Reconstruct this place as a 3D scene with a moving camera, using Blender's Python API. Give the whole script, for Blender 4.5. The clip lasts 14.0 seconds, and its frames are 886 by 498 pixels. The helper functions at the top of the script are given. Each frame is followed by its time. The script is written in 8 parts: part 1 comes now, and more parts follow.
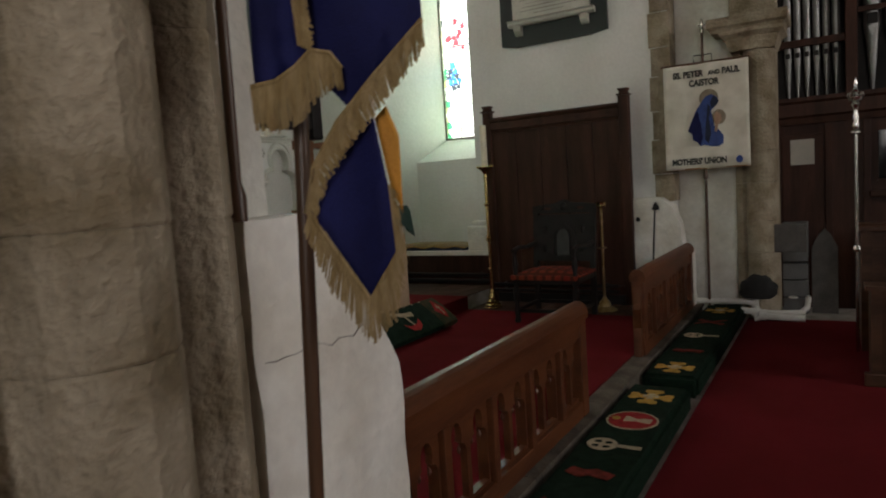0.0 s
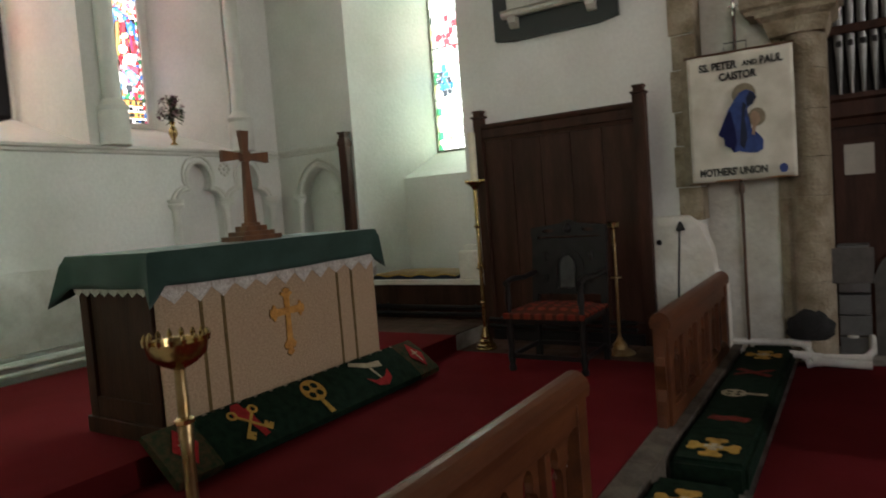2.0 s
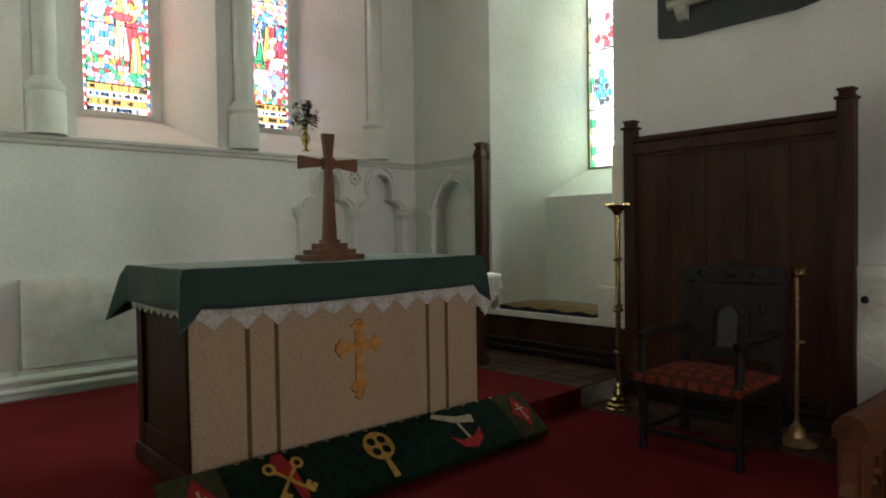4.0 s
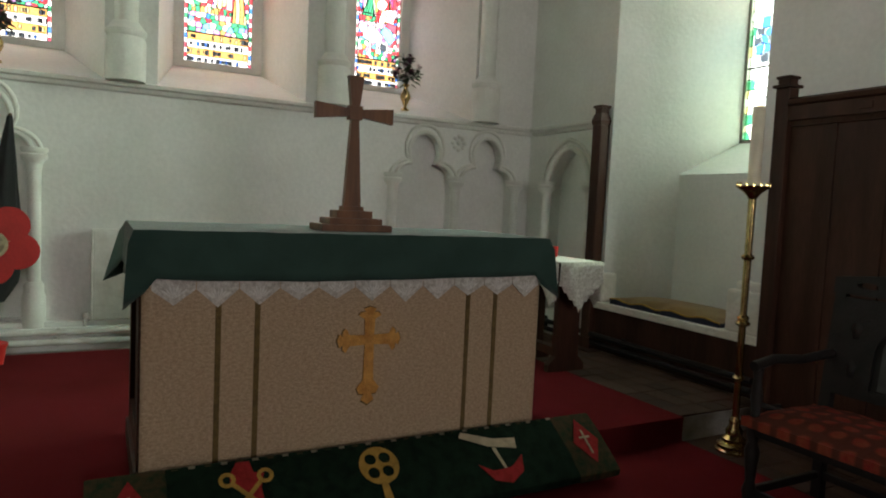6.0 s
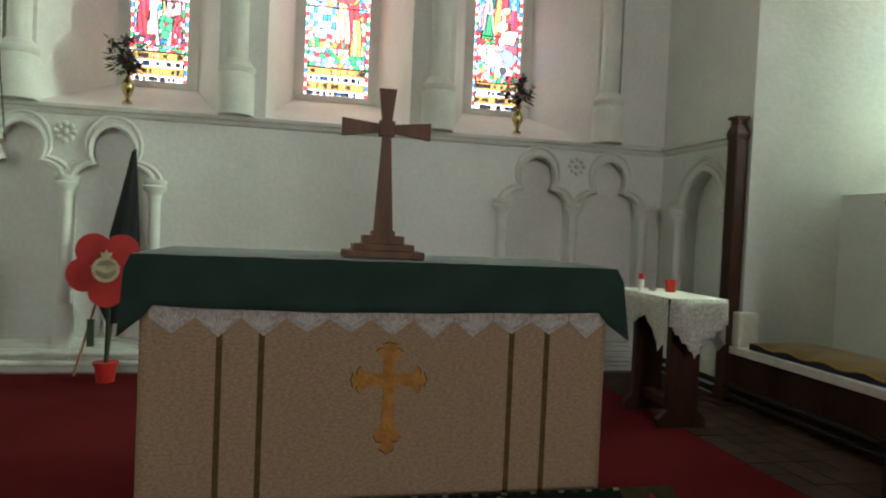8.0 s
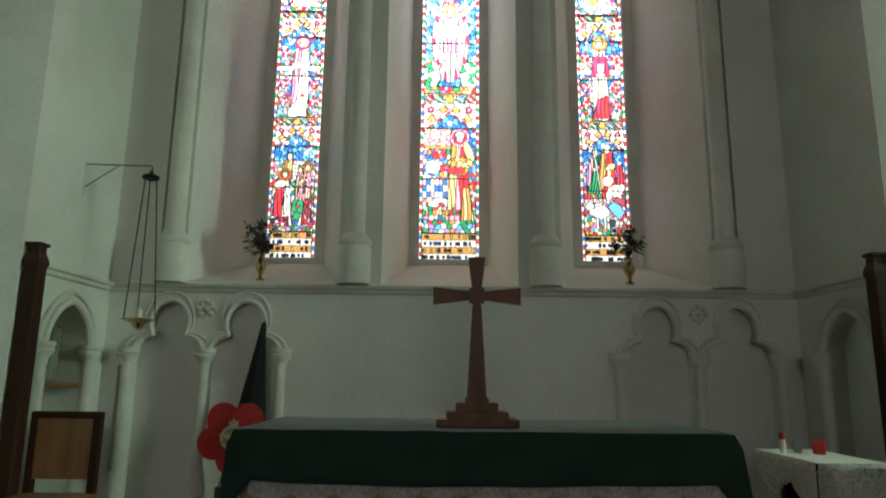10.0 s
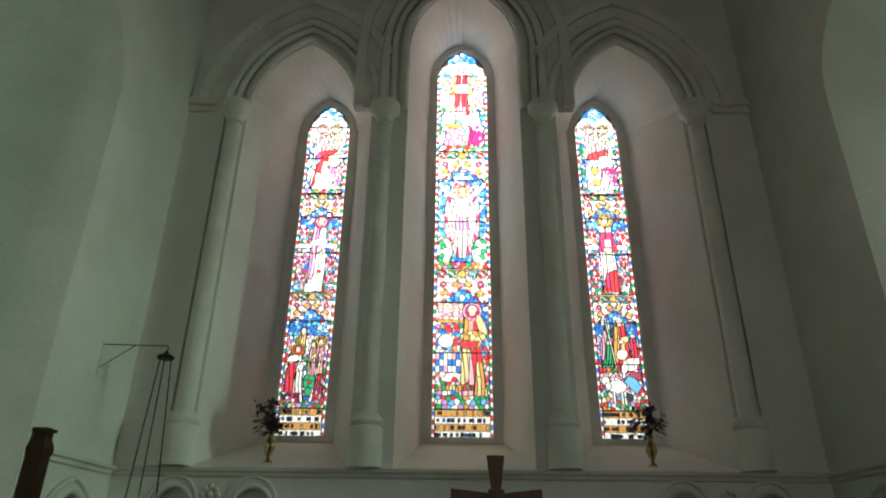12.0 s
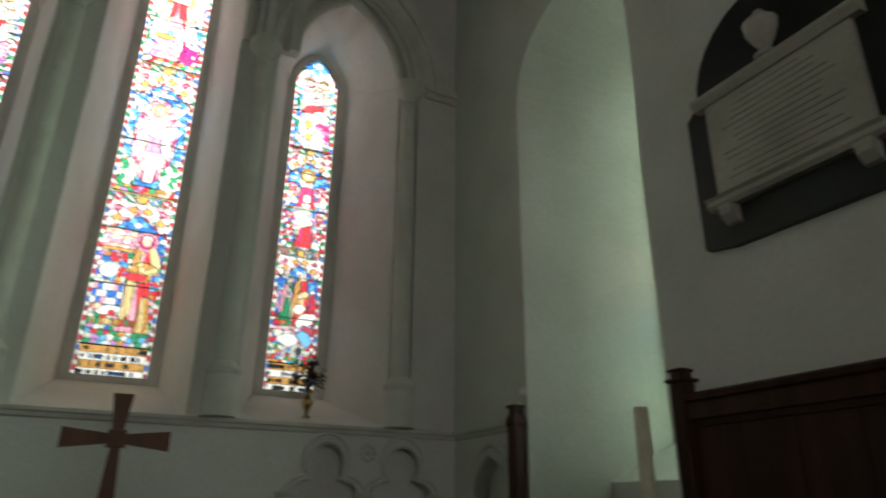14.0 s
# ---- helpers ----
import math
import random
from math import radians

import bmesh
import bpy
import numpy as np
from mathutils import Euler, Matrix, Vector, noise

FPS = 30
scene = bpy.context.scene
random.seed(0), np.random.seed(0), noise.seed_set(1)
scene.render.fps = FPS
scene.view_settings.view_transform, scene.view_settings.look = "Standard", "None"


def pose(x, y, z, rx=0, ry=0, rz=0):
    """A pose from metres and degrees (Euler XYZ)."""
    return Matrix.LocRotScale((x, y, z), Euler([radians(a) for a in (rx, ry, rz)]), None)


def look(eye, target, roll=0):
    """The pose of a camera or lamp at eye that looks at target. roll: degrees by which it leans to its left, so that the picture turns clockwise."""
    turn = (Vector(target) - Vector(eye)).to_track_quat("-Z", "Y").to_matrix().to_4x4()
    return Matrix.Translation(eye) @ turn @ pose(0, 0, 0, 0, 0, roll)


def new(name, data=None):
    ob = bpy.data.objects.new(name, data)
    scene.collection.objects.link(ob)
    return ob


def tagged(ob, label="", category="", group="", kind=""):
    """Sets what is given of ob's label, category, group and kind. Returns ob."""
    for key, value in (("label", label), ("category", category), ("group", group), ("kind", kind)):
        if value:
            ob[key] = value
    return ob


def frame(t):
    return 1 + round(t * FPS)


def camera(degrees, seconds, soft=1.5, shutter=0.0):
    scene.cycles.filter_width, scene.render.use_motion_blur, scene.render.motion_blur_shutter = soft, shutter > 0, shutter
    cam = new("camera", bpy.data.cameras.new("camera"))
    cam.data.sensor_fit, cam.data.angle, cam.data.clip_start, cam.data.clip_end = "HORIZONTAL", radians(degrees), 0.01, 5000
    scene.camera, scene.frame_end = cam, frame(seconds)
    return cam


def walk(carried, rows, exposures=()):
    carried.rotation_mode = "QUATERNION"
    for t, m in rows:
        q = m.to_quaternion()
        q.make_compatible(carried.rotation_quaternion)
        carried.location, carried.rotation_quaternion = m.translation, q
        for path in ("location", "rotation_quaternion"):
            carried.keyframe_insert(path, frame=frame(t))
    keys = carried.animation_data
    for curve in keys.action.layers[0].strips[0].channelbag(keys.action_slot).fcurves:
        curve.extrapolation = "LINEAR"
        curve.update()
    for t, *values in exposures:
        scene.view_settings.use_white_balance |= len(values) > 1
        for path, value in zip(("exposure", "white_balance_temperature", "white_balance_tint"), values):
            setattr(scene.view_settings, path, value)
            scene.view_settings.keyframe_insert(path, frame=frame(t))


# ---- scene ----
from mathutils.geometry import tessellate_polygon

cam = camera(68.1, 14.0, soft=1.9, shutter=0.4)
PATH = [
    (0, (0.288, -3.937, 1.285), (-0.746, -2.234, 1.106), -3.8),
    (0.5, (0.326, -3.687, 1.325), (-0.765, -2.017, 1.171), -4.8),
    (1, (0.201, -3.413, 1.267), (-0.654, -1.62, 1.034), -1.5),
    (1.5, (0.076, -3.182, 1.277), (-0.72, -1.359, 1.067), -2.7),
    (2, (-0.007, -2.829, 1.28), (-1.087, -1.15, 1.157), -4.4),
    (2.5, (-0.091, -2.614, 1.275), (-1.165, -0.931, 1.156), -1.5),
    (3, (-0.163, -2.387, 1.287), (-1.25, -0.713, 1.163), -1.6),
    (3.5, (-0.192, -2.139, 1.291), (-1.534, -0.659, 1.214), -3.6),
    (4, (-0.182, -1.911, 1.314), (-1.667, -0.572, 1.264), -0.9),
    (4.2, (-0.224, -1.797, 1.313), (-1.725, -0.477, 1.245), -0.3),
    (6.3, (-0.479, -0.86, 1.311), (-2.266, 0.032, 1.197), 2.7),
    (6.5, (-0.491, -0.801, 1.319), (-2.286, 0.079, 1.239), 2.5),
    (7, (-0.481, -0.563, 1.305), (-2.367, 0.104, 1.288), -0.3),
    (7.5, (-0.478, -0.384, 1.305), (-2.41, 0.131, 1.29), 0.3),
    (8, (-0.594, -0.25, 1.302), (-2.549, 0.169, 1.242), 2.5),
    (8.2, (-0.612, -0.22, 1.307), (-2.586, 0.1, 1.285), 1.7),
    (10.3, (-0.548, -0.071, 1.377), (-2.494, -0.079, 1.84), 0.8),
    (10.5, (-0.546, -0.066, 1.39), (-2.473, -0.076, 1.925), 0.8),
    (11, (-0.544, -0.107, 1.465), (-2.429, -0.118, 2.131), 0.4),
    (11.5, (-0.521, -0.11, 1.486), (-2.373, -0.13, 2.241), 0.6),
    (12, (-0.493, -0.111, 1.502), (-2.307, -0.138, 2.345), 0.7),
    (12.5, (-0.478, -0.107, 1.491), (-2.262, -0.108, 2.395), 0.8),
    (13, (-0.479, -0.069, 1.514), (-2.286, 0.15, 2.343), 0.3),
    (13.5, (-0.518, 0.008, 1.496), (-2.308, 0.49, 2.249), 0.6),
    (14, (-0.527, 0.017, 1.488), (-2.191, 0.853, 2.218), 0.6),
]
import collections

EXPOSURES = [(0.0, 0.98, 6600, 14), (1.5, 1.2, 6600, 15), (3.0, 0.98, 6550, 13), (8.2, 0.96, 6550, 12), (10.3, -0.42, 6500, 3), (12.5, -0.66, 6500, 4), (14.0, -0.60, 6550, 4)]
walk(cam, [(t, look(eye, target, roll)) for t, eye, target, roll in PATH], EXPOSURES)

# ---- world and light ----
world = bpy.data.worlds.new("sky")
scene.world = world
world.use_nodes = True
wn = world.node_tree
sky = wn.nodes.new("ShaderNodeTexSky")
sky.sky_type = "NISHITA"
sky.sun_disc = False
sky.sun_elevation, sky.sun_rotation = radians(38), radians(120)
wn.nodes["Background"].inputs["Strength"].default_value = 0.1
wn.links.new(sky.outputs["Color"], wn.nodes["Background"].inputs["Color"])

sun_data = bpy.data.lights.new("sun", "SUN")
sun_data.energy, sun_data.angle, sun_data.color = 1.0, radians(10), (1.0, 0.95, 0.87)
sun = new("sun", sun_data)
sun.matrix_world = look((-30, 20, 30), (0, 0, 0))


def window_light(name, eye, target, wide, high, radiance, colour):
    """An area lamp for sky light, set outside a window opening."""
    data = bpy.data.lights.new(name, "AREA")
    data.shape, data.size, data.size_y = "RECTANGLE", wide, high
    data.energy, data.color = radiance * math.pi * wide * high, colour
    ob = new(name, data)
    ob.matrix_world = look(eye, target)
    return ob


window_light("sky_east_middle", (-7.15, 0.0, 4.9), (0, 0.0, 4.9), 0.9, 5.4, 3.3, (1.0, 0.97, 0.95))
window_light("sky_east_north", (-7.15, -1.55, 4.5), (0, -1.55, 4.5), 0.8, 4.4, 3.3, (1.0, 0.97, 0.95))
window_light("sky_east_south", (-7.15, 1.55, 4.5), (0, 1.55, 4.5), 0.8, 4.4, 3.3, (1.0, 0.97, 0.95))
# Added strong lamp well beyond the south window, aimed to brighten the north wall.
window_light("sky_south", (-3.0, 10.0, 4.5), (-4.9, -2.8, 3.0), 3.0, 4.0, 78.0, (0.72, 1.0, 0.82))
window_light("sky_south_glow", (-4.01, 4.15, 3.7), (-4.01, 0, 3.7), 1.0, 3.8, 4.4, (0.70, 1.0, 0.80))
window_light("sky_north", (-4.01, -4.1, 3.7), (-4.9, 0, 3.7), 1.0, 3.8, 1.5, (0.62, 1.0, 0.76))
# Added fill lamps behind made-up openings in the unseen west and aisle walls.
window_light("sky_west", (12.4, 0.0, 4.1), (0, 0.0, 3.0), 2.0, 3.4, 8.6, (1.0, 0.97, 0.92))
window_light("sky_aisle", (2.0, -8.4, 3.0), (2.0, 0, 3.0), 1.6, 2.6, 4.8, (1.0, 0.97, 0.92))


def bright_sky(name, corners, low, strength, colour):
    """A plain glowing sheet of cloudy sky beyond a window, paler towards the zenith."""
    me = bpy.data.meshes.new(name)
    me.from_pydata([Vector(c) for c in corners], [], [(0, 1, 2, 3)])
    m = bpy.data.materials.new(name)
    m.use_nodes = True
    nt = m.node_tree
    nt.nodes.remove(nt.nodes["Principled BSDF"])
    em = nt.nodes.new("ShaderNodeEmission")
    em.inputs["Color"].default_value, em.inputs["Strength"].default_value = (*colour, 1), strength
    tc = nt.nodes.new("ShaderNodeTexCoord")
    sep = nt.nodes.new("ShaderNodeSeparateXYZ")
    rise = nt.nodes.new("ShaderNodeMapRange")
    rise.inputs["From Min"].default_value, rise.inputs["From Max"].default_value = 2.2, 7.5
    rise.inputs["To Min"].default_value, rise.inputs["To Max"].default_value = low, strength
    nt.links.new(tc.outputs["Object"], sep.inputs[0])
    nt.links.new(sep.outputs["Z"], rise.inputs["Value"])
    nt.links.new(rise.outputs["Result"], em.inputs["Strength"])
    nt.links.new(em.outputs[0], nt.nodes["Material Output"].inputs["Surface"])
    me.materials.append(m)
    return tagged(new(name, me), "bright overcast sky beyond the windows", "sky", kind="structure")


bright_sky("backdrop_east", [(-7.9, -3.6, 1.6), (-7.9, 3.6, 1.6), (-7.9, 3.6, 9.5), (-7.9, -3.6, 9.5)], 1.75, 10.4, (1.0, 0.98, 0.97))
bright_sky("backdrop_south", [(-20.0, 13.0, -1.0), (8.0, 13.0, -1.0), (8.0, 13.0, 16.0), (-20.0, 13.0, 16.0)], 3.0, 5.0, (0.92, 1.0, 0.97))
bright_sky("backdrop_north", [(-5.6, -5.0, 1.4), (-2.4, -5.0, 1.4), (-2.4, -5.0, 6.6), (-5.6, -5.0, 6.6)], 0.5, 0.9, (0.80, 1.0, 0.95))

# ---- materials ----
MATS = {}


def mat(name, colour, rough=0.7, metal=0.0, vary=0.12, scale=6.0, bump=0.15, fine=60.0, second=None, spec=0.5, rnd=0.0,
        stretch=(1, 1, 1), sheen=0.0):
    """A surface with broad stains, fine grain and relief; second is the stain's colour."""
    if name in MATS:
        return MATS[name]
    m = bpy.data.materials.new(name)
    m.use_nodes = True
    nt = m.node_tree
    bsdf = nt.nodes["Principled BSDF"]
    tc = nt.nodes.new("ShaderNodeTexCoord")
    mp = nt.nodes.new("ShaderNodeMapping")
    mp.inputs["Scale"].default_value = stretch
    nt.links.new(tc.outputs["Object"], mp.inputs["Vector"])
    broad = nt.nodes.new("ShaderNodeTexNoise")
    broad.inputs["Scale"].default_value, broad.inputs["Detail"].default_value = scale, 5
    grain = nt.nodes.new("ShaderNodeTexNoise")
    grain.inputs["Scale"].default_value, grain.inputs["Detail"].default_value = fine, 3
    for n in (broad, grain):
        nt.links.new(mp.outputs["Vector"], n.inputs["Vector"])
    dark = second or tuple(c * (1 - 2.2 * vary) for c in colour)
    ramp = nt.nodes.new("ShaderNodeValToRGB")
    ramp.color_ramp.elements[0].position, ramp.color_ramp.elements[1].position = 0.34, 0.62
    ramp.color_ramp.elements[0].color, ramp.color_ramp.elements[1].color = (*dark, 1), (*colour, 1)
    nt.links.new(broad.outputs["Fac"], ramp.inputs["Fac"])
    mul = nt.nodes.new("ShaderNodeMix")
    mul.data_type, mul.blend_type = "RGBA", "MULTIPLY"
    mul.inputs["Factor"].default_value = 1.0
    g2 = nt.nodes.new("ShaderNodeMapRange")
    g2.inputs["From Min"].default_value, g2.inputs["From Max"].default_value = 0.25, 0.75
    g2.inputs["To Min"].default_value, g2.inputs["To Max"].default_value = 1 - vary, 1 + vary
    nt.links.new(grain.outputs["Fac"], g2.inputs["Value"])
    nt.links.new(ramp.outputs["Color"], mul.inputs["A"])
    nt.links.new(g2.outputs["Result"], mul.inputs["B"])
    out = mul.outputs["Result"]
    if rnd:
        info = nt.nodes.new("ShaderNodeObjectInfo")
        hsv = nt.nodes.new("ShaderNodeHueSaturation")
        r2 = nt.nodes.new("ShaderNodeMapRange")
        r2.inputs["To Min"].default_value, r2.inputs["To Max"].default_value = 1 - rnd, 1 + rnd
        nt.links.new(info.outputs["Random"], r2.inputs["Value"])
        nt.links.new(r2.outputs["Result"], hsv.inputs["Value"])
        nt.links.new(out, hsv.inputs["Color"])
        out = hsv.outputs["Color"]
    nt.links.new(out, bsdf.inputs["Base Color"])
    bsdf.inputs["Roughness"].default_value, bsdf.inputs["Metallic"].default_value = rough, metal
    bsdf.inputs["Specular IOR Level"].default_value = spec
    if sheen:
        bsdf.inputs["Sheen Weight"].default_value = sheen
    if bump:
        add = nt.nodes.new("ShaderNodeMath")
        nt.links.new(broad.outputs["Fac"], add.inputs[0])
        nt.links.new(grain.outputs["Fac"], add.inputs[1])
        bp = nt.nodes.new("ShaderNodeBump")
        bp.inputs["Strength"].default_value, bp.inputs["Distance"].default_value = bump, 0.02
        nt.links.new(add.outputs["Value"], bp.inputs["Height"])
        nt.links.new(bp.outputs["Normal"], bsdf.inputs["Normal"])
    MATS[name] = m
    return m


def glass_tint(name, colour, diffuse=0.12):
    """Coloured window glass: lets tinted light through, with a thin grimy, glossy face."""
    m = bpy.data.materials.new(name)
    m.use_nodes = True
    nt = m.node_tree
    nt.nodes.remove(nt.nodes["Principled BSDF"])
    out = nt.nodes["Material Output"]
    tr = nt.nodes.new("ShaderNodeBsdfTransparent")
    noise_n = nt.nodes.new("ShaderNodeTexNoise")
    noise_n.inputs["Scale"].default_value = 14
    ramp = nt.nodes.new("ShaderNodeValToRGB")
    ramp.color_ramp.elements[0].color = (*[c * 0.6 for c in colour], 1)
    ramp.color_ramp.elements[1].color = (*colour, 1)
    ramp.color_ramp.elements[0].position, ramp.color_ramp.elements[1].position = 0.3, 0.6
    nt.links.new(noise_n.outputs["Fac"], ramp.inputs["Fac"])
    nt.links.new(ramp.outputs["Color"], tr.inputs["Color"])
    df = nt.nodes.new("ShaderNodeBsdfPrincipled")
    df.inputs["Base Color"].default_value = (*[0.05 + 0.2 * c for c in colour], 1)
    df.inputs["Roughness"].default_value = 0.25
    mx = nt.nodes.new("ShaderNodeMixShader")
    mx.inputs[0].default_value = diffuse
    nt.links.new(tr.outputs[0], mx.inputs[1])
    nt.links.new(df.outputs[0], mx.inputs[2])
    nt.links.new(mx.outputs[0], out.inputs["Surface"])
    MATS[name] = m
    return m


LIME = mat("limewash", (0.78, 0.775, 0.74), 0.85, vary=0.05, scale=1.6, bump=0.13, fine=30, second=(0.70, 0.695, 0.65))
LIME_ROUGH = mat("rough_limewash", (0.82, 0.80, 0.73), 0.9, vary=0.07, scale=3.5, bump=0.55, fine=22, second=(0.68, 0.64, 0.55))
# Darkened colour for unseen walls, so that little light bounces off them.
UNSEEN_DARK = mat("dark_unseen_wall", (0.20, 0.18, 0.15), 0.9, vary=0.1, scale=2, bump=0.3, fine=30)
DUSTY = mat("dusty_board", (0.10, 0.09, 0.08), 0.8, vary=0.15, scale=8, bump=0.1, fine=60)
MOULD = mat("painted_moulding", (0.76, 0.75, 0.70), 0.8, vary=0.05, scale=4, bump=0.12, fine=50, second=(0.66, 0.65, 0.59))
STONE = mat("limestone", (0.36, 0.30, 0.215), 0.9, vary=0.16, scale=5, bump=0.8, fine=48, second=(0.19, 0.145, 0.085), rnd=0.10)
STONE_GREY = mat("worn_stone", (0.34, 0.32, 0.28), 0.85, vary=0.12, scale=7, bump=0.4, fine=60, second=(0.2, 0.18, 0.15), rnd=0.12)
STEP_STONE = mat("trodden_stone", (0.13, 0.11, 0.085), 0.85, vary=0.15, scale=7, bump=0.4, fine=60, second=(0.06, 0.05, 0.04), rnd=0.15, spec=0.2)
CARPET = mat("red_carpet", (0.145, 0.016, 0.019), 1.0, vary=0.16, scale=2.2, bump=0.4, fine=420, second=(0.12, 0.014, 0.015), spec=0.02)
OAK_DARK = mat("dark_oak", (0.060, 0.024, 0.014), 0.5, vary=0.2, scale=9, bump=0.12, fine=90, second=(0.030, 0.012, 0.007), spec=0.18, stretch=(1, 1, 0.12))
OAK_RAIL = mat("warm_oak", (0.125, 0.042, 0.015), 0.42, vary=0.16, scale=9, bump=0.1, fine=80, second=(0.07, 0.022, 0.009), spec=0.3, stretch=(1, 0.15, 1))
OAK_STALL = mat("brown_oak", (0.085, 0.038, 0.019), 0.5, vary=0.16, scale=9, bump=0.1, fine=80, second=(0.045, 0.02, 0.01), spec=0.22, stretch=(0.15, 1, 1))
OAK_LIGHT = mat("golden_oak", (0.33, 0.16, 0.06), 0.45, vary=0.12, scale=8, bump=0.1, fine=90, second=(0.2, 0.09, 0.035), stretch=(1, 1, 0.15))
CROSS_WOOD = mat("cross_oak", (0.21, 0.085, 0.032), 0.5, vary=0.14, scale=10, bump=0.1, fine=90, second=(0.11, 0.045, 0.022), stretch=(1, 1, 0.15))
EBONY = mat("blackened_wood", (0.013, 0.010, 0.009), 0.55, spec=0.25, vary=0.2, scale=10, bump=0.15, fine=90)
ROOF_WOOD = mat("roof_boards", (0.05, 0.035, 0.025), 0.7, vary=0.2, scale=4, bump=0.2, fine=60)
GREEN = mat("green_altar_cloth", (0.036, 0.076, 0.060), 0.8, vary=0.12, scale=5, bump=0.16, fine=300, second=(0.024, 0.055, 0.043), spec=0.2, sheen=0.2)
LINEN = mat("oatmeal_linen", (0.57, 0.42, 0.275), 0.95, vary=0.2, scale=85, bump=0.4, fine=240, second=(0.45, 0.32, 0.20), spec=0.1, stretch=(1, 0.7, 1.3))
LACE = mat("white_lace", (0.72, 0.69, 0.63), 0.9, vary=0.14, scale=60, bump=0.3, fine=160, second=(0.5, 0.46, 0.4), spec=0.1)
LACE_RELIEF = mat("lace_work", (0.82, 0.80, 0.75), 0.9, vary=0.06, scale=60, bump=0.2, fine=160, spec=0.1)
GOLDCLOTH = mat("gold_embroidery", (0.70, 0.35, 0.07), 0.55, vary=0.16, scale=25, bump=0.4, fine=160, second=(0.52, 0.22, 0.035))
BRAID = mat("olive_braid", (0.17, 0.11, 0.03), 0.8, vary=0.15, scale=40, bump=0.3, fine=200)
WOOL_GREEN = mat("dark_green_wool", (0.010, 0.024, 0.014), 0.95, vary=0.2, scale=20, bump=0.4, fine=260, spec=0.1)
WOOL_EDGE = mat("mixed_wool", (0.075, 0.05, 0.025), 0.95, vary=0.25, scale=30, bump=0.4, fine=260, second=(0.02, 0.04, 0.02), spec=0.1)
WOOL_YELLOW = mat("yellow_wool", (0.52, 0.31, 0.07), 0.95, vary=0.14, scale=30, bump=0.4, fine=260, spec=0.1)
WOOL_RED = mat("red_wool", (0.36, 0.03, 0.03), 0.95, vary=0.14, scale=30, bump=0.4, fine=260, spec=0.1)
WOOL_CREAM = mat("cream_wool", (0.50, 0.42, 0.28), 0.95, vary=0.12, scale=30, bump=0.4, fine=260, spec=0.1)
BRASS = mat("brass", (0.66, 0.50, 0.23), 0.22, metal=1.0, vary=0.12, scale=12, bump=0.05, fine=40, second=(0.46, 0.33, 0.13))
BRASS_DULL = mat("dull_brass", (0.44, 0.33, 0.17), 0.36, metal=1.0, vary=0.14, scale=14, bump=0.08, fine=40, second=(0.28, 0.17, 0.06))
SILVER = mat("polished_silver", (0.55, 0.53, 0.49), 0.24, metal=1.0, vary=0.06, scale=12, bump=0.03, fine=40)
IRON = mat("black_iron", (0.02, 0.02, 0.02), 0.5, metal=0.6, vary=0.15, scale=20, bump=0.1, fine=80)
LEAD = mat("window_lead", (0.025, 0.024, 0.023), 0.7, vary=0.15, scale=20, bump=0.1, fine=80)
WAX = mat("candle_wax", (0.78, 0.71, 0.54), 0.5, vary=0.05, scale=10, bump=0.04, fine=30)
PIPE_METAL = mat("organ_pipe_metal", (0.27, 0.27, 0.26), 0.4, metal=0.7, vary=0.12, scale=3, bump=0.05, fine=30, second=(0.16, 0.16, 0.155))
BLUE = mat("navy_flag_cloth", (0.010, 0.012, 0.075), 0.75, vary=0.12, scale=6, bump=0.15, fine=260, second=(0.006, 0.007, 0.045), spec=0.2)
FRINGE = mat("gold_fringe", (0.38, 0.27, 0.13), 0.85, vary=0.22, scale=30, bump=0.5, fine=150, second=(0.27, 0.18, 0.07), stretch=(3, 3, 0.4))
ORANGE = mat("orange_cloth", (0.62, 0.27, 0.03), 0.8, vary=0.1, scale=8, bump=0.1, fine=200)
POLE_WOOD = mat("varnished_pole", (0.10, 0.05, 0.025), 0.4, vary=0.15, scale=12, bump=0.06, fine=80, stretch=(1, 1, 0.1))
SATIN = mat("cream_banner_cloth", (0.74, 0.70, 0.60), 0.75, vary=0.06, scale=5, bump=0.12, fine=220, second=(0.58, 0.54, 0.44))
INK = mat("dark_lettering", (0.04, 0.04, 0.035), 0.8, vary=0.1, scale=20, bump=0.0, fine=80)
SKYBLUE = mat("blue_applique", (0.045, 0.085, 0.27), 0.85, vary=0.15, scale=14, bump=0.2, fine=160, second=(0.03, 0.05, 0.17))
SKIN = mat("buff_applique", (0.46, 0.30, 0.20), 0.85, vary=0.12, scale=14, bump=0.2, fine=160)
TAUPE = mat("taupe_applique", (0.30, 0.25, 0.17), 0.85, vary=0.12, scale=14, bump=0.2, fine=160)
SEAT_RED = mat("red_patterned_tapestry", (0.19, 0.045, 0.022), 0.95, vary=0.2, scale=26, bump=0.3, fine=220, second=(0.18, 0.02, 0.015), spec=0.1)


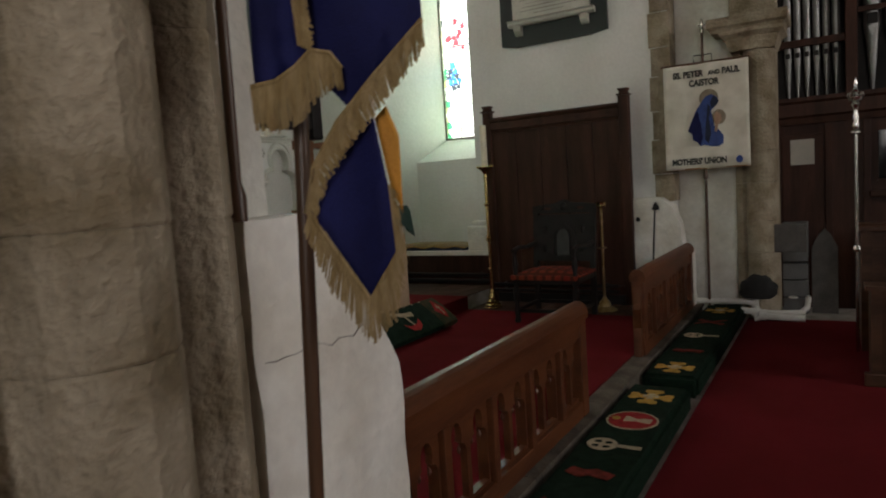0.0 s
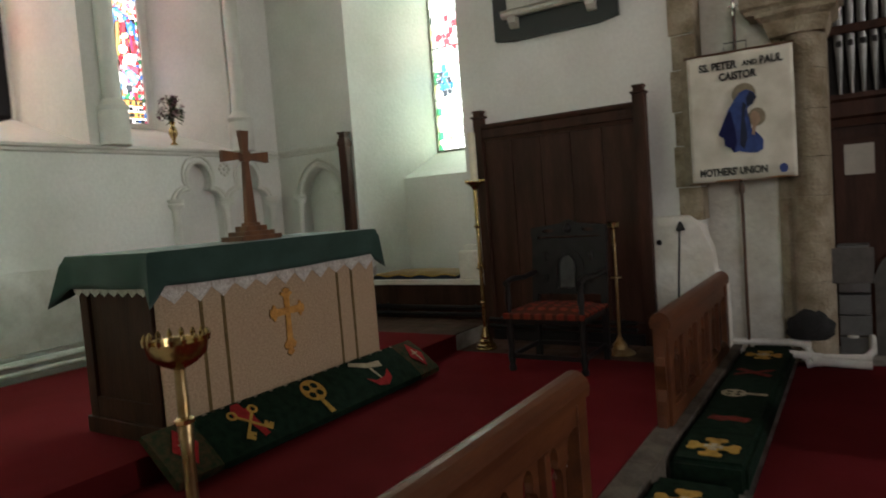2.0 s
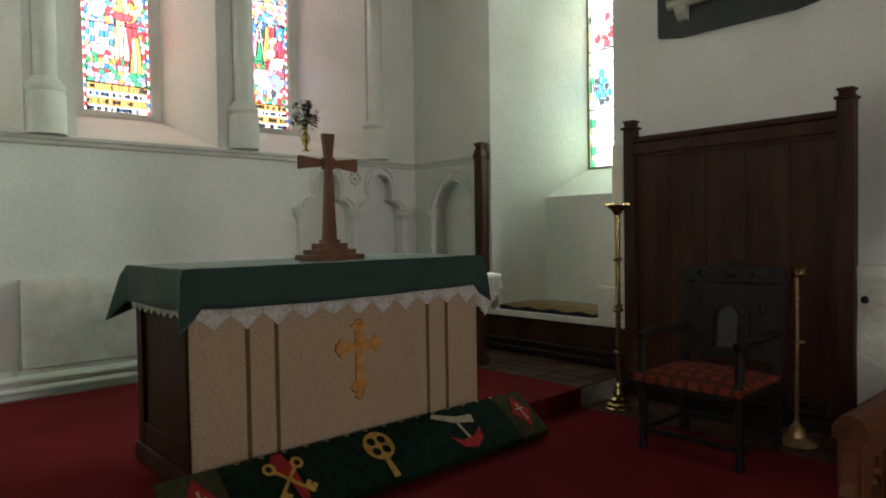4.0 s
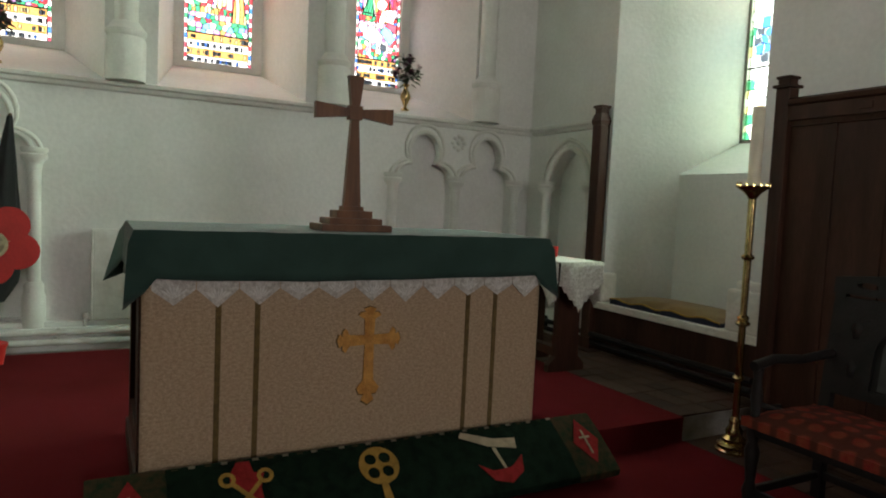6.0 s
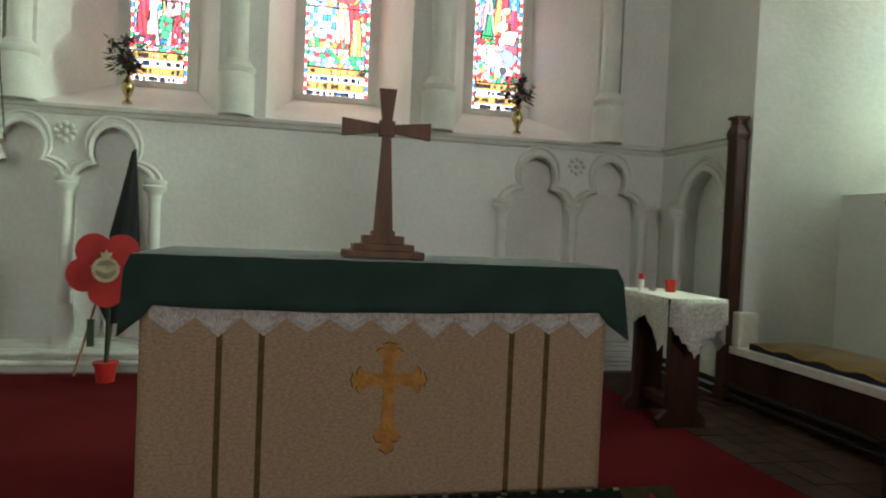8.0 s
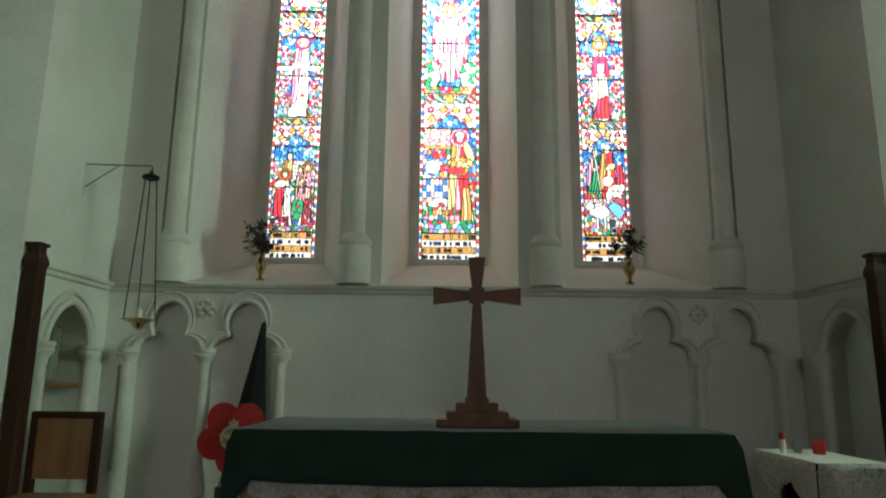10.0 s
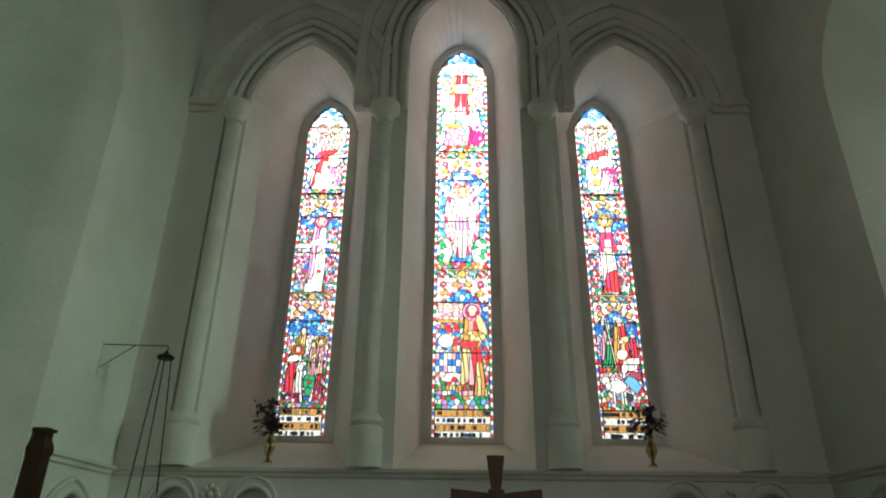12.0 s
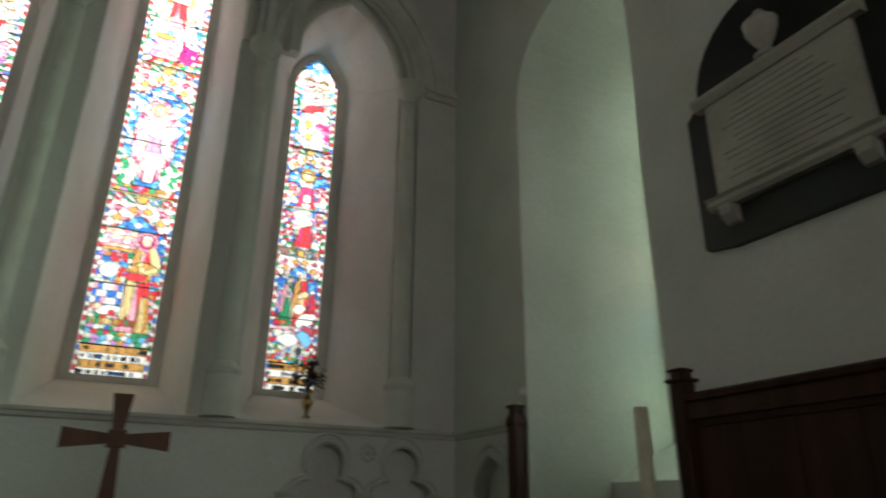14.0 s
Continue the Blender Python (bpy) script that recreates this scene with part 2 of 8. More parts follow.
def woven_checks(m, size, dark):
    """Adds a woven check of darker squares to a cloth."""
    nt = m.node_tree
    bsdf = nt.nodes["Principled BSDF"]
    src = bsdf.inputs["Base Color"].links[0].from_socket
    tc = nt.nodes.new("ShaderNodeTexCoord")
    wave = []
    for axis in ("X", "Y"):
        w = nt.nodes.new("ShaderNodeTexWave")
        w.bands_direction, w.wave_profile = axis, "SIN"
        w.inputs["Scale"].default_value, w.inputs["Distortion"].default_value = size, 0.6
        nt.links.new(tc.outputs["Object"], w.inputs["Vector"])
        wave.append(w)
    both = nt.nodes.new("ShaderNodeMath")
    both.operation = "MULTIPLY"
    nt.links.new(wave[0].outputs["Fac"], both.inputs[0])
    nt.links.new(wave[1].outputs["Fac"], both.inputs[1])
    fac = nt.nodes.new("ShaderNodeMapRange")
    fac.inputs["From Min"].default_value, fac.inputs["From Max"].default_value = 0.10, 0.45
    nt.links.new(both.outputs["Value"], fac.inputs["Value"])
    mix = nt.nodes.new("ShaderNodeMix")
    mix.data_type = "RGBA"
    mix.inputs["A"].default_value = (*dark, 1)
    nt.links.new(fac.outputs["Result"], mix.inputs["Factor"])
    nt.links.new(src, mix.inputs["B"])
    nt.links.new(mix.outputs["Result"], bsdf.inputs["Base Color"])


woven_checks(SEAT_RED, 3.6, (0.075, 0.022, 0.014))
MUSTARD = mat("mustard_velvet", (0.27, 0.17, 0.05), 0.9, vary=0.12, scale=7, bump=0.15, fine=220, second=(0.19, 0.11, 0.03), sheen=0.2)
NAVY_PIPE = mat("navy_cushion_side", (0.02, 0.028, 0.06), 0.9, vary=0.15, scale=10, bump=0.1, fine=200)
MARBLE = mat("white_marble", (0.54, 0.52, 0.46), 0.4, vary=0.08, scale=3, bump=0.04, fine=40, second=(0.42, 0.40, 0.35))
SLATE = mat("black_slate", (0.014, 0.014, 0.015), 0.45, vary=0.15, scale=6, bump=0.08, fine=60)
PAINT = mat("white_pipe_paint", (0.72, 0.71, 0.66), 0.4, vary=0.06, scale=6, bump=0.06, fine=40, second=(0.58, 0.56, 0.5))
POPPY = mat("poppy_red_card", (0.46, 0.022, 0.02), 0.7, vary=0.08, scale=6, bump=0.05, fine=60)
POTRED = mat("red_plastic", (0.55, 0.03, 0.025), 0.35, vary=0.06, scale=6, bump=0.03, fine=60)
STEM = mat("dark_green_stem", (0.012, 0.03, 0.014), 0.7, vary=0.15, scale=12, bump=0.1, fine=80)
LEAF = mat("foliage", (0.045, 0.075, 0.03), 0.6, vary=0.25, scale=16, bump=0.1, fine=80)
PETAL = mat("pale_petals", (0.62, 0.56, 0.55), 0.7, vary=0.12, scale=16, bump=0.1, fine=80)
PETAL_DARK = mat("purple_petals", (0.10, 0.03, 0.06), 0.7, vary=0.2, scale=16, bump=0.1, fine=80)
BLACKCLOTH = mat("black_cloth", (0.012, 0.011, 0.012), 0.85, vary=0.15, scale=8, bump=0.2, fine=180)
CURTAIN = mat("pale_green_curtain", (0.36, 0.38, 0.30), 0.9, vary=0.1, scale=6, bump=0.15, fine=160)
PAPER = mat("notice_paper", (0.48, 0.45, 0.38), 0.8, vary=0.05, scale=8, bump=0.03, fine=60)
GREYBOX = mat("grey_metal_box", (0.12, 0.12, 0.115), 0.5, vary=0.1, scale=8, bump=0.05, fine=60)
BLOTCH = mat("blotch_surface", (0.018, 0.017, 0.016), 0.8, vary=0.2, scale=8, bump=0.3, fine=60)
TILE_A = mat("terracotta_tile", (0.062, 0.033, 0.02), 0.8, vary=0.15, scale=12, bump=0.15, fine=70, spec=0.2, second=(0.06, 0.035, 0.025), rnd=0.3)
# Black wood lightened to imitate the gloss on the chair's carved panel.
SHEEN_CARVING = mat("sheen_black_carving", (0.035, 0.034, 0.031), 0.5, vary=0.2, scale=12, bump=0.3, fine=70)
WOOL_RUST = mat("faded_rust_wool", (0.19, 0.035, 0.025), 0.95, vary=0.2, scale=30, bump=0.4, fine=260, spec=0.1)
DARK_GLASS = mat("dark_cabinet_glass", (0.008, 0.008, 0.009), 0.07, vary=0.1, scale=5, bump=0.0, fine=40)
PANE_GREEN = mat("framed_picture_paper", (0.12, 0.15, 0.135), 0.25, vary=0.1, scale=5, bump=0.0, fine=40)

GLASS = {k: glass_tint("glass_" + k, c) for k, c in dict(
    white=(0.78, 0.78, 0.74), pale=(0.62, 0.64, 0.56), red=(0.60, 0.05, 0.06), ruby=(0.52, 0.06, 0.16), blue=(0.05, 0.19, 0.58), sky=(0.16, 0.42, 0.66),
    green=(0.05, 0.30, 0.14), gold=(0.56, 0.30, 0.09), amber=(0.66, 0.54, 0.27), rose=(0.72, 0.38, 0.46), violet=(0.50, 0.26, 0.52), flesh=(0.78, 0.56, 0.44),
    dusk=(0.05, 0.06, 0.07), maroon=(0.34, 0.07, 0.10), magenta=(0.62, 0.05, 0.26), clear=(0.80, 0.86, 0.80)).items()}
CLEAR = mat("clear_bottle_glass", (0.9, 0.92, 0.9), 0.08, vary=0.01, bump=0.0)
CLEAR.node_tree.nodes["Principled BSDF"].inputs["Transmission Weight"].default_value = 0.95

# ---- building helpers ----
ORIGIN = {}


def thing(name, at, label, category, group="", kind=""):
    ob = new(name)
    ob.empty_display_size = 0.1
    ob.location = at
    ORIGIN[ob.name] = Vector(at)
    return tagged(ob, label, category, group, kind)


def part(name, bm, material, parent, label="", smooth=False):
    """Links a bmesh, given in the room's coordinates, as one mesh under a thing or a part."""
    at = ORIGIN[parent.name]
    bmesh.ops.translate(bm, verts=bm.verts, vec=-at)
    bmesh.ops.recalc_face_normals(bm, faces=bm.faces)
    me = bpy.data.meshes.new(name)
    if smooth:
        for f in bm.faces:
            f.smooth = True
        for e in bm.edges:
            if len(e.link_faces) == 2 and e.calc_face_angle(0) > 0.75:
                e.smooth = False
    bm.to_mesh(me)
    bm.free()
    for m in (material if isinstance(material, (list, tuple)) else [material]):
        me.materials.append(m)
    ob = new(name, me)
    ob.parent = parent
    ORIGIN[ob.name] = at
    return tagged(ob, label)


def solid(name, bm, material, label="", category="", kind="structure", smooth=False, group=""):
    """A top-level mesh object in the room's coordinates."""
    bmesh.ops.recalc_face_normals(bm, faces=bm.faces)
    me = bpy.data.meshes.new(name)
    if smooth:
        for f in bm.faces:
            f.smooth = True
        for e in bm.edges:
            if len(e.link_faces) == 2 and e.calc_face_angle(0) > 0.75:
                e.smooth = False
    bm.to_mesh(me)
    bm.free()
    for m in (material if isinstance(material, (list, tuple)) else [material]):
        me.materials.append(m)
    ob = new(name, me)
    ORIGIN[ob.name] = Vector((0, 0, 0))
    return tagged(ob, label, category, group, kind)


def merge(*bms):
    out = bms[0]
    for b in bms[1:]:
        me = bpy.data.meshes.new("scratch")
        b.to_mesh(me)
        b.free()
        out.from_mesh(me)
        bpy.data.meshes.remove(me)
    return out


def box(x0, x1, y0, y1, z0, z1, bevel=0.0):
    bm = bmesh.new()
    bmesh.ops.create_cube(bm, size=1)
    for v in bm.verts:
        v.co = Vector(((x0 + x1) / 2 + v.co.x * (x1 - x0), (y0 + y1) / 2 + v.co.y * (y1 - y0), (z0 + z1) / 2 + v.co.z * (z1 - z0)))
    if bevel:
        bmesh.ops.bevel(bm, geom=list(bm.edges), offset=bevel, segments=2, affect="EDGES", profile=0.6)
    return bm


def turned(x, y, profile, n=20, axis=None):
    """A lathe-turned solid round the upright through (x, y); profile holds (radius, height)."""
    bm = bmesh.new()
    rings = []
    for r, z in profile:
        rings.append([bm.verts.new((x + r * math.cos(2 * math.pi * i / n), y + r * math.sin(2 * math.pi * i / n), z)) for i in range(n)])
    for a, b in zip(rings, rings[1:]):
        for i in range(n):
            bm.faces.new((a[i], a[(i + 1) % n], b[(i + 1) % n], b[i]))
    bm.faces.new(rings[0])
    bm.faces.new(rings[-1])
    return bm


def tube(points, radius, n=10):
    """A round bar along a line of points; radius may be one number or one for each point."""
    pts = [Vector(p) for p in points]
    bm = bmesh.new()
    rings = []
    up = Vector((0.0, 0.0, 1.0))
    for i, p in enumerate(pts):
        way = (pts[min(i + 1, len(pts) - 1)] - pts[max(i - 1, 0)]).normalized()
        side = way.cross(up if abs(way.z) < 0.95 else Vector((1, 0, 0))).normalized()
        over = side.cross(way)
        r = radius[i] if isinstance(radius, (list, tuple)) else radius
        rings.append([bm.verts.new(p + r * (side * math.cos(2 * math.pi * k / n) + over * math.sin(2 * math.pi * k / n))) for k in range(n)])
    for a, b in zip(rings, rings[1:]):
        for k in range(n):
            bm.faces.new((a[k], a[(k + 1) % n], b[(k + 1) % n], b[k]))
    bm.faces.new(rings[0])
    bm.faces.new(rings[-1])
    return bm


def plate(outer, depth, place, holes=()):
    """A flat plate with holes: outlines in (u, v), place maps (u, v, w) to the room, w from 0 to depth."""
    loops = [list(outer)] + [list(h) for h in holes]
    flat = [p for loop in loops for p in loop]
    tris = tessellate_polygon([[Vector((u, v, 0)) for u, v in loop] for loop in loops])
    bm = bmesh.new()
    front = [bm.verts.new(place(u, v, 0)) for u, v in flat]
    back = [bm.verts.new(place(u, v, depth)) for u, v in flat]
    for t in tris:
        try:
            bm.faces.new([front[i] for i in t])
            bm.faces.new([back[i] for i in reversed(t)])
        except ValueError:
            pass
    at = 0
    for loop in loops:
        n = len(loop)
        for i in range(n):
            a, b = at + i, at + (i + 1) % n
            bm.faces.new((front[a], front[b], back[b], back[a]))
        at += n
    return bm


def loft(loops, close_ends=(False, False)):
    """Skins a row of closed outlines with equal point counts."""
    bm = bmesh.new()
    rings = [[bm.verts.new(p) for p in loop] for loop in loops]
    n = len(rings[0])
    for a, b in zip(rings, rings[1:]):
        for i in range(n):
            bm.faces.new((a[i], a[(i + 1) % n], b[(i + 1) % n], b[i]))
    if close_ends[0]:
        bm.faces.new(rings[0])
    if close_ends[1]:
        bm.faces.new(rings[-1])
    return bm


def sweep(path, section, place):
    """Sweeps a closed (side, depth) section along a flat (u, v) path, side being to the path's right."""
    bm = bmesh.new()
    rings = []
    for i, (u, v) in enumerate(path):
        a, b = path[max(i - 1, 0)], path[min(i + 1, len(path) - 1)]
        du, dv = b[0] - a[0], b[1] - a[1]
        length = math.hypot(du, dv) or 1
        ru, rv = dv / length, -du / length
        rings.append([bm.verts.new(place(u + ru * s, v + rv * s, w)) for s, w in section])
    n = len(section)
    for a, b in zip(rings, rings[1:]):
        for i in range(n):
            bm.faces.new((a[i], a[(i + 1) % n], b[(i + 1) % n], b[i]))
    bm.faces.new(rings[0])
    bm.faces.new(rings[-1])
    return bm


def arch_line(c, half, spring, rise, n=10):
    """The pointed arch from its left springing over the apex to the right, as (u, v)."""
    k = (half * half + rise * rise) / (2 * half) if rise >= half else half
    pts = []
    top = math.asin(min(1.0, rise / k))
    for i in range(n + 1):
        a = top * i / n
        pts.append((c - half + k - k * math.cos(a), spring + k * math.sin(a) * rise / (k * math.sin(top))))
    right = [(2 * c - u, v) for u, v in reversed(pts[:-1])]
    return pts + right


def lancet(c, half, bottom, spring, rise, n=10):
    """A closed pointed opening, going round from its lower left corner."""
    return [(c - half, bottom)] + arch_line(c, half, spring, rise, n) + [(c + half, bottom)]


def trefoil(c, half, bottom, spring, top, n=6):
    """A closed opening with a trefoiled head."""
    h = top - spring
    side, up = [], []
    for i in range(n + 1):
        a = math.pi - 0.5 * math.pi * i / n
        side.append((c - half * 0.46 + half * 0.54 * math.cos(a), spring + h * 0.32 * math.sin(a)))
    for i in range(n + 1):
        a = math.pi * 1.19 - (math.pi * 0.69) * i / n
        up.append((c + half * 0.57 * math.cos(a), top - h * 0.44 + h * 0.44 * math.sin(a)))
    left = side + up
    right = [(2 * c - u, v) for u, v in reversed(left[:-1])]
    return [(c - half, bottom)] + left + right + [(c + half, bottom)]


def wall(outer, place, depth, holes):
    """A wall with thickness. holes: (front outline, back outline, depth) with equal counts; depth None goes right through."""
    bm = bmesh.new()
    fronts = [h[0] for h in holes]
    through_holes = [h[1] for h in holes if h[2] is None]
    for loops, w in (([outer] + fronts, 0.0), ([outer] + through_holes, depth)):
        flat = [p for loop in loops for p in loop]
        vs = [bm.verts.new(place(u, v, w)) for u, v in flat]
        for t in tessellate_polygon([[Vector((u, v, 0)) for u, v in loop] for loop in loops]):
            try:
                bm.faces.new([vs[i] for i in t])
            except ValueError:
                pass
    n = len(outer)
    ring = [[bm.verts.new(place(u, v, w)) for u, v in outer] for w in (0.0, depth)]
    for i in range(n):
        bm.faces.new((ring[0][i], ring[0][(i + 1) % n], ring[1][(i + 1) % n], ring[1][i]))
    for f_loop, b_loop, d in holes:
        a = [bm.verts.new(place(u, v, 0.0)) for u, v in f_loop]
        b = [bm.verts.new(place(u, v, depth if d is None else d)) for u, v in b_loop]
        m = len(a)
        for i in range(m):
            bm.faces.new((a[i], a[(i + 1) % m], b[(i + 1) % m], b[i]))
        if d is not None:
            for t in tessellate_polygon([[Vector((u, v, 0)) for u, v in b_loop]]):
                bm.faces.new([b[i] for i in t])
    bmesh.ops.remove_doubles(bm, verts=bm.verts, dist=0.0005)
    return bm


def east(u, v, w):
    return Vector((EAST - w, u, v))


def south(u, v, w):
    return Vector((u, SOUTH + w, v))


def north(u, v, w):
    return Vector((u, NORTH - w, v))


def words(text, size, place, material, parent, label="", narrow=1.0):
    """Lettering as a flat raised mesh; place maps (u, v, w)."""
    cu = bpy.data.curves.new("lettering", "FONT")
    cu.offset = size * 0.05
    cu.body, cu.size, cu.align_x, cu.align_y = text, size, "CENTER", "CENTER"
    ob = bpy.data.objects.new("scratch", cu)
    me = bpy.data.meshes.new_from_object(ob)
    bm = bmesh.new()
    bm.from_mesh(me)
    for v in bm.verts:
        v.co = place(v.co.x * narrow, v.co.y, 0.0)
    bpy.data.objects.remove(ob)
    bpy.data.curves.remove(cu)
    bpy.data.meshes.remove(me)
    return part("lettering", bm, material, parent, label)


def draped(outline, place, material, name, parent, label="", thick=0.004, cuts=3, wave=None):
    """A hanging cloth: a flat (u, v) outline cut fine, moved by wave(u, v), with thickness."""
    bm = bmesh.new()
    vs = [bm.verts.new((u, v, 0)) for u, v in outline]
    for t in tessellate_polygon([[Vector((u, v, 0)) for u, v in outline]]):
        bm.faces.new([vs[i] for i in t])
    bmesh.ops.subdivide_edges(bm, edges=list(bm.edges), cuts=cuts, use_grid_fill=True)
    for v in bm.verts:
        v.co = place(v.co.x, v.co.y, wave(v.co.x, v.co.y) if wave else 0.0)
    ob = part(name, bm, material, parent, label, smooth=True)
    mod = ob.modifiers.new("thickness", "SOLIDIFY")
    mod.thickness = thick
    return ob

# ---- the large structure ----
EAST, SOUTH, NORTH, TOP = -5.94, 2.87, -2.80, 8.6

EAST_WINDOWS = [  # centre, half width at the face, springing, rise; the same for the glass
    ("middle", 0.0, 0.57, 6.40, 0.87, 0.0, 0.30, 6.74, 0.43),
    ("north", -1.63, 0.53, 5.60, 0.85, -1.555, 0.245, 5.95, 0.38),
    ("south", 1.63, 0.53, 5.60, 0.85, 1.555, 0.245, 5.95, 0.38),
]
holes = []
for _, c, h, s, r, gc, gh, gs, gr in EAST_WINDOWS:
    outer = lancet(c, h, 2.115, s, r)
    if c:  # the side lancets' jambs reach out to the shafts
        sign = 1 if c > 0 else -1
        outer = [(u, v) if v > s + 0.001 else ((0.93 if abs(u) < abs(c) else 2.20) * sign, v) for u, v in outer]
    holes.append((outer, lancet(gc, gh + 0.075, 2.455, gs, gr + 0.075), None))
for c in (-2.28, -1.66, 1.70, 2.37):
    o = trefoil(c, 0.285, 0.36, 1.55, 1.97)
    holes.append((o, o, 0.11))
for u0, v0, v1 in ((-2.425, 2.13, 5.5), (2.385, 2.13, 5.5), (-2.672, 0.62, 1.44)):
    slot = [(u0, v0), (u0, v1), (u0 + 0.04, v1), (u0 + 0.04, v0)]
    holes.append((slot, slot, 0.09))
solid("wall_east", wall([(-4.2, -0.4), (4.2, -0.4), (4.2, TOP), (-4.2, TOP)], east, 0.95, holes), LIME, "whitewashed plaster east wall with three lancet windows", "wall")

SIDE_HOLE = (lancet(-4.035, 0.715, 0.5, 4.85, 0.74), lancet(-3.93, 0.32, 0.5, 4.6, 0.5), None)
NICHE = lancet(-5.30, 0.29, 0.36, 1.53, 0.34)
NICHE_NORTH = lancet(-5.40, 0.29, 0.36, 1.53, 0.34)
solid("wall_south", wall([(-6.9, -0.4), (-1.12, -0.4), (-1.12, TOP), (-6.9, TOP)], south, 1.0, [SIDE_HOLE, (NICHE, NICHE, 0.14)]), LIME, "whitewashed plaster south wall with a deep splayed window", "wall")
solid("wall_north", wall([(-6.9, -0.4), (-1.5, -0.4), (-1.5, TOP), (-6.9, TOP)], north, 1.0, [SIDE_HOLE, (NICHE_NORTH, NICHE_NORTH, 0.3)]), LIME, "whitewashed plaster north wall with a deep splayed window", "wall")
for name, sgn, face in (("window_sill_south", 1, SOUTH), ("window_sill_north", -1, NORTH)):
    prof = [(0.53, 0.5), (0.53, 1.66), (0.99, 1.96), (0.99, 0.5)]
    solid(name, loft([[Vector((x, face + sgn * d, z)) for d, z in prof] for x in (-4.82, -3.14)], (True, True)), LIME, "whitewashed sloping window sill above a wall seat", "window sill")

solid("wall_north_arcade", box(-1.5, 12.0, -3.72, NORTH, 4.6, TOP), LIME, "plain plaster wall above the north arch", "wall")
solid("wall_south_arcade", box(-1.12, 12.0, SOUTH + 0.2, SOUTH + 0.95, 4.6, TOP), LIME, "plain plaster wall above the south arch", "wall")
solid("wall_organ_chamber", box(-1.4, 4.4, 5.6, 5.8, -0.4, TOP), LIME, "plain plaster wall behind the organ", "wall")
solid("wall_organ_side", box(4.2, 4.4, SOUTH + 0.95, 5.6, -0.4, TOP), LIME, "plain plaster side wall of the organ chamber", "wall")
solid("wall_organ_east", box(-1.4, -1.2, SOUTH + 1.1, 5.6, -0.4, TOP), LIME, "plain plaster wall at the organ's end", "wall")
# Unseen walls behind the view, coloured dark to soak up light; window openings added.
solid("wall_south_nave", box(4.2, 12.0, SOUTH + 0.2, SOUTH + 0.95, -0.4, 4.6), UNSEEN_DARK, "unseen nave wall, darkened to cut bounced light", "wall")
solid("wall_west", wall([(-8.2, -0.4), (4.2, -0.4), (4.2, TOP), (-8.2, TOP)], lambda u, v, w: Vector((12.0 + w, u, v)), 0.3, [(lancet(0, 1.0, 2.4, 5.4, 1.3), lancet(0, 1.0, 2.4, 5.4, 1.3), None)]), UNSEEN_DARK, "unseen west wall, darkened to cut bounced light, with an added window opening", "wall")
solid("wall_aisle", wall([(-2.2, -0.4), (12.3, -0.4), (12.3, TOP), (-2.2, TOP)], lambda u, v, w: Vector((u, -8.0 - w, v)), 0.25, [(lancet(2, 0.7, 1.7, 3.6, 0.7), lancet(2, 0.7, 1.7, 3.6, 0.7), None)]), UNSEEN_DARK, "unseen aisle wall, darkened to cut bounced light, with an added window opening", "wall")
solid("wall_aisle_east", box(-2.2, -1.9, -8.0, -3.9, -0.4, TOP), UNSEEN_DARK, "unseen wall closing the aisle, darkened to cut bounced light", "wall")
solid("ceiling", merge(box(-7.0, 12.4, -8.3, 5.9, TOP, TOP + 0.2), *[box(x, x + 0.16, NORTH, SOUTH, TOP - 0.25, TOP - 0.002) for x in (-4.6, -2.4, -0.2, 2.0, 4.2)]), ROOF_WOOD, "dark boarded roof with heavy beams", "ceiling")
for y0, y1 in ((NORTH, -1.08), (1.08, SOUTH)):
    solid("trim", box(EAST - 0.1, EAST + 0.16, y0, y1, 7.56, 7.82, 0.02), ROOF_WOOD, "dark timber wall plate under the roof", "beam")

# floors
solid("ground", box(-9, 13, -9, 7, -0.5, -0.16), STONE_GREY, "worn stone paving under the carpets", "floor")
solid("floor_sanctuary", box(EAST - 0.05, -1.002, NORTH - 0.1, SOUTH + 0.05, -0.15, -0.008), STONE_GREY, "stone floor of the sanctuary", "floor")
solid("floor_dais", box(EAST - 0.05, -3.115, NORTH - 0.1, SOUTH + 0.6, -0.008, 0.135), STONE_GREY, "raised stone dais beneath the altar", "floor")


def carpet_sheet(name, x0, x1, y0, y1, z0, z1, label, nx, ny):
    """A laid carpet, slightly uneven."""
    bm = bmesh.new()
    grid = [[bm.verts.new((x0 + (x1 - x0) * i / nx, y0 + (y1 - y0) * j / ny,
                           z1 + 0.004 * noise.noise(Vector((i * 0.37, j * 0.41, z1 * 9))) * (0 < i < nx and 0 < j < ny))) for j in range(ny + 1)] for i in range(nx + 1)]
    for i in range(nx):
        for j in range(ny):
            bm.faces.new((grid[i][j], grid[i + 1][j], grid[i + 1][j + 1], grid[i][j + 1]))
    edge = [e for e in bm.edges if e.is_boundary]
    ret = bmesh.ops.extrude_edge_only(bm, edges=edge)
    for v in [g for g in ret["geom"] if isinstance(g, bmesh.types.BMVert)]:
        v.co.z = z0
    return solid(name, bm, CARPET, label, "carpet", smooth=True)


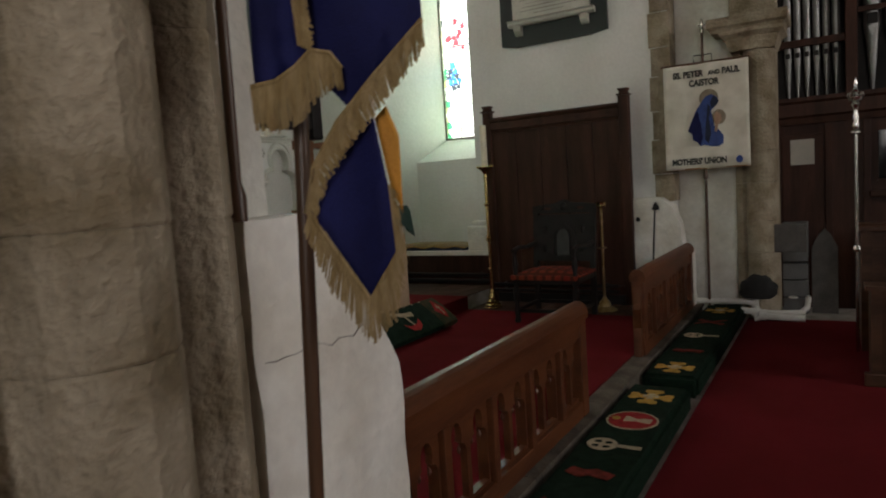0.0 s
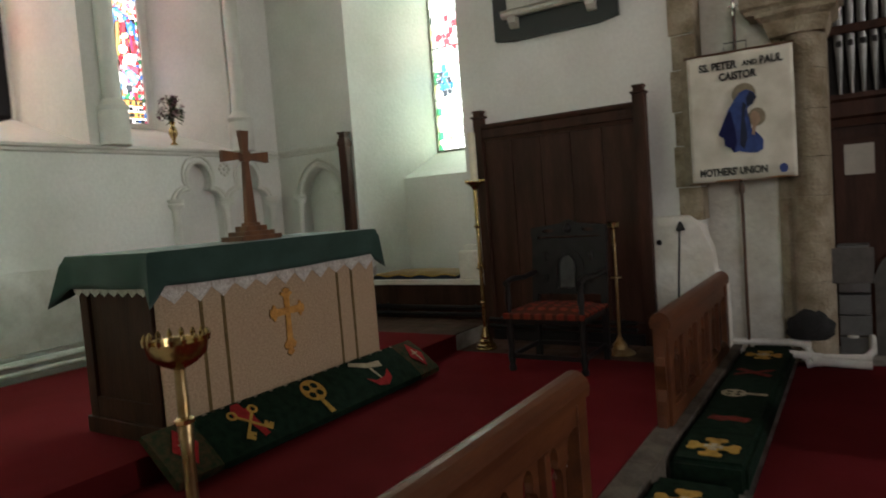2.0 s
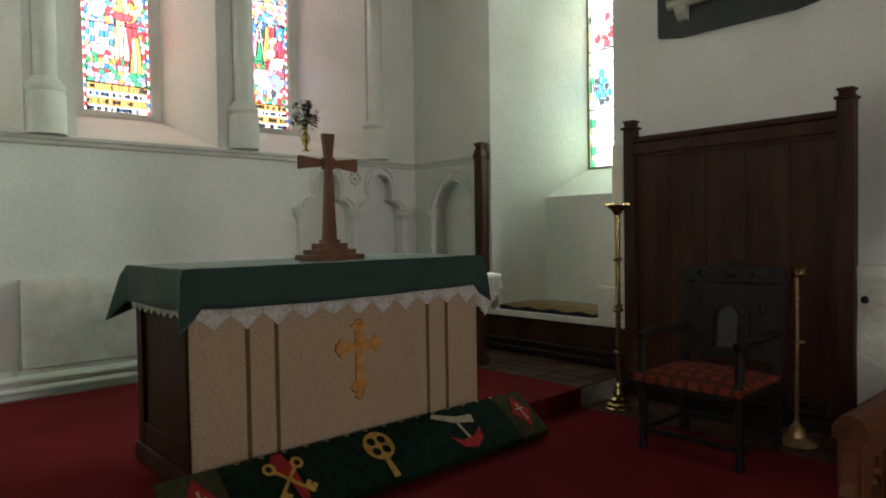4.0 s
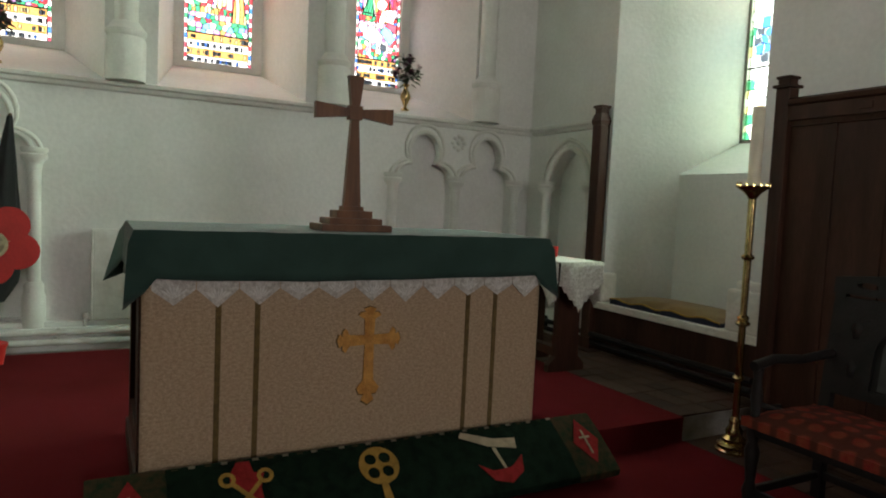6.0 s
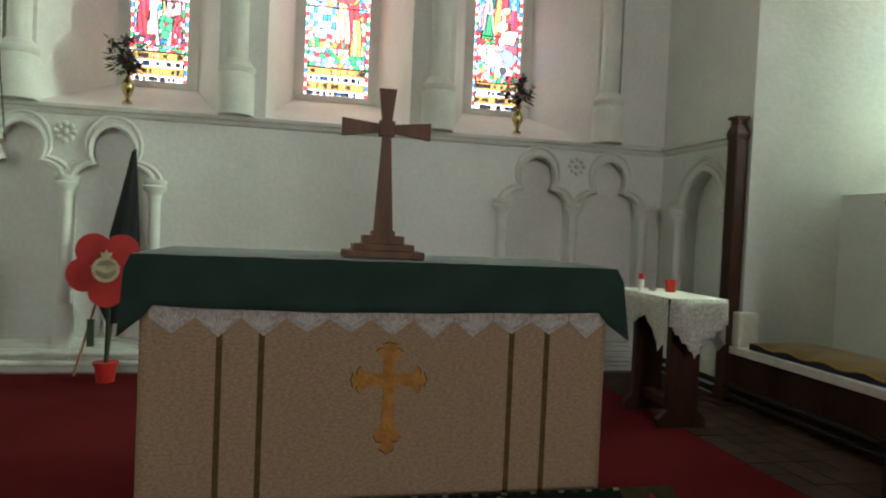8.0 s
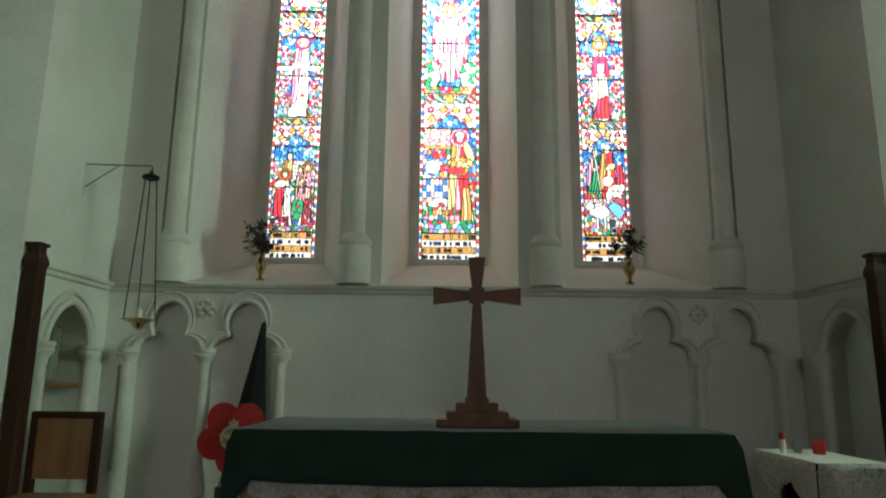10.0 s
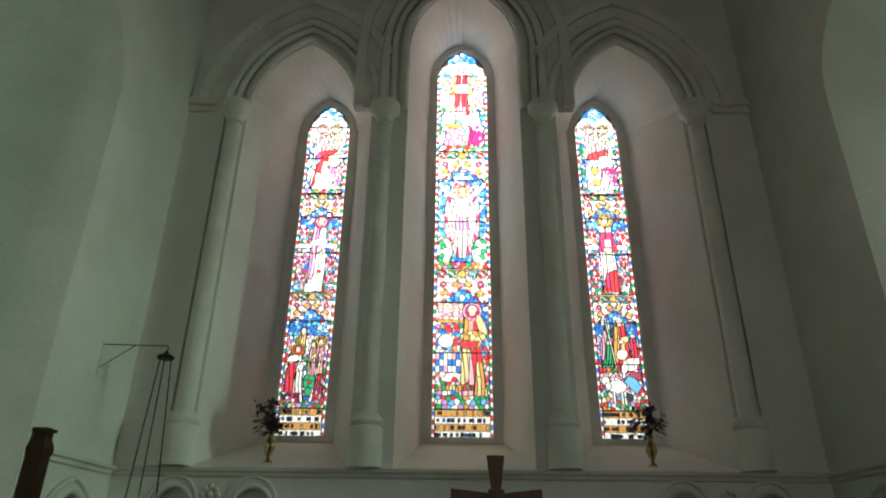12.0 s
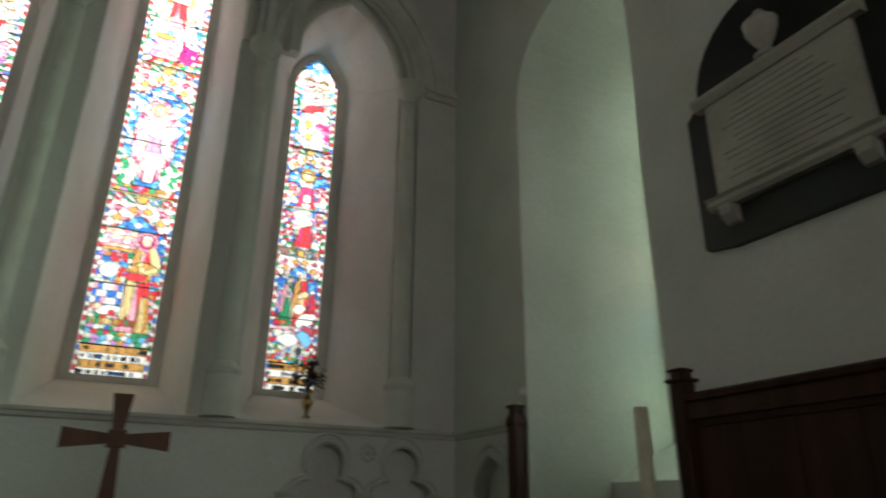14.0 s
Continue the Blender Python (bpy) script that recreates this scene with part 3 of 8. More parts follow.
carpet_sheet("carpet_sanctuary", -3.10, -1.0, NORTH, 2.08, -0.008, 0.004, "deep red fitted carpet before the altar", 30, 60)
carpet_sheet("carpet_dais", EAST + 0.22, -3.085, NORTH + 0.1, 2.06, 0.135, 0.15, "deep red carpet over the altar dais", 30, 60)
solid("carpet_riser", box(-3.115, -3.087, NORTH + 0.02, 2.06, -0.006, 0.149, 0.006), CARPET, "deep red carpet wrapped over the dais step", "carpet")
carpet_sheet("carpet_chancel", -0.47, 0.72, -6.0, 2.95, -0.158, -0.142, "deep red carpet between the rail and the choir stalls", 20, 70)
carpet_sheet("carpet_aisle", 0.74, 6.0, -6.0, 0.62, -0.158, -0.143, "deep red carpet leading back to the nave", 30, 40)

# ---- east wall mouldings ----
def roll(r, n=10, out=0.0):
    return [(r * math.cos(2 * math.pi * k / n), -out + r * math.sin(2 * math.pi * k / n)) for k in range(n)]


def archivolts(c, half, spring, rise, start, clip=None, proud=0.0):
    orders = [(0.05, roll(0.045, out=proud + 0.005)), (0.15, roll(0.035, out=proud + 0.03)), (0.24, roll(0.05, out=proud + 0.035)),
              (0.40, [(-0.10, 0.02), (-0.10, -0.035 - proud), (0.05, -0.035 - proud), (0.05, 0.02)]),
              (0.50, [(-0.05, 0.02), (-0.06, -0.075 - proud), (0.03, -0.095 - proud), (0.05, -0.07 - proud), (0.04, 0.02)])]
    out = []
    for off, sec in orders:
        line = arch_line(c, half + off, spring, rise + off * 1.15, 14)
        if start < spring:
            line = [(c - half - off, start)] + line + [(c + half + off, start)]
        if clip:
            line = [p for p in line if clip(p[0])]
        out.append(sweep([(u, v) for u, v in line], [(-s, w) for s, w in sec], east))
    return merge(*out)


solid("trim", archivolts(0.0, 0.57, 6.40, 0.87, 5.58, None, 0.02), MOULD, "painted stone moulded arch over the middle lancet", "arch moulding", smooth=True)
solid("trim", archivolts(-1.63, 0.53, 5.60, 0.85, 5.60, lambda u: u < -0.74), MOULD, "painted stone moulded arch over the north lancet", "arch moulding", smooth=True)
solid("trim", archivolts(1.63, 0.53, 5.60, 0.85, 5.60, lambda u: u > 0.74), MOULD, "painted stone moulded arch over the south lancet", "arch moulding", smooth=True)
for y0, y1 in ((NORTH, -2.5), (2.5, SOUTH)):
    solid("trim", merge(box(EAST - 0.02, EAST + 0.07, y0, y1, 5.62, 5.70, 0.015), box(EAST - 0.02, EAST + 0.035, y0, y1, 5.55, 5.62, 0.01)), MOULD, "painted stone impost moulding", "impost")


def shaft(y):
    t = thing("window_shaft", (EAST + 0.06, y, 2.11), "tall slender painted stone shaft between the lancets", "column", "window shafts", "structure")
    x = EAST + 0.06
    part("base", turned(x, y, [(0.135, 2.105), (0.135, 2.40), (0.125, 2.42), (0.14, 2.445), (0.14, 2.465), (0.115, 2.49), (0.10, 2.515), (0.088, 2.53)], 24), MOULD, t, smooth=True)
    part("column", turned(x, y, [(0.080, 2.525), (0.078, 4.0), (0.076, 5.36)], 24), MOULD, t, smooth=True)
    part("capital", turned(x, y, [(0.076, 5.355), (0.092, 5.365), (0.092, 5.385), (0.080, 5.395), (0.085, 5.44), (0.115, 5.49), (0.145, 5.515), (0.15, 5.54), (0.135, 5.555), (0.15, 5.58), (0.145, 5.605)], 24), MOULD, t, smooth=True)


for y in (-2.29, -0.79, 0.79, 2.29):
    shaft(y)

# string course along the three walls
STR = [(0.0, 2.025), (0.035, 2.04), (0.045, 2.065), (0.07, 2.075), (0.075, 2.10), (0.0, 2.118)]
solid("trim", loft([[Vector((EAST - 0.01 + d, y, z)) for d, z in STR] for y in (NORTH, SOUTH)], (True, True)), MOULD, "painted stone string course under the windows", "string course")
solid("trim", loft([[Vector((x, NORTH - 0.01 + d, z)) for d, z in STR] for x in (EAST + 0.06, -4.84)], (True, True)), MOULD, "painted stone string course on the north wall", "string course")
solid("trim", loft([[Vector((x, SOUTH + 0.01 - d, z)) for d, z in STR] for x in (EAST + 0.06, -4.86)], (True, True)), MOULD, "painted stone string course on the south wall", "string course")


def colonnette(x, y, label="small painted stone shaft of the wall arcade"):
    t = thing("arcade_shaft", (x, y, 0.3), label, "column", "arcade shafts", "structure")
    part("base", turned(x, y, [(0.075, 0.30), (0.075, 0.52), (0.062, 0.56), (0.066, 0.60), (0.05, 0.63)], 18), MOULD, t, smooth=True)
    part("column", turned(x, y, [(0.043, 0.625), (0.043, 1.425)], 18), MOULD, t, smooth=True)
    part("capital", turned(x, y, [(0.043, 1.42), (0.05, 1.44), (0.047, 1.455), (0.06, 1.485), (0.082, 1.505), (0.085, 1.53), (0.075, 1.54), (0.088, 1.56), (0.085, 1.58)], 18), MOULD, t, smooth=True)


for y in (-2.59, -1.97, -1.36, 1.385, 2.03, 2.69):
    colonnette(EAST + 0.015, y)
for xx, yy in ((-5.72, NORTH + 0.01), (-5.08, NORTH + 0.01), (-5.62, SOUTH - 0.01), (-4.98, SOUTH - 0.01)):
    colonnette(xx, yy, "small painted stone shaft beside a wall niche")
for c in (-2.28, -1.66, 1.70, 2.37):
    line = trefoil(c, 0.285, 1.5, 1.55, 1.97)[1:-1]
    solid("trim", merge(sweep(line, roll(0.020, 8, 0.012), east), sweep([(c + (u - c) * 1.2, 1.55 + (v - 1.55) * 1.16) for u, v in line], roll(0.016, 8, 0.008), east)), MOULD, "painted trefoil moulding of a blind arch", "arch moulding", smooth=True)
for pl, cx in ((north, -5.40), (south, -5.30)):
    line = arch_line(cx, 0.31, 1.53, 0.36, 10)
    solid("trim", merge(sweep(line, roll(0.03, 8, 0.012), pl), sweep(arch_line(cx, 0.37, 1.53, 0.43, 10), roll(0.02, 8, 0.012), pl)), MOULD, "painted moulding round a pointed wall niche", "arch moulding", smooth=True)


def rosette(y, z):
    t = thing("carved_rosette", (EAST + 0.01, y, z), "small carved stone rosette on the plaster wall", "rosette", "carved rosettes", "structure")
    bm = bmesh.new()
    bmesh.ops.create_uvsphere(bm, u_segments=10, v_segments=6, radius=1)
    for v in bm.verts:
        v.co = Vector((EAST + 0.01 + v.co.z * 0.026, y + v.co.x * 0.026, z + v.co.y * 0.026))
    part("boss", bm, MOULD, t, smooth=True)
    for k in range(8):
        a = 2 * math.pi * k / 8
        r = 0.058 if k % 2 else 0.062
        bm = bmesh.new()
        bmesh.ops.create_uvsphere(bm, u_segments=8, v_segments=6, radius=1)
        for v in bm.verts:
            v.co = Vector((EAST + 0.008 + v.co.z * 0.02, y + math.cos(a) * r + v.co.x * 0.024, z + math.sin(a) * r + v.co.y * 0.024))
        part("petal", bm, MOULD, t, smooth=True)


rosette(-1.99, 1.90)
rosette(2.05, 1.90)

# wall plinth and pipes along the east end
solid("baseboard", merge(box(EAST, EAST + 0.10, NORTH, SOUTH, 0.13, 0.30, 0.012), box(EAST, EAST + 0.05, NORTH, SOUTH, 0.30, 0.34, 0.008)), LIME, "painted stone plinth along the east wall", "plinth")

# ---- stained glass ----
def clip_convex(poly, edge):
    """Cuts a polygon by a convex outline that runs anticlockwise."""
    for i in range(len(edge)):
        a, b = edge[i], edge[(i + 1) % len(edge)]
        out = []
        for j in range(len(poly)):
            p, q = poly[j], poly[(j + 1) % len(poly)]
            dp = (b[0] - a[0]) * (p[1] - a[1]) - (b[1] - a[1]) * (p[0] - a[0])
            dq = (b[0] - a[0]) * (q[1] - a[1]) - (b[1] - a[1]) * (q[0] - a[0])
            if dp >= 0:
                out.append(p)
            if dp * dq < 0:
                f = dp / (dp - dq)
                out.append((p[0] + (q[0] - p[0]) * f, p[1] + (q[1] - p[1]) * f))
        poly = out
        if len(poly) < 3:
            return []
    return poly


def cells(u0, u1, v0, v1, step, rng, jitter=0.26):
    """Irregular six-sided pieces that fill a rectangle."""
    nx, ny = max(2, round((u1 - u0) / step)), max(2, round((v1 - v0) / (step * 0.95)))
    dx, dy = (u1 - u0) / nx, (v1 - v0) / ny
    pts = {}

    def corner(i, j):
        if (i, j) not in pts:
            ju = rng.uniform(-jitter, jitter) * dx
            jv = rng.uniform(-jitter, jitter) * dy
            pts[(i, j)] = (min(u1, max(u0, u0 + i * dx / 2 + ju)), min(v1, max(v0, v0 + j * dy + (jv if 0 < j < ny else 0))))
        return pts[(i, j)]

    out = []
    for j in range(ny):
        for i in range(-1, nx + 1):
            a = 2 * i + (j % 2)
            out.append([corner(a, j), corner(a + 1, j), corner(a + 2, j), corner(a + 2, j + 1), corner(a + 1, j + 1), corner(a, j + 1)])
    return out


def shrink(poly, gap):
    cx, cy = sum(p[0] for p in poly) / len(poly), sum(p[1] for p in poly) / len(poly)
    out = []
    for u, v in poly:
        d = math.hypot(u - cx, v - cy) or 1
        f = max(0.3, 1 - gap / d)
        out.append((cx + (u - cx) * f, cy + (v - cy) * f))
    return out, (cx, cy)


TINTS = list(GLASS)
CELL = 0.004  # the grain to which the glaziers' outlines are cut


class Cartoon:
    """A glazier's drawing of one light: every piece has a number and a colour; later pieces lie over earlier ones."""

    def __init__(self, u, v, seed):
        self.u, self.v = u, v
        self.number = np.zeros(u.shape, int)
        self.tone = np.zeros(u.shape, int)
        self.count = 1
        self.rng = np.random.default_rng(seed)

    def put(self, shape, tone):
        self.count += 1
        self.number[shape] = self.count
        self.tone[shape] = TINTS.index(tone)

    def oval(self, cu, cv, ru, rv=None, lean=0.0):
        return ((self.u - cu - lean * (self.v - cv)) / ru) ** 2 + ((self.v - cv) / (rv or ru)) ** 2 < 1

    def poly(self, pts):
        inside = np.zeros(self.u.shape, bool)
        for (x0, y0), (x1, y1) in zip(pts, pts[1:] + pts[:1]):
            if y0 != y1:
                inside ^= ((y0 > self.v) != (y1 > self.v)) & (self.u < (x1 - x0) * (self.v - y0) / (y1 - y0) + x0)
        return inside

    def mosaic(self, shape, du, dv, tones, jitter=0.36):
        """Fills a shape with small uneven pieces."""
        j0 = np.floor(self.v / dv).astype(int)
        n, m = 90, 60
        ju, jv = self.rng.uniform(-jitter, jitter, (n, m)), self.rng.uniform(-jitter, jitter, (n, m))
        pick = self.rng.integers(0, len(tones), (n, m))
        best, which = np.full(self.u.shape, 1e9), np.zeros(self.u.shape, int)
        for dj in (-1, 0, 1):
            j = j0 + dj
            shift = 0.5 * (j % 2)
            i0 = np.floor(self.u / du - shift).astype(int)
            for di in (-1, 0, 1):
                i = i0 + di
                a, b = (j + 20) % n, (i + 25) % m
                d = ((self.u - (i + 0.5 + shift + ju[a, b]) * du) / du) ** 2 + ((self.v - (j + 0.5 + jv[a, b]) * dv) / dv) ** 2
                near = d < best
                best[near] = d[near]
                which[near] = (a * m + b)[near]
        codes = np.array([TINTS.index(t) for t in tones])
        self.number[shape] = self.count + 1 + which[shape]
        self.tone[shape] = codes[pick.ravel()[which]][shape]
        self.count += n * m + 1

    def folds(self, shape, cu, width, tall, tones, lean=0.0):
        """A robe of long upright pieces that swing a little."""
        strip = np.floor((self.u - cu - lean * self.v + 0.05 * np.sin(2.6 * self.v + cu * 5)) / width).astype(int)
        row = np.floor((self.v + 0.37 * tall * (strip % 3)) / tall).astype(int)
        code = (strip - strip.min()) * 97 + row - row.min()
        for k in np.unique(code[shape]):
            self.put(shape & (code == k), tones[int(self.rng.integers(0, len(tones)))])

    def ring(self, cu, cv, r0, r1, n, tones, stretch=1.0, turn=0.2):
        r = np.hypot(self.u - cu, (self.v - cv) / stretch)
        sector = np.floor((np.arctan2((self.v - cv) / stretch, self.u - cu) + turn) / (2 * math.pi) * n).astype(int) % n
        for k in range(n):
            self.put((r >= r0) & (r < r1) & (sector == k), tones[k % len(tones)])

    def head(self, u, v, r, halo, hair="amber", n=9):
        if halo:
            self.ring(u, v, 0.0, r * 2.15, n, [halo[0]])
            self.ring(u, v, 0.0, r * 1.6, 5, [halo[-1]])
        self.put(self.oval(u, v + r * 0.25, r * 1.05, r * 1.15), hair)
        self.put(self.oval(u, v - r * 0.1, r * 0.78, r), "flesh")

    def person(self, u, v0, tall, wide, robe, over, halo=None, hair="amber", lean=0.0, r=0.15):
        """A standing robed shape: skirt, mantle, sleeves and head."""
        top = v0 + tall - 1.7 * r
        s = lean * (top - v0)
        self.folds(self.poly([(u - wide, v0), (u + wide, v0), (u + s + wide * 0.62, top), (u + s - wide * 0.62, top)]), u, wide * 0.45, tall * 0.42, robe, lean)
        self.folds(self.poly([(u - wide * 1.05, v0 + 0.12 * tall), (u - wide * 0.35, v0 + 0.2 * tall), (u + s - wide * 0.1, top), (u + s - wide * 0.75, top - 0.1), (u - wide * 1.0, v0 + 0.5 * tall)]), u, wide * 0.4, tall * 0.5, over, lean)
        self.put(self.oval(u + s * 0.7 + wide * 0.35, v0 + tall * 0.60, wide * 0.5, tall * 0.07, 0.4), over[0])
        self.put(self.oval(u + s * 0.7, v0 + tall * 0.56, wide * 0.3, 0.09), "flesh")
        self.head(u + s, v0 + tall - r, r, halo, hair)

    def surround(self, top):
        """Rosette band and gable of gold and white squares over a blue vault."""
        u, v = self.u, self.v
        zone = (v < top) & (v > 0)
        line = top - 0.62 - 0.78 * np.abs(u)
        over = zone & (v > line - 0.17)
        self.mosaic(over, 0.30, 0.26, ["white", "white", "rose", "white", "pale"])
        for s in (-1, 1):
            self.put(over & self.oval(s * 0.72, top - 0.64, 0.13), "ruby")
            self.put(over & self.oval(s * 0.72, top - 0.64, 0.07), "rose")
        self.put(over & (v < line - 0.10), "rose")
        beads = np.floor(u / 0.16).astype(int)
        for k in np.unique(beads):
            self.put(over & (v < line - 0.08) & (beads == k), "red" if k % 2 else "white")
        for s in (-1, 1):
            for k in range(5):
                du, dv = s * (u - s * 0.235 * k), v - (top - 0.46 - 0.78 * 0.235 * k)
                self.put(over & (np.abs(0.79 * du - 0.62 * dv) < 0.125) & (np.abs(0.62 * du + 0.79 * dv) < 0.115), "gold" if k % 2 else "white")
        band = zone & (v > top - 0.42)
        self.mosaic(band, 0.11, 0.10, ["green", "pale", "sky", "white", "pale", "amber"])
        self.put(band & (v > top - 0.05), "amber")
        self.put(band & (v < top - 0.37), "white")
        for cu, tone in ((-0.78, "red"), (-0.40, "green"), (0.40, "sky"), (0.78, "red")):
            self.ring(cu, top - 0.21, 0.05, 0.15, 6, [tone, tone, "rose" if tone == "red" else "pale"])
            self.put(self.oval(cu, top - 0.21, 0.055), "white")
        self.put(self.poly([(-0.2, top - 0.25), (0.0, top - 0.40), (0.2, top - 0.25), (0.09, top - 0.06), (-0.09, top - 0.06)]), "gold")

    def vault(self, top):
        peak = top - 1.2
        self.mosaic((self.v < top) & (self.v > peak - 0.95), 0.20, 0.17, ["blue", "blue", "sky", "blue", "sky", "white", "blue"])
        for s in (-1, 1):
            self.put(self.oval(s * 0.62, peak - 0.25, 0.10), "red" if s > 0 else "white")
        self.ring(0, peak, 0.0, 0.31, 6, ["sky", "blue"])
        self.put(self.oval(0, peak, 0.11), "white")

    def scene(self, kind, top):
        u, v = self.u, self.v
        zone = (v > 0) & (v < top)
        low = zone & (v < 0.5)
        foliage = ["green", "white", "green", "red", "pale", "gold", "sky", "violet"]
        busy = ["blue", "white", "rose", "white", "green", "sky", "violet", "gold", "rose", "pale", "red"]
        if kind in ("mother", "kings", "shepherds"):
            self.mosaic(zone, 0.17, 0.17, busy)
            self.vault(top)
        if kind == "mother":
            self.mosaic(zone & (u < 0.05) & (np.abs(v - 3.75) < 0.36), 0.2, 0.16, ["white", "rose", "flesh"])
            self.put(self.poly([(-0.95, 3.28), (0.1, 3.28), (0.1, 3.40), (-0.95, 3.40)]), "gold")
            self.put(self.oval(-0.62, 2.55, 0.28, 0.26), "white")
            self.put(self.oval(-0.50, 2.98, 0.14, 0.12), "red")
            for k in range(7):
                for j in range(3):
                    self.put((np.abs(u + 0.92 - 0.15 * k) < 0.075) & (np.abs(v - 1.48 - 0.24 * j) < 0.12), ("white", "blue", "rose", "white")[(k + j * (1 + k % 2)) % 4])
            self.person(0.38, 0.35, 3.55, 0.42, ["maroon", "maroon", "red", "rose"], ["gold", "amber", "gold"], ("rose", "ruby"), "white", 0.0, 0.17)
            self.put(self.oval(0.72, 3.15, 0.16, 0.42, -0.3), "amber")
            self.mosaic(self.oval(0.42, 2.72, 0.48, 0.24), 0.2, 0.2, ["gold", "amber", "amber"])
            self.put(self.oval(0.22, 2.42, 0.36, 0.15), "red")
            self.folds(self.poly([(0.42, 0.3), (0.95, 0.3), (0.75, 1.75), (0.52, 1.75)]), 0.5, 0.14, 1.2, ["gold", "amber", "gold"])
            self.put(self.oval(-0.42, 1.18, 0.36, 0.17, 0.6), "white")
            self.put(self.oval(-0.74, 1.28, 0.12), "flesh")
            self.put(self.oval(-0.30, 1.10, 0.10), "red")
            self.mosaic(zone & (np.abs(v - 0.80) < 0.10) & (u < 0.4), 0.12, 0.3, ["green", "gold", "red", "amber"])
            self.mosaic(low & (u < 0.95), 0.20, 0.18, foliage)
        elif kind == "kings":
            self.person(-0.52, 1.2, 2.6, 0.28, ["amber", "gold", "amber"], ["gold", "amber"], None, "dusk", 0.12)
            self.person(0.62, 1.5, 1.75, 0.24, ["rose", "flesh", "rose"], ["rose", "violet"], ("gold", "amber"), "gold", 0.0, 0.13)
            self.person(0.28, 1.4, 1.7, 0.2, ["flesh", "rose"], ["amber", "flesh"], None, "gold", 0.0, 0.12)
            self.person(-0.28, 0.3, 2.6, 0.32, ["white", "white", "pale"], ["white", "white"], ("gold", "red"), "green", -0.06)
            self.folds(self.poly([(-0.95, 0.5), (-0.5, 0.5), (-0.42, 2.2), (-0.8, 2.2)]), -0.7, 0.2, 0.7, ["red", "red", "ruby"])
            self.put(self.oval(-0.62, 2.28, 0.26, 0.2, 0.5), "white")
            for k, (cu, cv) in enumerate(((0.15, 1.35), (0.34, 1.32), (0.12, 1.12), (0.36, 1.06), (0.22, 0.75))):
                self.put(self.oval(cu, cv, 0.17, 0.2), "green")
            self.put(self.oval(0.24, 1.2, 0.08), "red")
            self.mosaic(self.poly([(0.42, 0.3), (0.92, 0.5), (0.85, 1.6), (0.55, 1.6)]), 0.12, 0.22, ["maroon", "rose", "maroon", "red"])
            self.mosaic(zone & (u < -0.15) & (np.abs(v - 0.5) < 0.22), 0.17, 0.13, ["red", "dusk", "ruby", "white"])
            self.mosaic(zone & (v < 0.28), 0.22, 0.16, foliage)
        elif kind == "shepherds":
            self.person(-0.55, 2.0, 2.1, 0.28, ["green", "green"], ["violet", "rose"], None, "pale", 0.08)
            self.person(0.18, 1.8, 2.55, 0.42, ["red", "gold", "red", "amber"], ["amber", "gold"], None, "white", 0.0, 0.17)
            self.folds(self.poly([(0.62, 1.9), (0.95, 1.9), (0.85, 3.4), (0.6, 3.4)]), 0.7, 0.16, 0.8, ["red", "ruby", "red"])
            for cu, cv, ru, rv in ((0.16, 2.62, 0.26, 0.24), (0.55, 2.15, 0.36, 0.30), (0.22, 2.0, 0.16, 0.3), (0.78, 2.25, 0.16, 0.22)):
                self.put(self.oval(cu, cv, ru, rv, 0.2), "white")
            self.put(zone & (np.abs(u + 0.36 - 0.14 * (3.4 - v)) < 0.035) & (v > 1.3), "white")
            self.mosaic(zone & (np.abs(v - 1.88) < 0.12) & (u < -0.1), 0.16, 0.3, ["red", "green", "gold"])
            self.mosaic(low | (zone & (u < -0.4) & (v < 0.9)), 0.2, 0.2, foliage + ["red"])
            self.put(self.poly([(0.1, 1.35), (0.5, 1.75), (0.92, 1.1), (0.62, 0.75)]), "sky")
            self.put(self.poly([(0.35, 1.65), (0.92, 1.35), (0.95, 1.75), (0.55, 1.85)]), "maroon")
            self.put(self.oval(-0.22, 1.1, 0.42, 0.30), "white")
            self.put(self.oval(-0.72, 1.38, 0.2, 0.2), "pale")
            self.put(self.oval(-0.62, 1.12, 0.13, 0.17), "white")
            for cu in (-0.38, -0.02, 0.12):
                self.put((np.abs(u - cu) < 0.06) & (v > 0.3) & (v < 0.9), "white")
            self.put(self.oval(0.3, 0.62, 0.17, 0.17), "dusk")
        elif kind == "rays":
            self.mosaic(zone, 0.16, 0.16, ["blue", "sky", "white", "blue", "sky", "sky", "pale"])
            self.ring(0, 2.25, 0.58, 0.72, 40, ["rose", "ruby", "rose", "white"], 2.45)
            self.ring(0, 2.25, 0.0, 0.58, 44, ["white", "rose", "white", "white"], 2.45)
            self.ring(0, 2.25, 0.0, 0.42, 20, ["white", "white", "pale"], 2.45)
            for s in (-1, 1):
                self.mosaic(zone & self.oval(s * 0.72, 0.75, 0.34, 0.62), 0.22, 0.22, ["white", "pale", "green", "white", "green", "gold"])
                self.put(self.poly([(s * 0.14, 3.28), (s * 0.2, 3.10), (s * 0.72, 3.42), (s * 1.02, 3.92), (s * 0.9, 3.95), (s * 0.62, 3.55)]), "white")
            self.mosaic(zone & (v < 0.32), 0.2, 0.16, ["gold", "red", "green", "flesh", "violet"])
            self.put(self.poly([(-0.13, 0.5), (0.13, 0.5), (0.2, 1.2), (0.22, 1.95), (-0.22, 1.95), (-0.17, 1.2)]), "white")
            self.put(self.poly([(-0.015, 0.5), (0.015, 0.5), (0.02, 1.9), (-0.02, 1.9)]), "pale")
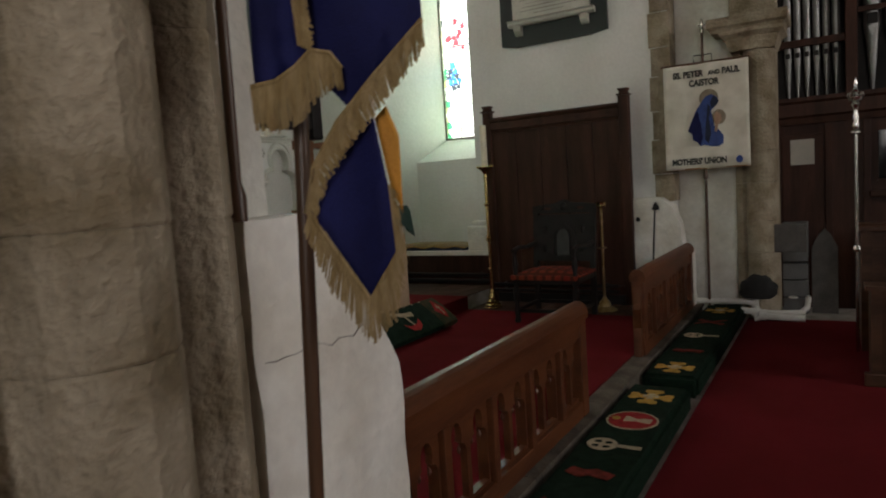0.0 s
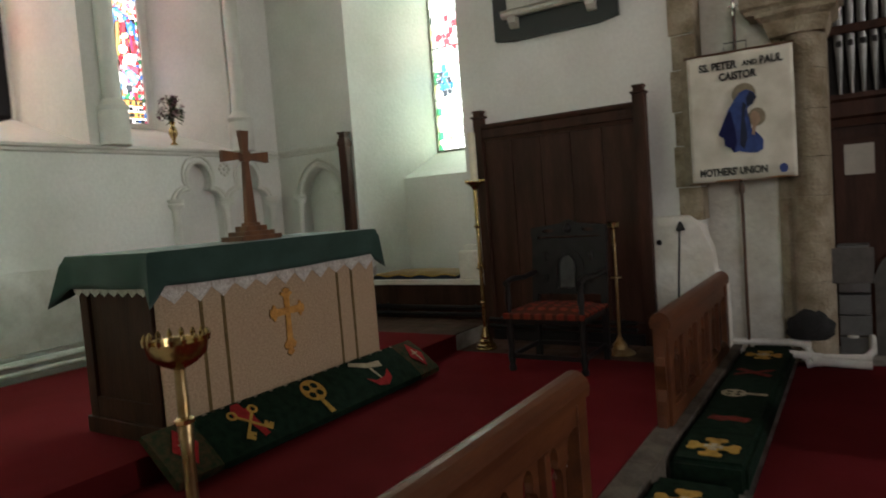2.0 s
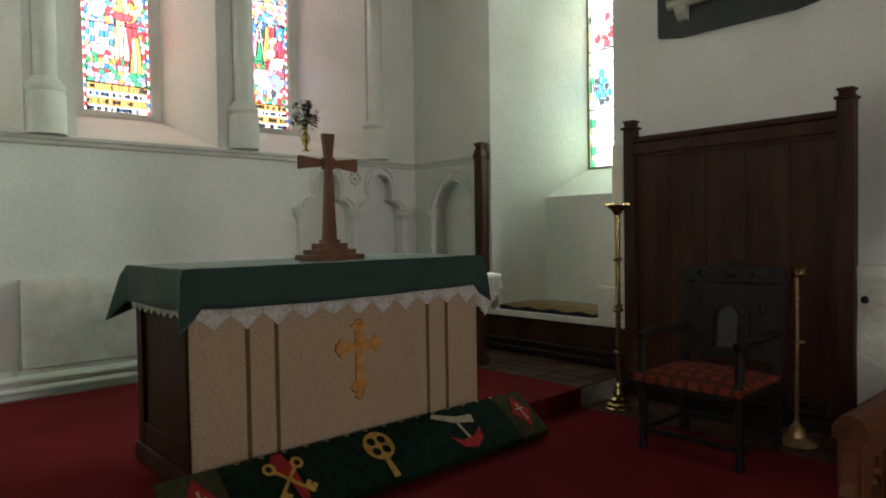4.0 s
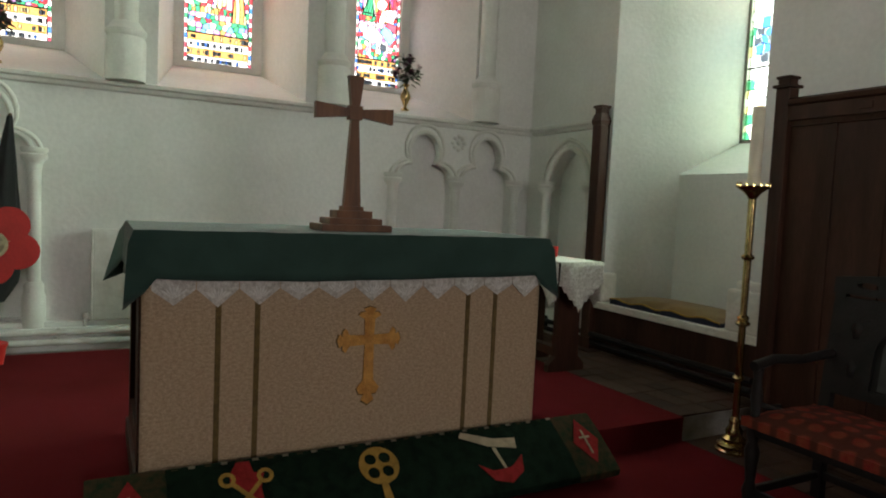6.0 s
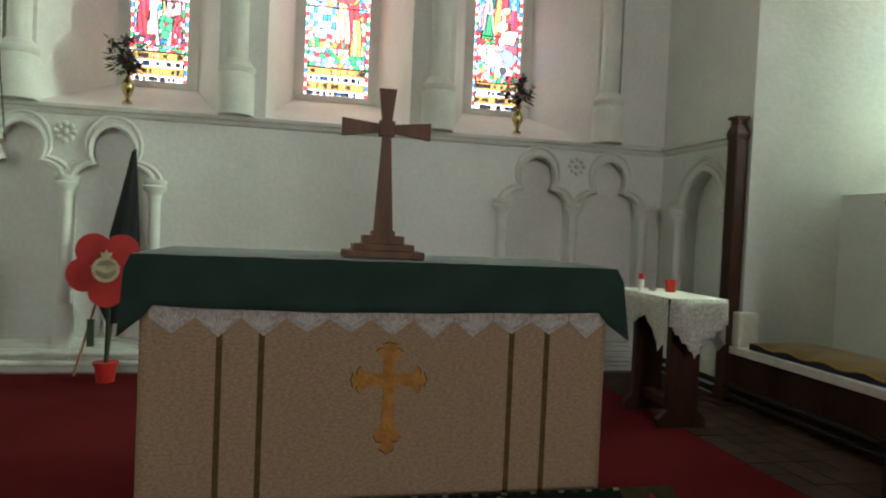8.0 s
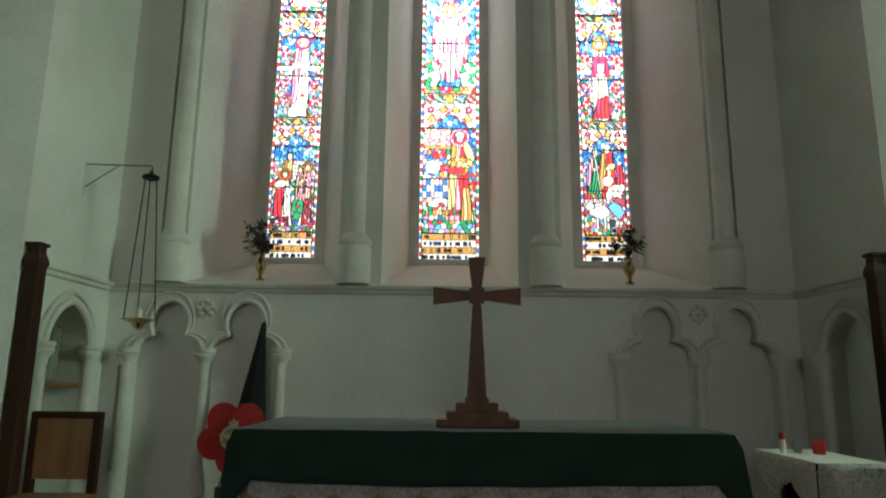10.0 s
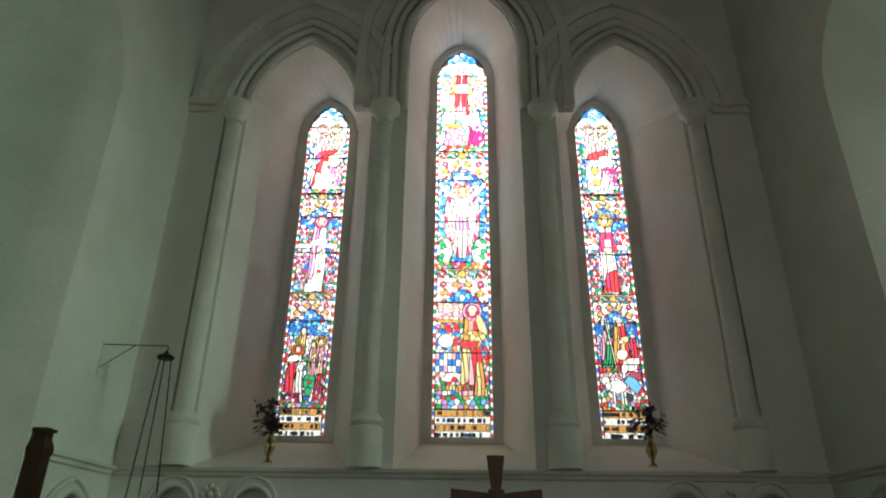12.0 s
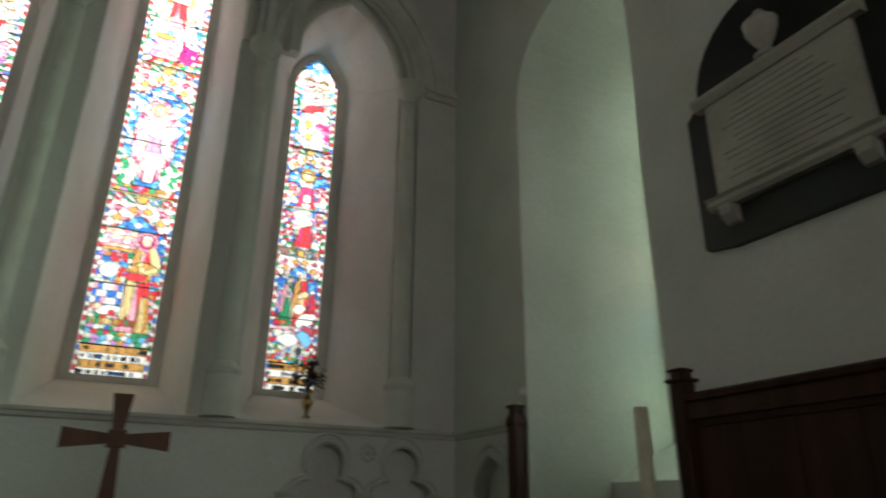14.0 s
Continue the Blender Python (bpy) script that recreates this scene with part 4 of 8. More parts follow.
            self.folds(self.poly([(-0.3, 1.72), (0.3, 1.72), (0.24, 2.42), (-0.24, 2.42)]), 0, 0.15, 2.0, ["rose", "violet", "rose"])
            self.put(self.poly([(-0.22, 2.42), (0.22, 2.42), (0.27, 3.2), (0.12, 3.38), (-0.12, 3.38), (-0.27, 3.2)]), "white")
            self.put(self.poly([(-0.2, 2.38), (0.22, 2.30), (0.24, 2.46), (-0.22, 2.5)]), "pale")
            self.head(0.0, 3.52, 0.17, ("rose", "amber"), "amber")
            self.mosaic(zone & (v > 3.98) & self.oval(0, 3.95, 0.85, 0.62), 0.13, 0.12, ["blue", "sky", "sky", "blue", "white"])
            self.put((np.abs(u) < 0.36) & (np.abs(v - 4.18) < 0.09), "white")
            self.put(self.oval(0, 4.36, 0.12, 0.08), "rose")
        elif kind in ("lady", "king"):
            self.mosaic(zone, 0.15, 0.15, busy + ["white", "blue", "sky"])
            self.vault(top)
            for s in (-1, 1):
                for cv in (3.35, 1.75, 0.85):
                    self.ring(s * 0.72, cv, 0.06, 0.21, 6, ["rose", "ruby" if kind == "lady" else "red"])
                    self.put(self.oval(s * 0.72, cv, 0.07), "white")
            self.put(zone & (np.abs(v - 2.55) < 0.11), "white")
            if kind == "lady":
                self.person(0.08, 0.1, 4.0, 0.42, ["white", "white", "pale", "white"], ["rose", "violet", "rose"], ("ruby", "rose"), "white", 0.0, 0.18)
                self.put(self.oval(0.05, 2.75, 0.42, 0.16, 0.6), "white")
                self.put(self.oval(-0.2, 0.3, 0.45, 0.24, 0.3), "white")
                self.put(self.oval(0.18, 1.15, 0.08), "red")
            else:
                self.person(0.0, 0.1, 4.15, 0.40, ["white", "white", "pale"], ["white", "pale"], ("gold", "amber"), "amber", 0.0, 0.19)
                self.folds(self.poly([(-0.48, 2.3), (0.5, 2.3), (0.3, 3.4), (-0.28, 3.4)]), 0, 0.3, 1.6, ["red", "red", "ruby"])
                self.put((np.abs(u - 0.02) < 0.16) & (np.abs(v - 2.78) < 0.2), "white")
                self.put(self.oval(0.0, 2.4, 0.22, 0.13), "flesh")
                self.folds(self.poly([(-0.42, 0.15), (0.62, 0.15), (0.3, 1.35), (-0.2, 1.1)]), 0, 0.2, 1.4, ["red", "ruby", "red"])
            self.mosaic(low & (np.abs(u) > 0.45), 0.18, 0.17, foliage)
        else:  # the crowded heads of the lights
            self.mosaic(zone, 0.24, 0.24, ["white", "white", "rose", "sky", "white", "pale", "flesh", "white"])
            self.mosaic(zone & (v > top - 0.75), 0.16, 0.15, ["blue", "sky", "blue", "sky", "white"])
            for s in (-1, 1):
                self.mosaic(zone & (np.abs(u - s * 0.88) < 0.16) & (v < 3.2), 0.16, 0.2, ["blue", "sky", "white", "green", "white"])
            if kind == "throne":
                for s in (-1, 1):
                    self.folds(zone & (np.abs(u - s * 0.42) < 0.1) & (v > 3.0) & (v < 4.1), s * 0.42, 0.2, 0.13, ["gold", "amber"])
                    self.person(s * 0.72, 2.3, 1.5, 0.26, ["white", "white", "rose"], ["white", "flesh"], ("white", "rose"), "amber", 0.0, 0.15)
                    self.person(s * 0.58, 1.1, 1.5, 0.3, ["white", "pale", "white"], ["white", "white"], ("white", "amber"), "white", -s * 0.1, 0.15)
                self.person(0.0, 1.9, 2.8, 0.30, ["red", "rose", "red"], ["red", "red"], ("white", "rose"), "white", 0.0, 0.18)
                self.put((np.abs(u) < 0.3) & (np.abs(v - 3.35) < 0.24), "white")
                self.mosaic(self.poly([(-0.85, 0.1), (0.2, 0.1), (0.05, 1.3), (-0.6, 1.4)]), 0.24, 0.3, ["violet", "rose", "violet", "rose"])
                self.mosaic(self.poly([(0.2, 0.1), (0.95, 0.1), (0.95, 1.35), (0.35, 1.3)]), 0.13, 0.13, ["magenta", "magenta", "white", "magenta", "ruby"])
                self.put(self.oval(-0.35, 1.35, 0.4, 0.12), "gold")
            else:
                for s, cu, cv, tone in ((1, -0.35, 4.1, "rose"), (1, 0.38, 4.1, "amber"), (1, 0.0, 3.5, "white"), (1, 0.62, 3.2, "white")):
                    self.person(cu, cv - 1.3, 1.45, 0.3, ["white", "white", "pale"], ["white", "rose"], (tone, "white"), "amber", 0.0, 0.15)
                self.folds(self.poly([(-0.62, 2.1), (0.35, 2.2), (0.5, 2.75), (-0.2, 2.65), (-0.55, 2.5)]), 0, 0.3, 1.2, ["red", "red", "ruby"])
                self.put(self.oval(0.35, 2.05, 0.42, 0.32), "white")
                self.put(self.oval(-0.25, 1.45, 0.2, 0.26), "gold")
                self.put(self.oval(-0.2, 0.75, 0.22, 0.2), "gold")
                self.mosaic(self.poly([(0.05, 0.7), (0.9, 0.5), (0.9, 1.7), (0.1, 1.6)]), 0.2, 0.18, ["magenta", "rose", "violet", "magenta", "ruby"] if kind == "crowd_south" else ["violet", "violet", "rose"])
                self.put(self.poly([(-0.05, 0.5), (0.3, 0.4), (0.55, 1.0), (0.2, 1.3)]), "white")
                if kind == "crowd_north":
                    self.folds(self.poly([(-0.7, 0.2), (-0.3, 0.3), (0.35, 2.3), (-0.1, 2.4), (-0.5, 1.8)]), -0.2, 0.26, 1.0, ["red", "flesh", "red"])
                    self.put(self.poly([(-0.75, 0.1), (0.25, 0.1), (0.2, 1.5), (0.0, 1.6)]), "white")
            self.mosaic(zone & (v < 0.3), 0.2, 0.15, foliage)


def inside_lancet(u, v, half, bottom, spring, rise):
    edge = arch_line(0.0, half, spring, rise, 24)
    reach = np.interp(v, [bottom, spring] + [q[1] for q in edge[1:len(edge) // 2 + 1]], [half, half] + [abs(q[0]) for q in edge[1:len(edge) // 2 + 1]])
    return (np.abs(u) < reach) & (v > bottom) & (v < spring + rise)


def runs(number, keep):
    """Horizontal stretches of one piece, row by row, merged upwards where the next row repeats them."""
    out, above = [], {}
    for j in range(number.shape[0]):
        row, ok, now = number[j], keep[j], {}
        cuts = [0] + list(np.flatnonzero((np.diff(row) != 0) | (np.diff(ok.astype(int)) != 0)) + 1) + [len(row)]
        for a, b in zip(cuts, cuts[1:]):
            if ok[a]:
                key = (a, b, int(row[a]))
                if key in above:
                    now[key] = above[key]
                    out[now[key]][3] = j + 1
                else:
                    now[key] = len(out)
                    out.append([a, b, j, j + 1, int(row[a])])
        above = now
    return out


def stained(name, place, c, half, bottom, spring, rise, scenes, seed, label, near):
    """A lancet of leaded pieces: a narrow beaded border, lettered foot and picture panels between patterned bands."""
    top = spring + rise
    us = np.arange(-half + 0.004, half - 0.004 + CELL / 2, CELL)
    vs = np.arange(bottom + 0.004, top, CELL)
    uu, vv = np.meshgrid((us[:-1] + us[1:]) / 2, (vs[:-1] + vs[1:]) / 2)
    lit = inside_lancet(uu, vv, half - 0.003, bottom, spring, rise - 0.003)
    root = thing(name, place(c, bottom, 0.0), label, "stained glass window", "", "structure")
    bw, foot = 0.032, bottom + 0.27
    hw = half - bw
    number, tone = np.zeros(uu.shape, int), np.zeros(uu.shape, int)
    offset = 0
    span = (top - foot) / len(scenes)
    for p, kind in enumerate(scenes):
        base = foot + p * span
        high = span / hw
        here = (vv[:, 0] >= base) & (vv[:, 0] < base + span)
        draw = Cartoon(uu[here] / hw, (vv[here] - base) / hw, seed + p)
        draw.scene(kind, high)
        if p < len(scenes) - 1:
            draw.surround(high)
        number[here] = draw.number + offset
        tone[here] = draw.tone
        offset += draw.count + 10
    # lettered foot, then the beaded border
    letters = Cartoon(uu, vv - bottom, seed + 9)
    rng = random.Random(seed)
    for r, ground in enumerate(("white", "gold", "white", "gold")):
        v0 = 0.27 * r / 4
        letters.put((letters.v >= v0) & (letters.v < v0 + 0.27 / 4), ground)
        u = -hw
        while u < hw:
            w = rng.uniform(0.010, 0.024)
            if rng.random() < 0.62:
                letters.put((uu >= u) & (uu < u + w) & (np.abs(letters.v - v0 - 0.034) < rng.uniform(0.014, 0.022)), "dusk" if rng.random() < 0.75 else ("blue" if ground == "white" else "amber"))
            u += w + (0.022 if rng.random() < 0.16 else 0.007)
    here = vv < foot
    number[here], tone[here] = letters.number[here] + offset, letters.tone[here]
    offset += letters.count + 10
    edge = np.abs(uu) > hw
    bead = np.floor((vv - bottom) / 0.043).astype(int)
    codes = np.array([TINTS.index(t) for t in ("white", "red", "white", "maroon", "white", "blue", "white", "red", "white", "green")])
    number[edge] = (offset + 2 * bead + (uu > 0))[edge]
    tone[edge] = codes[(bead + 3 * (uu > 0)) % len(codes)][edge]
    lead = np.zeros(uu.shape, bool)
    lead[:, :-1] |= number[:, :-1] != number[:, 1:]
    lead[:-1] |= number[:-1] != number[1:]
    lead[:, 1:] |= number[:, :-1] != number[:, 1:]
    tones = {}
    for n, t in zip(number[lit].tolist(), tone[lit].tolist()):
        tones[n] = t
    groups = collections.defaultdict(list)
    for a, b, j0, j1, n in runs(number, lit & ~lead):
        groups[n].append((a, b, j0, j1))
    size = {n: sum((b - a) * (j1 - j0) for a, b, j0, j1 in g) * CELL * CELL for n, g in groups.items()}
    low = {n for n, g in groups.items() if near and vs[g[0][2]] < near}
    single = set(sorted(low, key=lambda n: -size[n])[:90])

    def corners(a, b, j0, j1, w):
        return [place(c + us[a], vs[j0], w), place(c + us[b], vs[j0], w), place(c + us[b], vs[j1], w), place(c + us[a], vs[j1], w)]

    rest_v, rest_f, rest_m, lead_v, lead_f = [], [], [], [], []
    for n, g in groups.items():
        if n in single:
            bm = bmesh.new()
            for q in g:
                bm.faces.new([bm.verts.new(x) for x in corners(*q, 0.0)])
            bmesh.ops.remove_doubles(bm, verts=bm.verts, dist=0.0002)
            part("pane", bm, GLASS[TINTS[tones[n]]], root)
        else:
            for q in g:
                k = len(rest_v)
                rest_v += corners(*q, 0.0)
                rest_f.append((k, k + 1, k + 2, k + 3))
                rest_m.append(tones[n])
    for q in runs(np.zeros(number.shape, int), lit & lead):
        k = len(lead_v)
        lead_v += corners(*q[:4], -0.003) + corners(*q[:4], 0.003)
        lead_f += [(k, k + 1, k + 2, k + 3), (k, k + 4, k + 5, k + 1), (k + 1, k + 5, k + 6, k + 2), (k + 2, k + 6, k + 7, k + 3), (k + 3, k + 7, k + 4, k)]
    for nm, vl, fl, ms, ml in (("lead_cames", lead_v, lead_f, None, [LEAD]), ("small_panes", rest_v, rest_f, rest_m, [GLASS[k] for k in TINTS])):
        me = bpy.data.meshes.new(nm)
        me.from_pydata([v - ORIGIN[root.name] for v in vl], [], fl)
        for m in ml:
            me.materials.append(m)
        if ms:
            me.polygons.foreach_set("material_index", ms)
        ob = new(nm, me)
        ob.parent = root
        tagged(ob, kind="stuff")
    for s in (-1, 1):
        cusp = [(c + s * (half + 0.005), spring - 0.02), (c + s * (half + 0.005), spring + rise * 0.55), (c + s * half * 0.55, spring + rise * 0.62), (c + s * half * 0.62, spring + rise * 0.52), (c + s * half * 0.86, spring + rise * 0.36), (c + s * half * 0.96, spring + rise * 0.16)]
        part("stone_cusp", plate(cusp, 0.03, lambda u, v, w: place(u, v, w - 0.014)), STONE_GREY, root)
    bars = [foot] + [foot + span * (p + f) for p in range(len(scenes)) for f in (0.38, 0.74, 0.998) if p < len(scenes) - 1 or f < 0.8]
    for v in bars:
        part("saddle_bar", tube([place(c - half + 0.002, v, -0.012), place(c + half - 0.002, v, -0.012)], 0.006, 6), LEAD, root)
    part("rebate", plate(lancet(c, half + 0.095, bottom - 0.05, spring, rise + 0.095, 12), 0.05, lambda u, v, w: place(u, v, w - 0.03), [lancet(c, half - 0.002, bottom + 0.002, spring, rise - 0.002, 12)]), MOULD, root)
    part("stone_frame", merge(sweep(lancet(c, half + 0.012, bottom, spring, rise + 0.012, 10), [(-0.016, -0.012), (0.018, -0.012), (0.018, 0.02), (-0.016, 0.02)], place), plate([(c - half - 0.03, bottom - 0.035), (c + half + 0.03, bottom - 0.035), (c + half + 0.03, bottom + 0.010), (c - half - 0.03, bottom + 0.010)], 0.03, lambda u, v, w: place(u, v, w - 0.012))), STONE_GREY, root)
    return root


def east_glass(u, v, w):
    return Vector((EAST - 0.925 - w, u, v))


for i, (nm, c, h, s, r, gc, gh, gs, gr) in enumerate(EAST_WINDOWS):
    stained("window_%d" % (i + 1), east_glass, gc, gh, 2.49, gs, gr, [("mother", "rays", "throne"), ("kings", "lady", "crowd_north"), ("shepherds", "king", "crowd_south")][i], 11 + 7 * i, "tall stained glass lancet of small coloured figures and patterned bands", 3.3)


def quarried(name, place, c, half, bottom, spring, rise, seed, label):
    """A lancet of pale leaded quarries with a coloured border and a few dark figures."""
    rng = random.Random(seed)
    edge = list(reversed(lancet(c, half - 0.004, bottom + 0.004, spring, rise - 0.004, 8)))
    root = thing(name, place(c, bottom, 0.0), label, "stained glass window", "", "structure")
    top = spring + rise
    lead_v, lead_f, vs, fs, ms = [], [], [], [], []
    for poly in cells(c - half, c + half, bottom, top, 0.075, rng):
        poly = clip_convex(poly, edge)
        if len(poly) < 3:
            continue
        inner, mid = shrink(poly, 0.0045)
        x, y = (mid[0] - c) / half, (mid[1] - bottom)
        if abs(x) > 0.86:
            colour = rng.choice(["pale", "white", "green", "dusk", "amber"])
        elif 0.62 < y < 1.0 and abs(x + 0.55) < 0.34 * (1.1 - abs(y - 0.78) / 0.3):
            colour = rng.choice(["dusk", "dusk", "blue"])
        elif 1.0 < y < 1.7 and abs(x + 0.4) < 0.5:
            colour = rng.choice(["red", "rose", "white", "clear", "clear", "clear"])
        elif y > 1.7:
            colour = rng.choice(["clear", "pale", "clear", "dusk", "rose", "white", "clear"])
        else:
            colour = "clear" if rng.random() < 0.85 else rng.choice(["pale", "amber", "white"])
        k, b = len(inner), len(lead_v)
        lead_v += [place(u, v, -0.003) for u, v in poly] + [place(u, v, -0.003) for u, v in inner]
        for i in range(k):
            j = (i + 1) % k
            lead_f.append((b + i, b + j, b + k + j, b + k + i))
        b = len(vs)
        vs += [place(u, v, 0) for u, v in inner]
        fs.append(tuple(range(b, b + k)))
        ms.append(TINTS.index(colour))
    for nm, v3, f3, m3, ml in (("lead_cames", lead_v, lead_f, None, [LEAD]), ("small_panes", vs, fs, ms, [GLASS[k] for k in TINTS])):
        me = bpy.data.meshes.new(nm)
        me.from_pydata([v - ORIGIN[root.name] for v in v3], [], f3)
        for m in ml:
            me.materials.append(m)
        if m3:
            me.polygons.foreach_set("material_index", m3)
        ob = new(nm, me)
        ob.parent = root
        tagged(ob, kind="stuff")
    for v in [bottom + 0.6 * k for k in range(1, 6)]:
        if v < spring:
            part("saddle_bar", tube([place(c - half, v, -0.012), place(c + half, v, -0.012)], 0.008, 6), LEAD, root)
    part("stone_frame", merge(sweep(lancet(c, half + 0.012, bottom, spring, rise + 0.012, 10), [(-0.03, -0.02), (0.02, -0.02), (0.02, 0.03), (-0.03, 0.03)], place), plate([(c - half - 0.03, bottom - 0.05), (c + half + 0.03, bottom - 0.05), (c + half + 0.03, bottom + 0.012), (c - half - 0.03, bottom + 0.012)], 0.04, lambda u, v, w: place(u, v, w - 0.02))), STONE_GREY, root)


quarried("window_4", lambda u, v, w: Vector((u, SOUTH + 0.985 + w, v)), -3.93, 0.32, 1.96, 4.6, 0.5, 5, "pale leaded lancet with a few coloured figures")
quarried("window_5", lambda u, v, w: Vector((u, NORTH - 0.985 - w, v)), -3.93, 0.32, 1.96, 4.6, 0.5, 6, "pale leaded lancet in the north wall")

# ---- sanctuary: altar and what lies on it ----
AX, AY0, AY1, AZ = -3.11, -0.81, 0.99, 1.165


def altar():
    t = thing("altar", (-3.46, 0.09, 0.15), "dark oak altar table with panelled ends on a plinth", "altar")
    part("body", box(-3.80, AX - 0.012, AY0 + 0.012, AY1 - 0.012, 0.24, 1.12, 0.004), OAK_DARK, t)
    part("plinth", box(-3.83, AX - 0.008, AY0 - 0.02, AY1 + 0.02, 0.149, 0.245, 0.01), OAK_DARK, t)
    part("top", box(-3.84, AX - 0.006, AY0 - 0.01, AY1 + 0.01, 1.12, 1.158, 0.006), OAK_DARK, t)
    for y, d in ((AY0, -1), (AY1, 1)):
        for x0, x1 in ((-3.80, -3.72), (-3.20, AX - 0.02)):
            part("stile", box(x0, x1, min(y + 0.014 * -d, y + 0.008 * d), max(y + 0.014 * -d, y + 0.008 * d), 0.245, 1.12, 0.003), OAK_DARK, t)
        for z0, z1 in ((0.25, 0.36), (0.98, 1.1)):
            part("rail", box(-3.72, -3.20, min(y - 0.014 * d, y + 0.006 * d), max(y - 0.014 * d, y + 0.006 * d), z0, z1, 0.003), OAK_DARK, t)
    return t


altar()


def front(u, v, w):
    return Vector((AX + w, u, v))


def frontal():
    t = thing("altar_frontal", (AX, 0.09, 0.2), "oatmeal linen altar frontal with braid stripes and a gold cross", "altar frontal")
    bm = bmesh.new()
    nx, nz = 60, 20
    g = [[bm.verts.new(front(AY0 + (AY1 - AY0) * i / nx, 0.155 + 0.98 * j / nz, 0.004 + 0.004 * noise.noise(Vector((i * 0.16, j * 0.12, 3.0))))) for j in range(nz + 1)] for i in range(nx + 1)]
    for i in range(nx):
        for j in range(nz):
            bm.faces.new((g[i][j], g[i + 1][j], g[i + 1][j + 1], g[i][j + 1]))
    p = part("cloth", bm, LINEN, t, smooth=True)
    p.modifiers.new("thickness", "SOLIDIFY").thickness = 0.008
    for y in (-0.535, -0.385, 0.585, 0.735):
        part("braid_stripe", box(AX + 0.008, AX + 0.016, y - 0.011, y + 0.011, 0.16, 1.0, 0.002), BRAID, t, "narrow olive braid")
    # fleury cross
    c, m = 0.095, 0.712

    def arm(a0, length):
        pts = [(-0.020, 0.0), (-0.024, length * 0.62), (-0.052, length * 0.74), (-0.040, length * 0.83), (-0.018, length * 0.84), (-0.030, length * 0.93), (0.0, length), (0.030, length * 0.93), (0.018, length * 0.84), (0.040, length * 0.83), (0.052, length * 0.74), (0.024, length * 0.62), (0.020, 0.0)]
        ca, sa = math.cos(a0), math.sin(a0)
        return [(c + u * ca - v * sa, m + u * sa + v * ca) for u, v in pts]

    for k, (a0, ln) in enumerate(((0, 0.145), (math.pi / 2, 0.145), (math.pi, 0.285), (-math.pi / 2, 0.145))):
        part("cross_outline", plate([(c + (u - c) * 1.04, m + (v - m) * 1.03) for u, v in arm(a0, ln)], 0.004, lambda u, v, w, k=k: front(u, v, 0.0105 + w + 0.0004 * k)), BRAID, t)
        part("cross_arm", plate(arm(a0, ln), 0.005, lambda u, v, w, k=k: front(u, v, 0.016 + w + 0.0006 * k)), GOLDCLOTH, t, "gold embroidered cross arm")
    return t


frontal()


def lace_edge():
    """White lace with pointed vandykes hanging below the green cloth."""
    t = thing("lace_cloth", (AX, 0.09, 1.16), "white lace altar cloth with pointed edging", "lace cloth")
    n = 11
    step = (AY1 - AY0 - 0.04) / n
    for i in range(n):
        u0 = AY0 + 0.03 + i * step
        low = 0.885 - 0.012 * math.sin(i * 1.3)
        pts = [(u0 + 0.002, 1.15), (u0 + 0.002, 0.945), (u0 + step * 0.5, low), (u0 + step - 0.002, 0.945), (u0 + step - 0.002, 1.15)]
        part("lace_point", plate(pts, 0.004, lambda u, v, w: front(u, v, 0.019 + w + 0.004 * math.sin(u * 40))), LACE, t)
        for k in range(-3, 4):
            a = k * 0.30
            cu = u0 + step * 0.5
            ln = 0.062 if k % 2 else 0.05
            part("lace_leaf", plate([(cu, low + 0.025), (cu + math.sin(a - 0.1) * ln * 0.7, low + 0.025 + math.cos(a - 0.1) * ln * 0.7), (cu + math.sin(a) * ln, low + 0.025 + math.cos(a) * ln), (cu + math.sin(a + 0.1) * ln * 0.7, low + 0.025 + math.cos(a + 0.1) * ln * 0.7)],
                                    0.002, lambda u, v, w: front(u, v, 0.026 + w)), LACE_RELIEF, t)
    for y, d in ((AY0, -1),):
        for i in range(8):
            x0 = -3.82 + i * 0.088
            pts = [(x0, 1.15), (x0, 0.965), (x0 + 0.044, 0.94), (x0 + 0.084, 0.965), (x0 + 0.084, 1.15)]
            part("lace_point", plate(pts, 0.004, lambda u, v, w, y=y, d=d: Vector((u, y + d * (0.02 + w + 0.004 * math.sin(u * 50)), v))), LACE, t)
    return t


lace_edge()


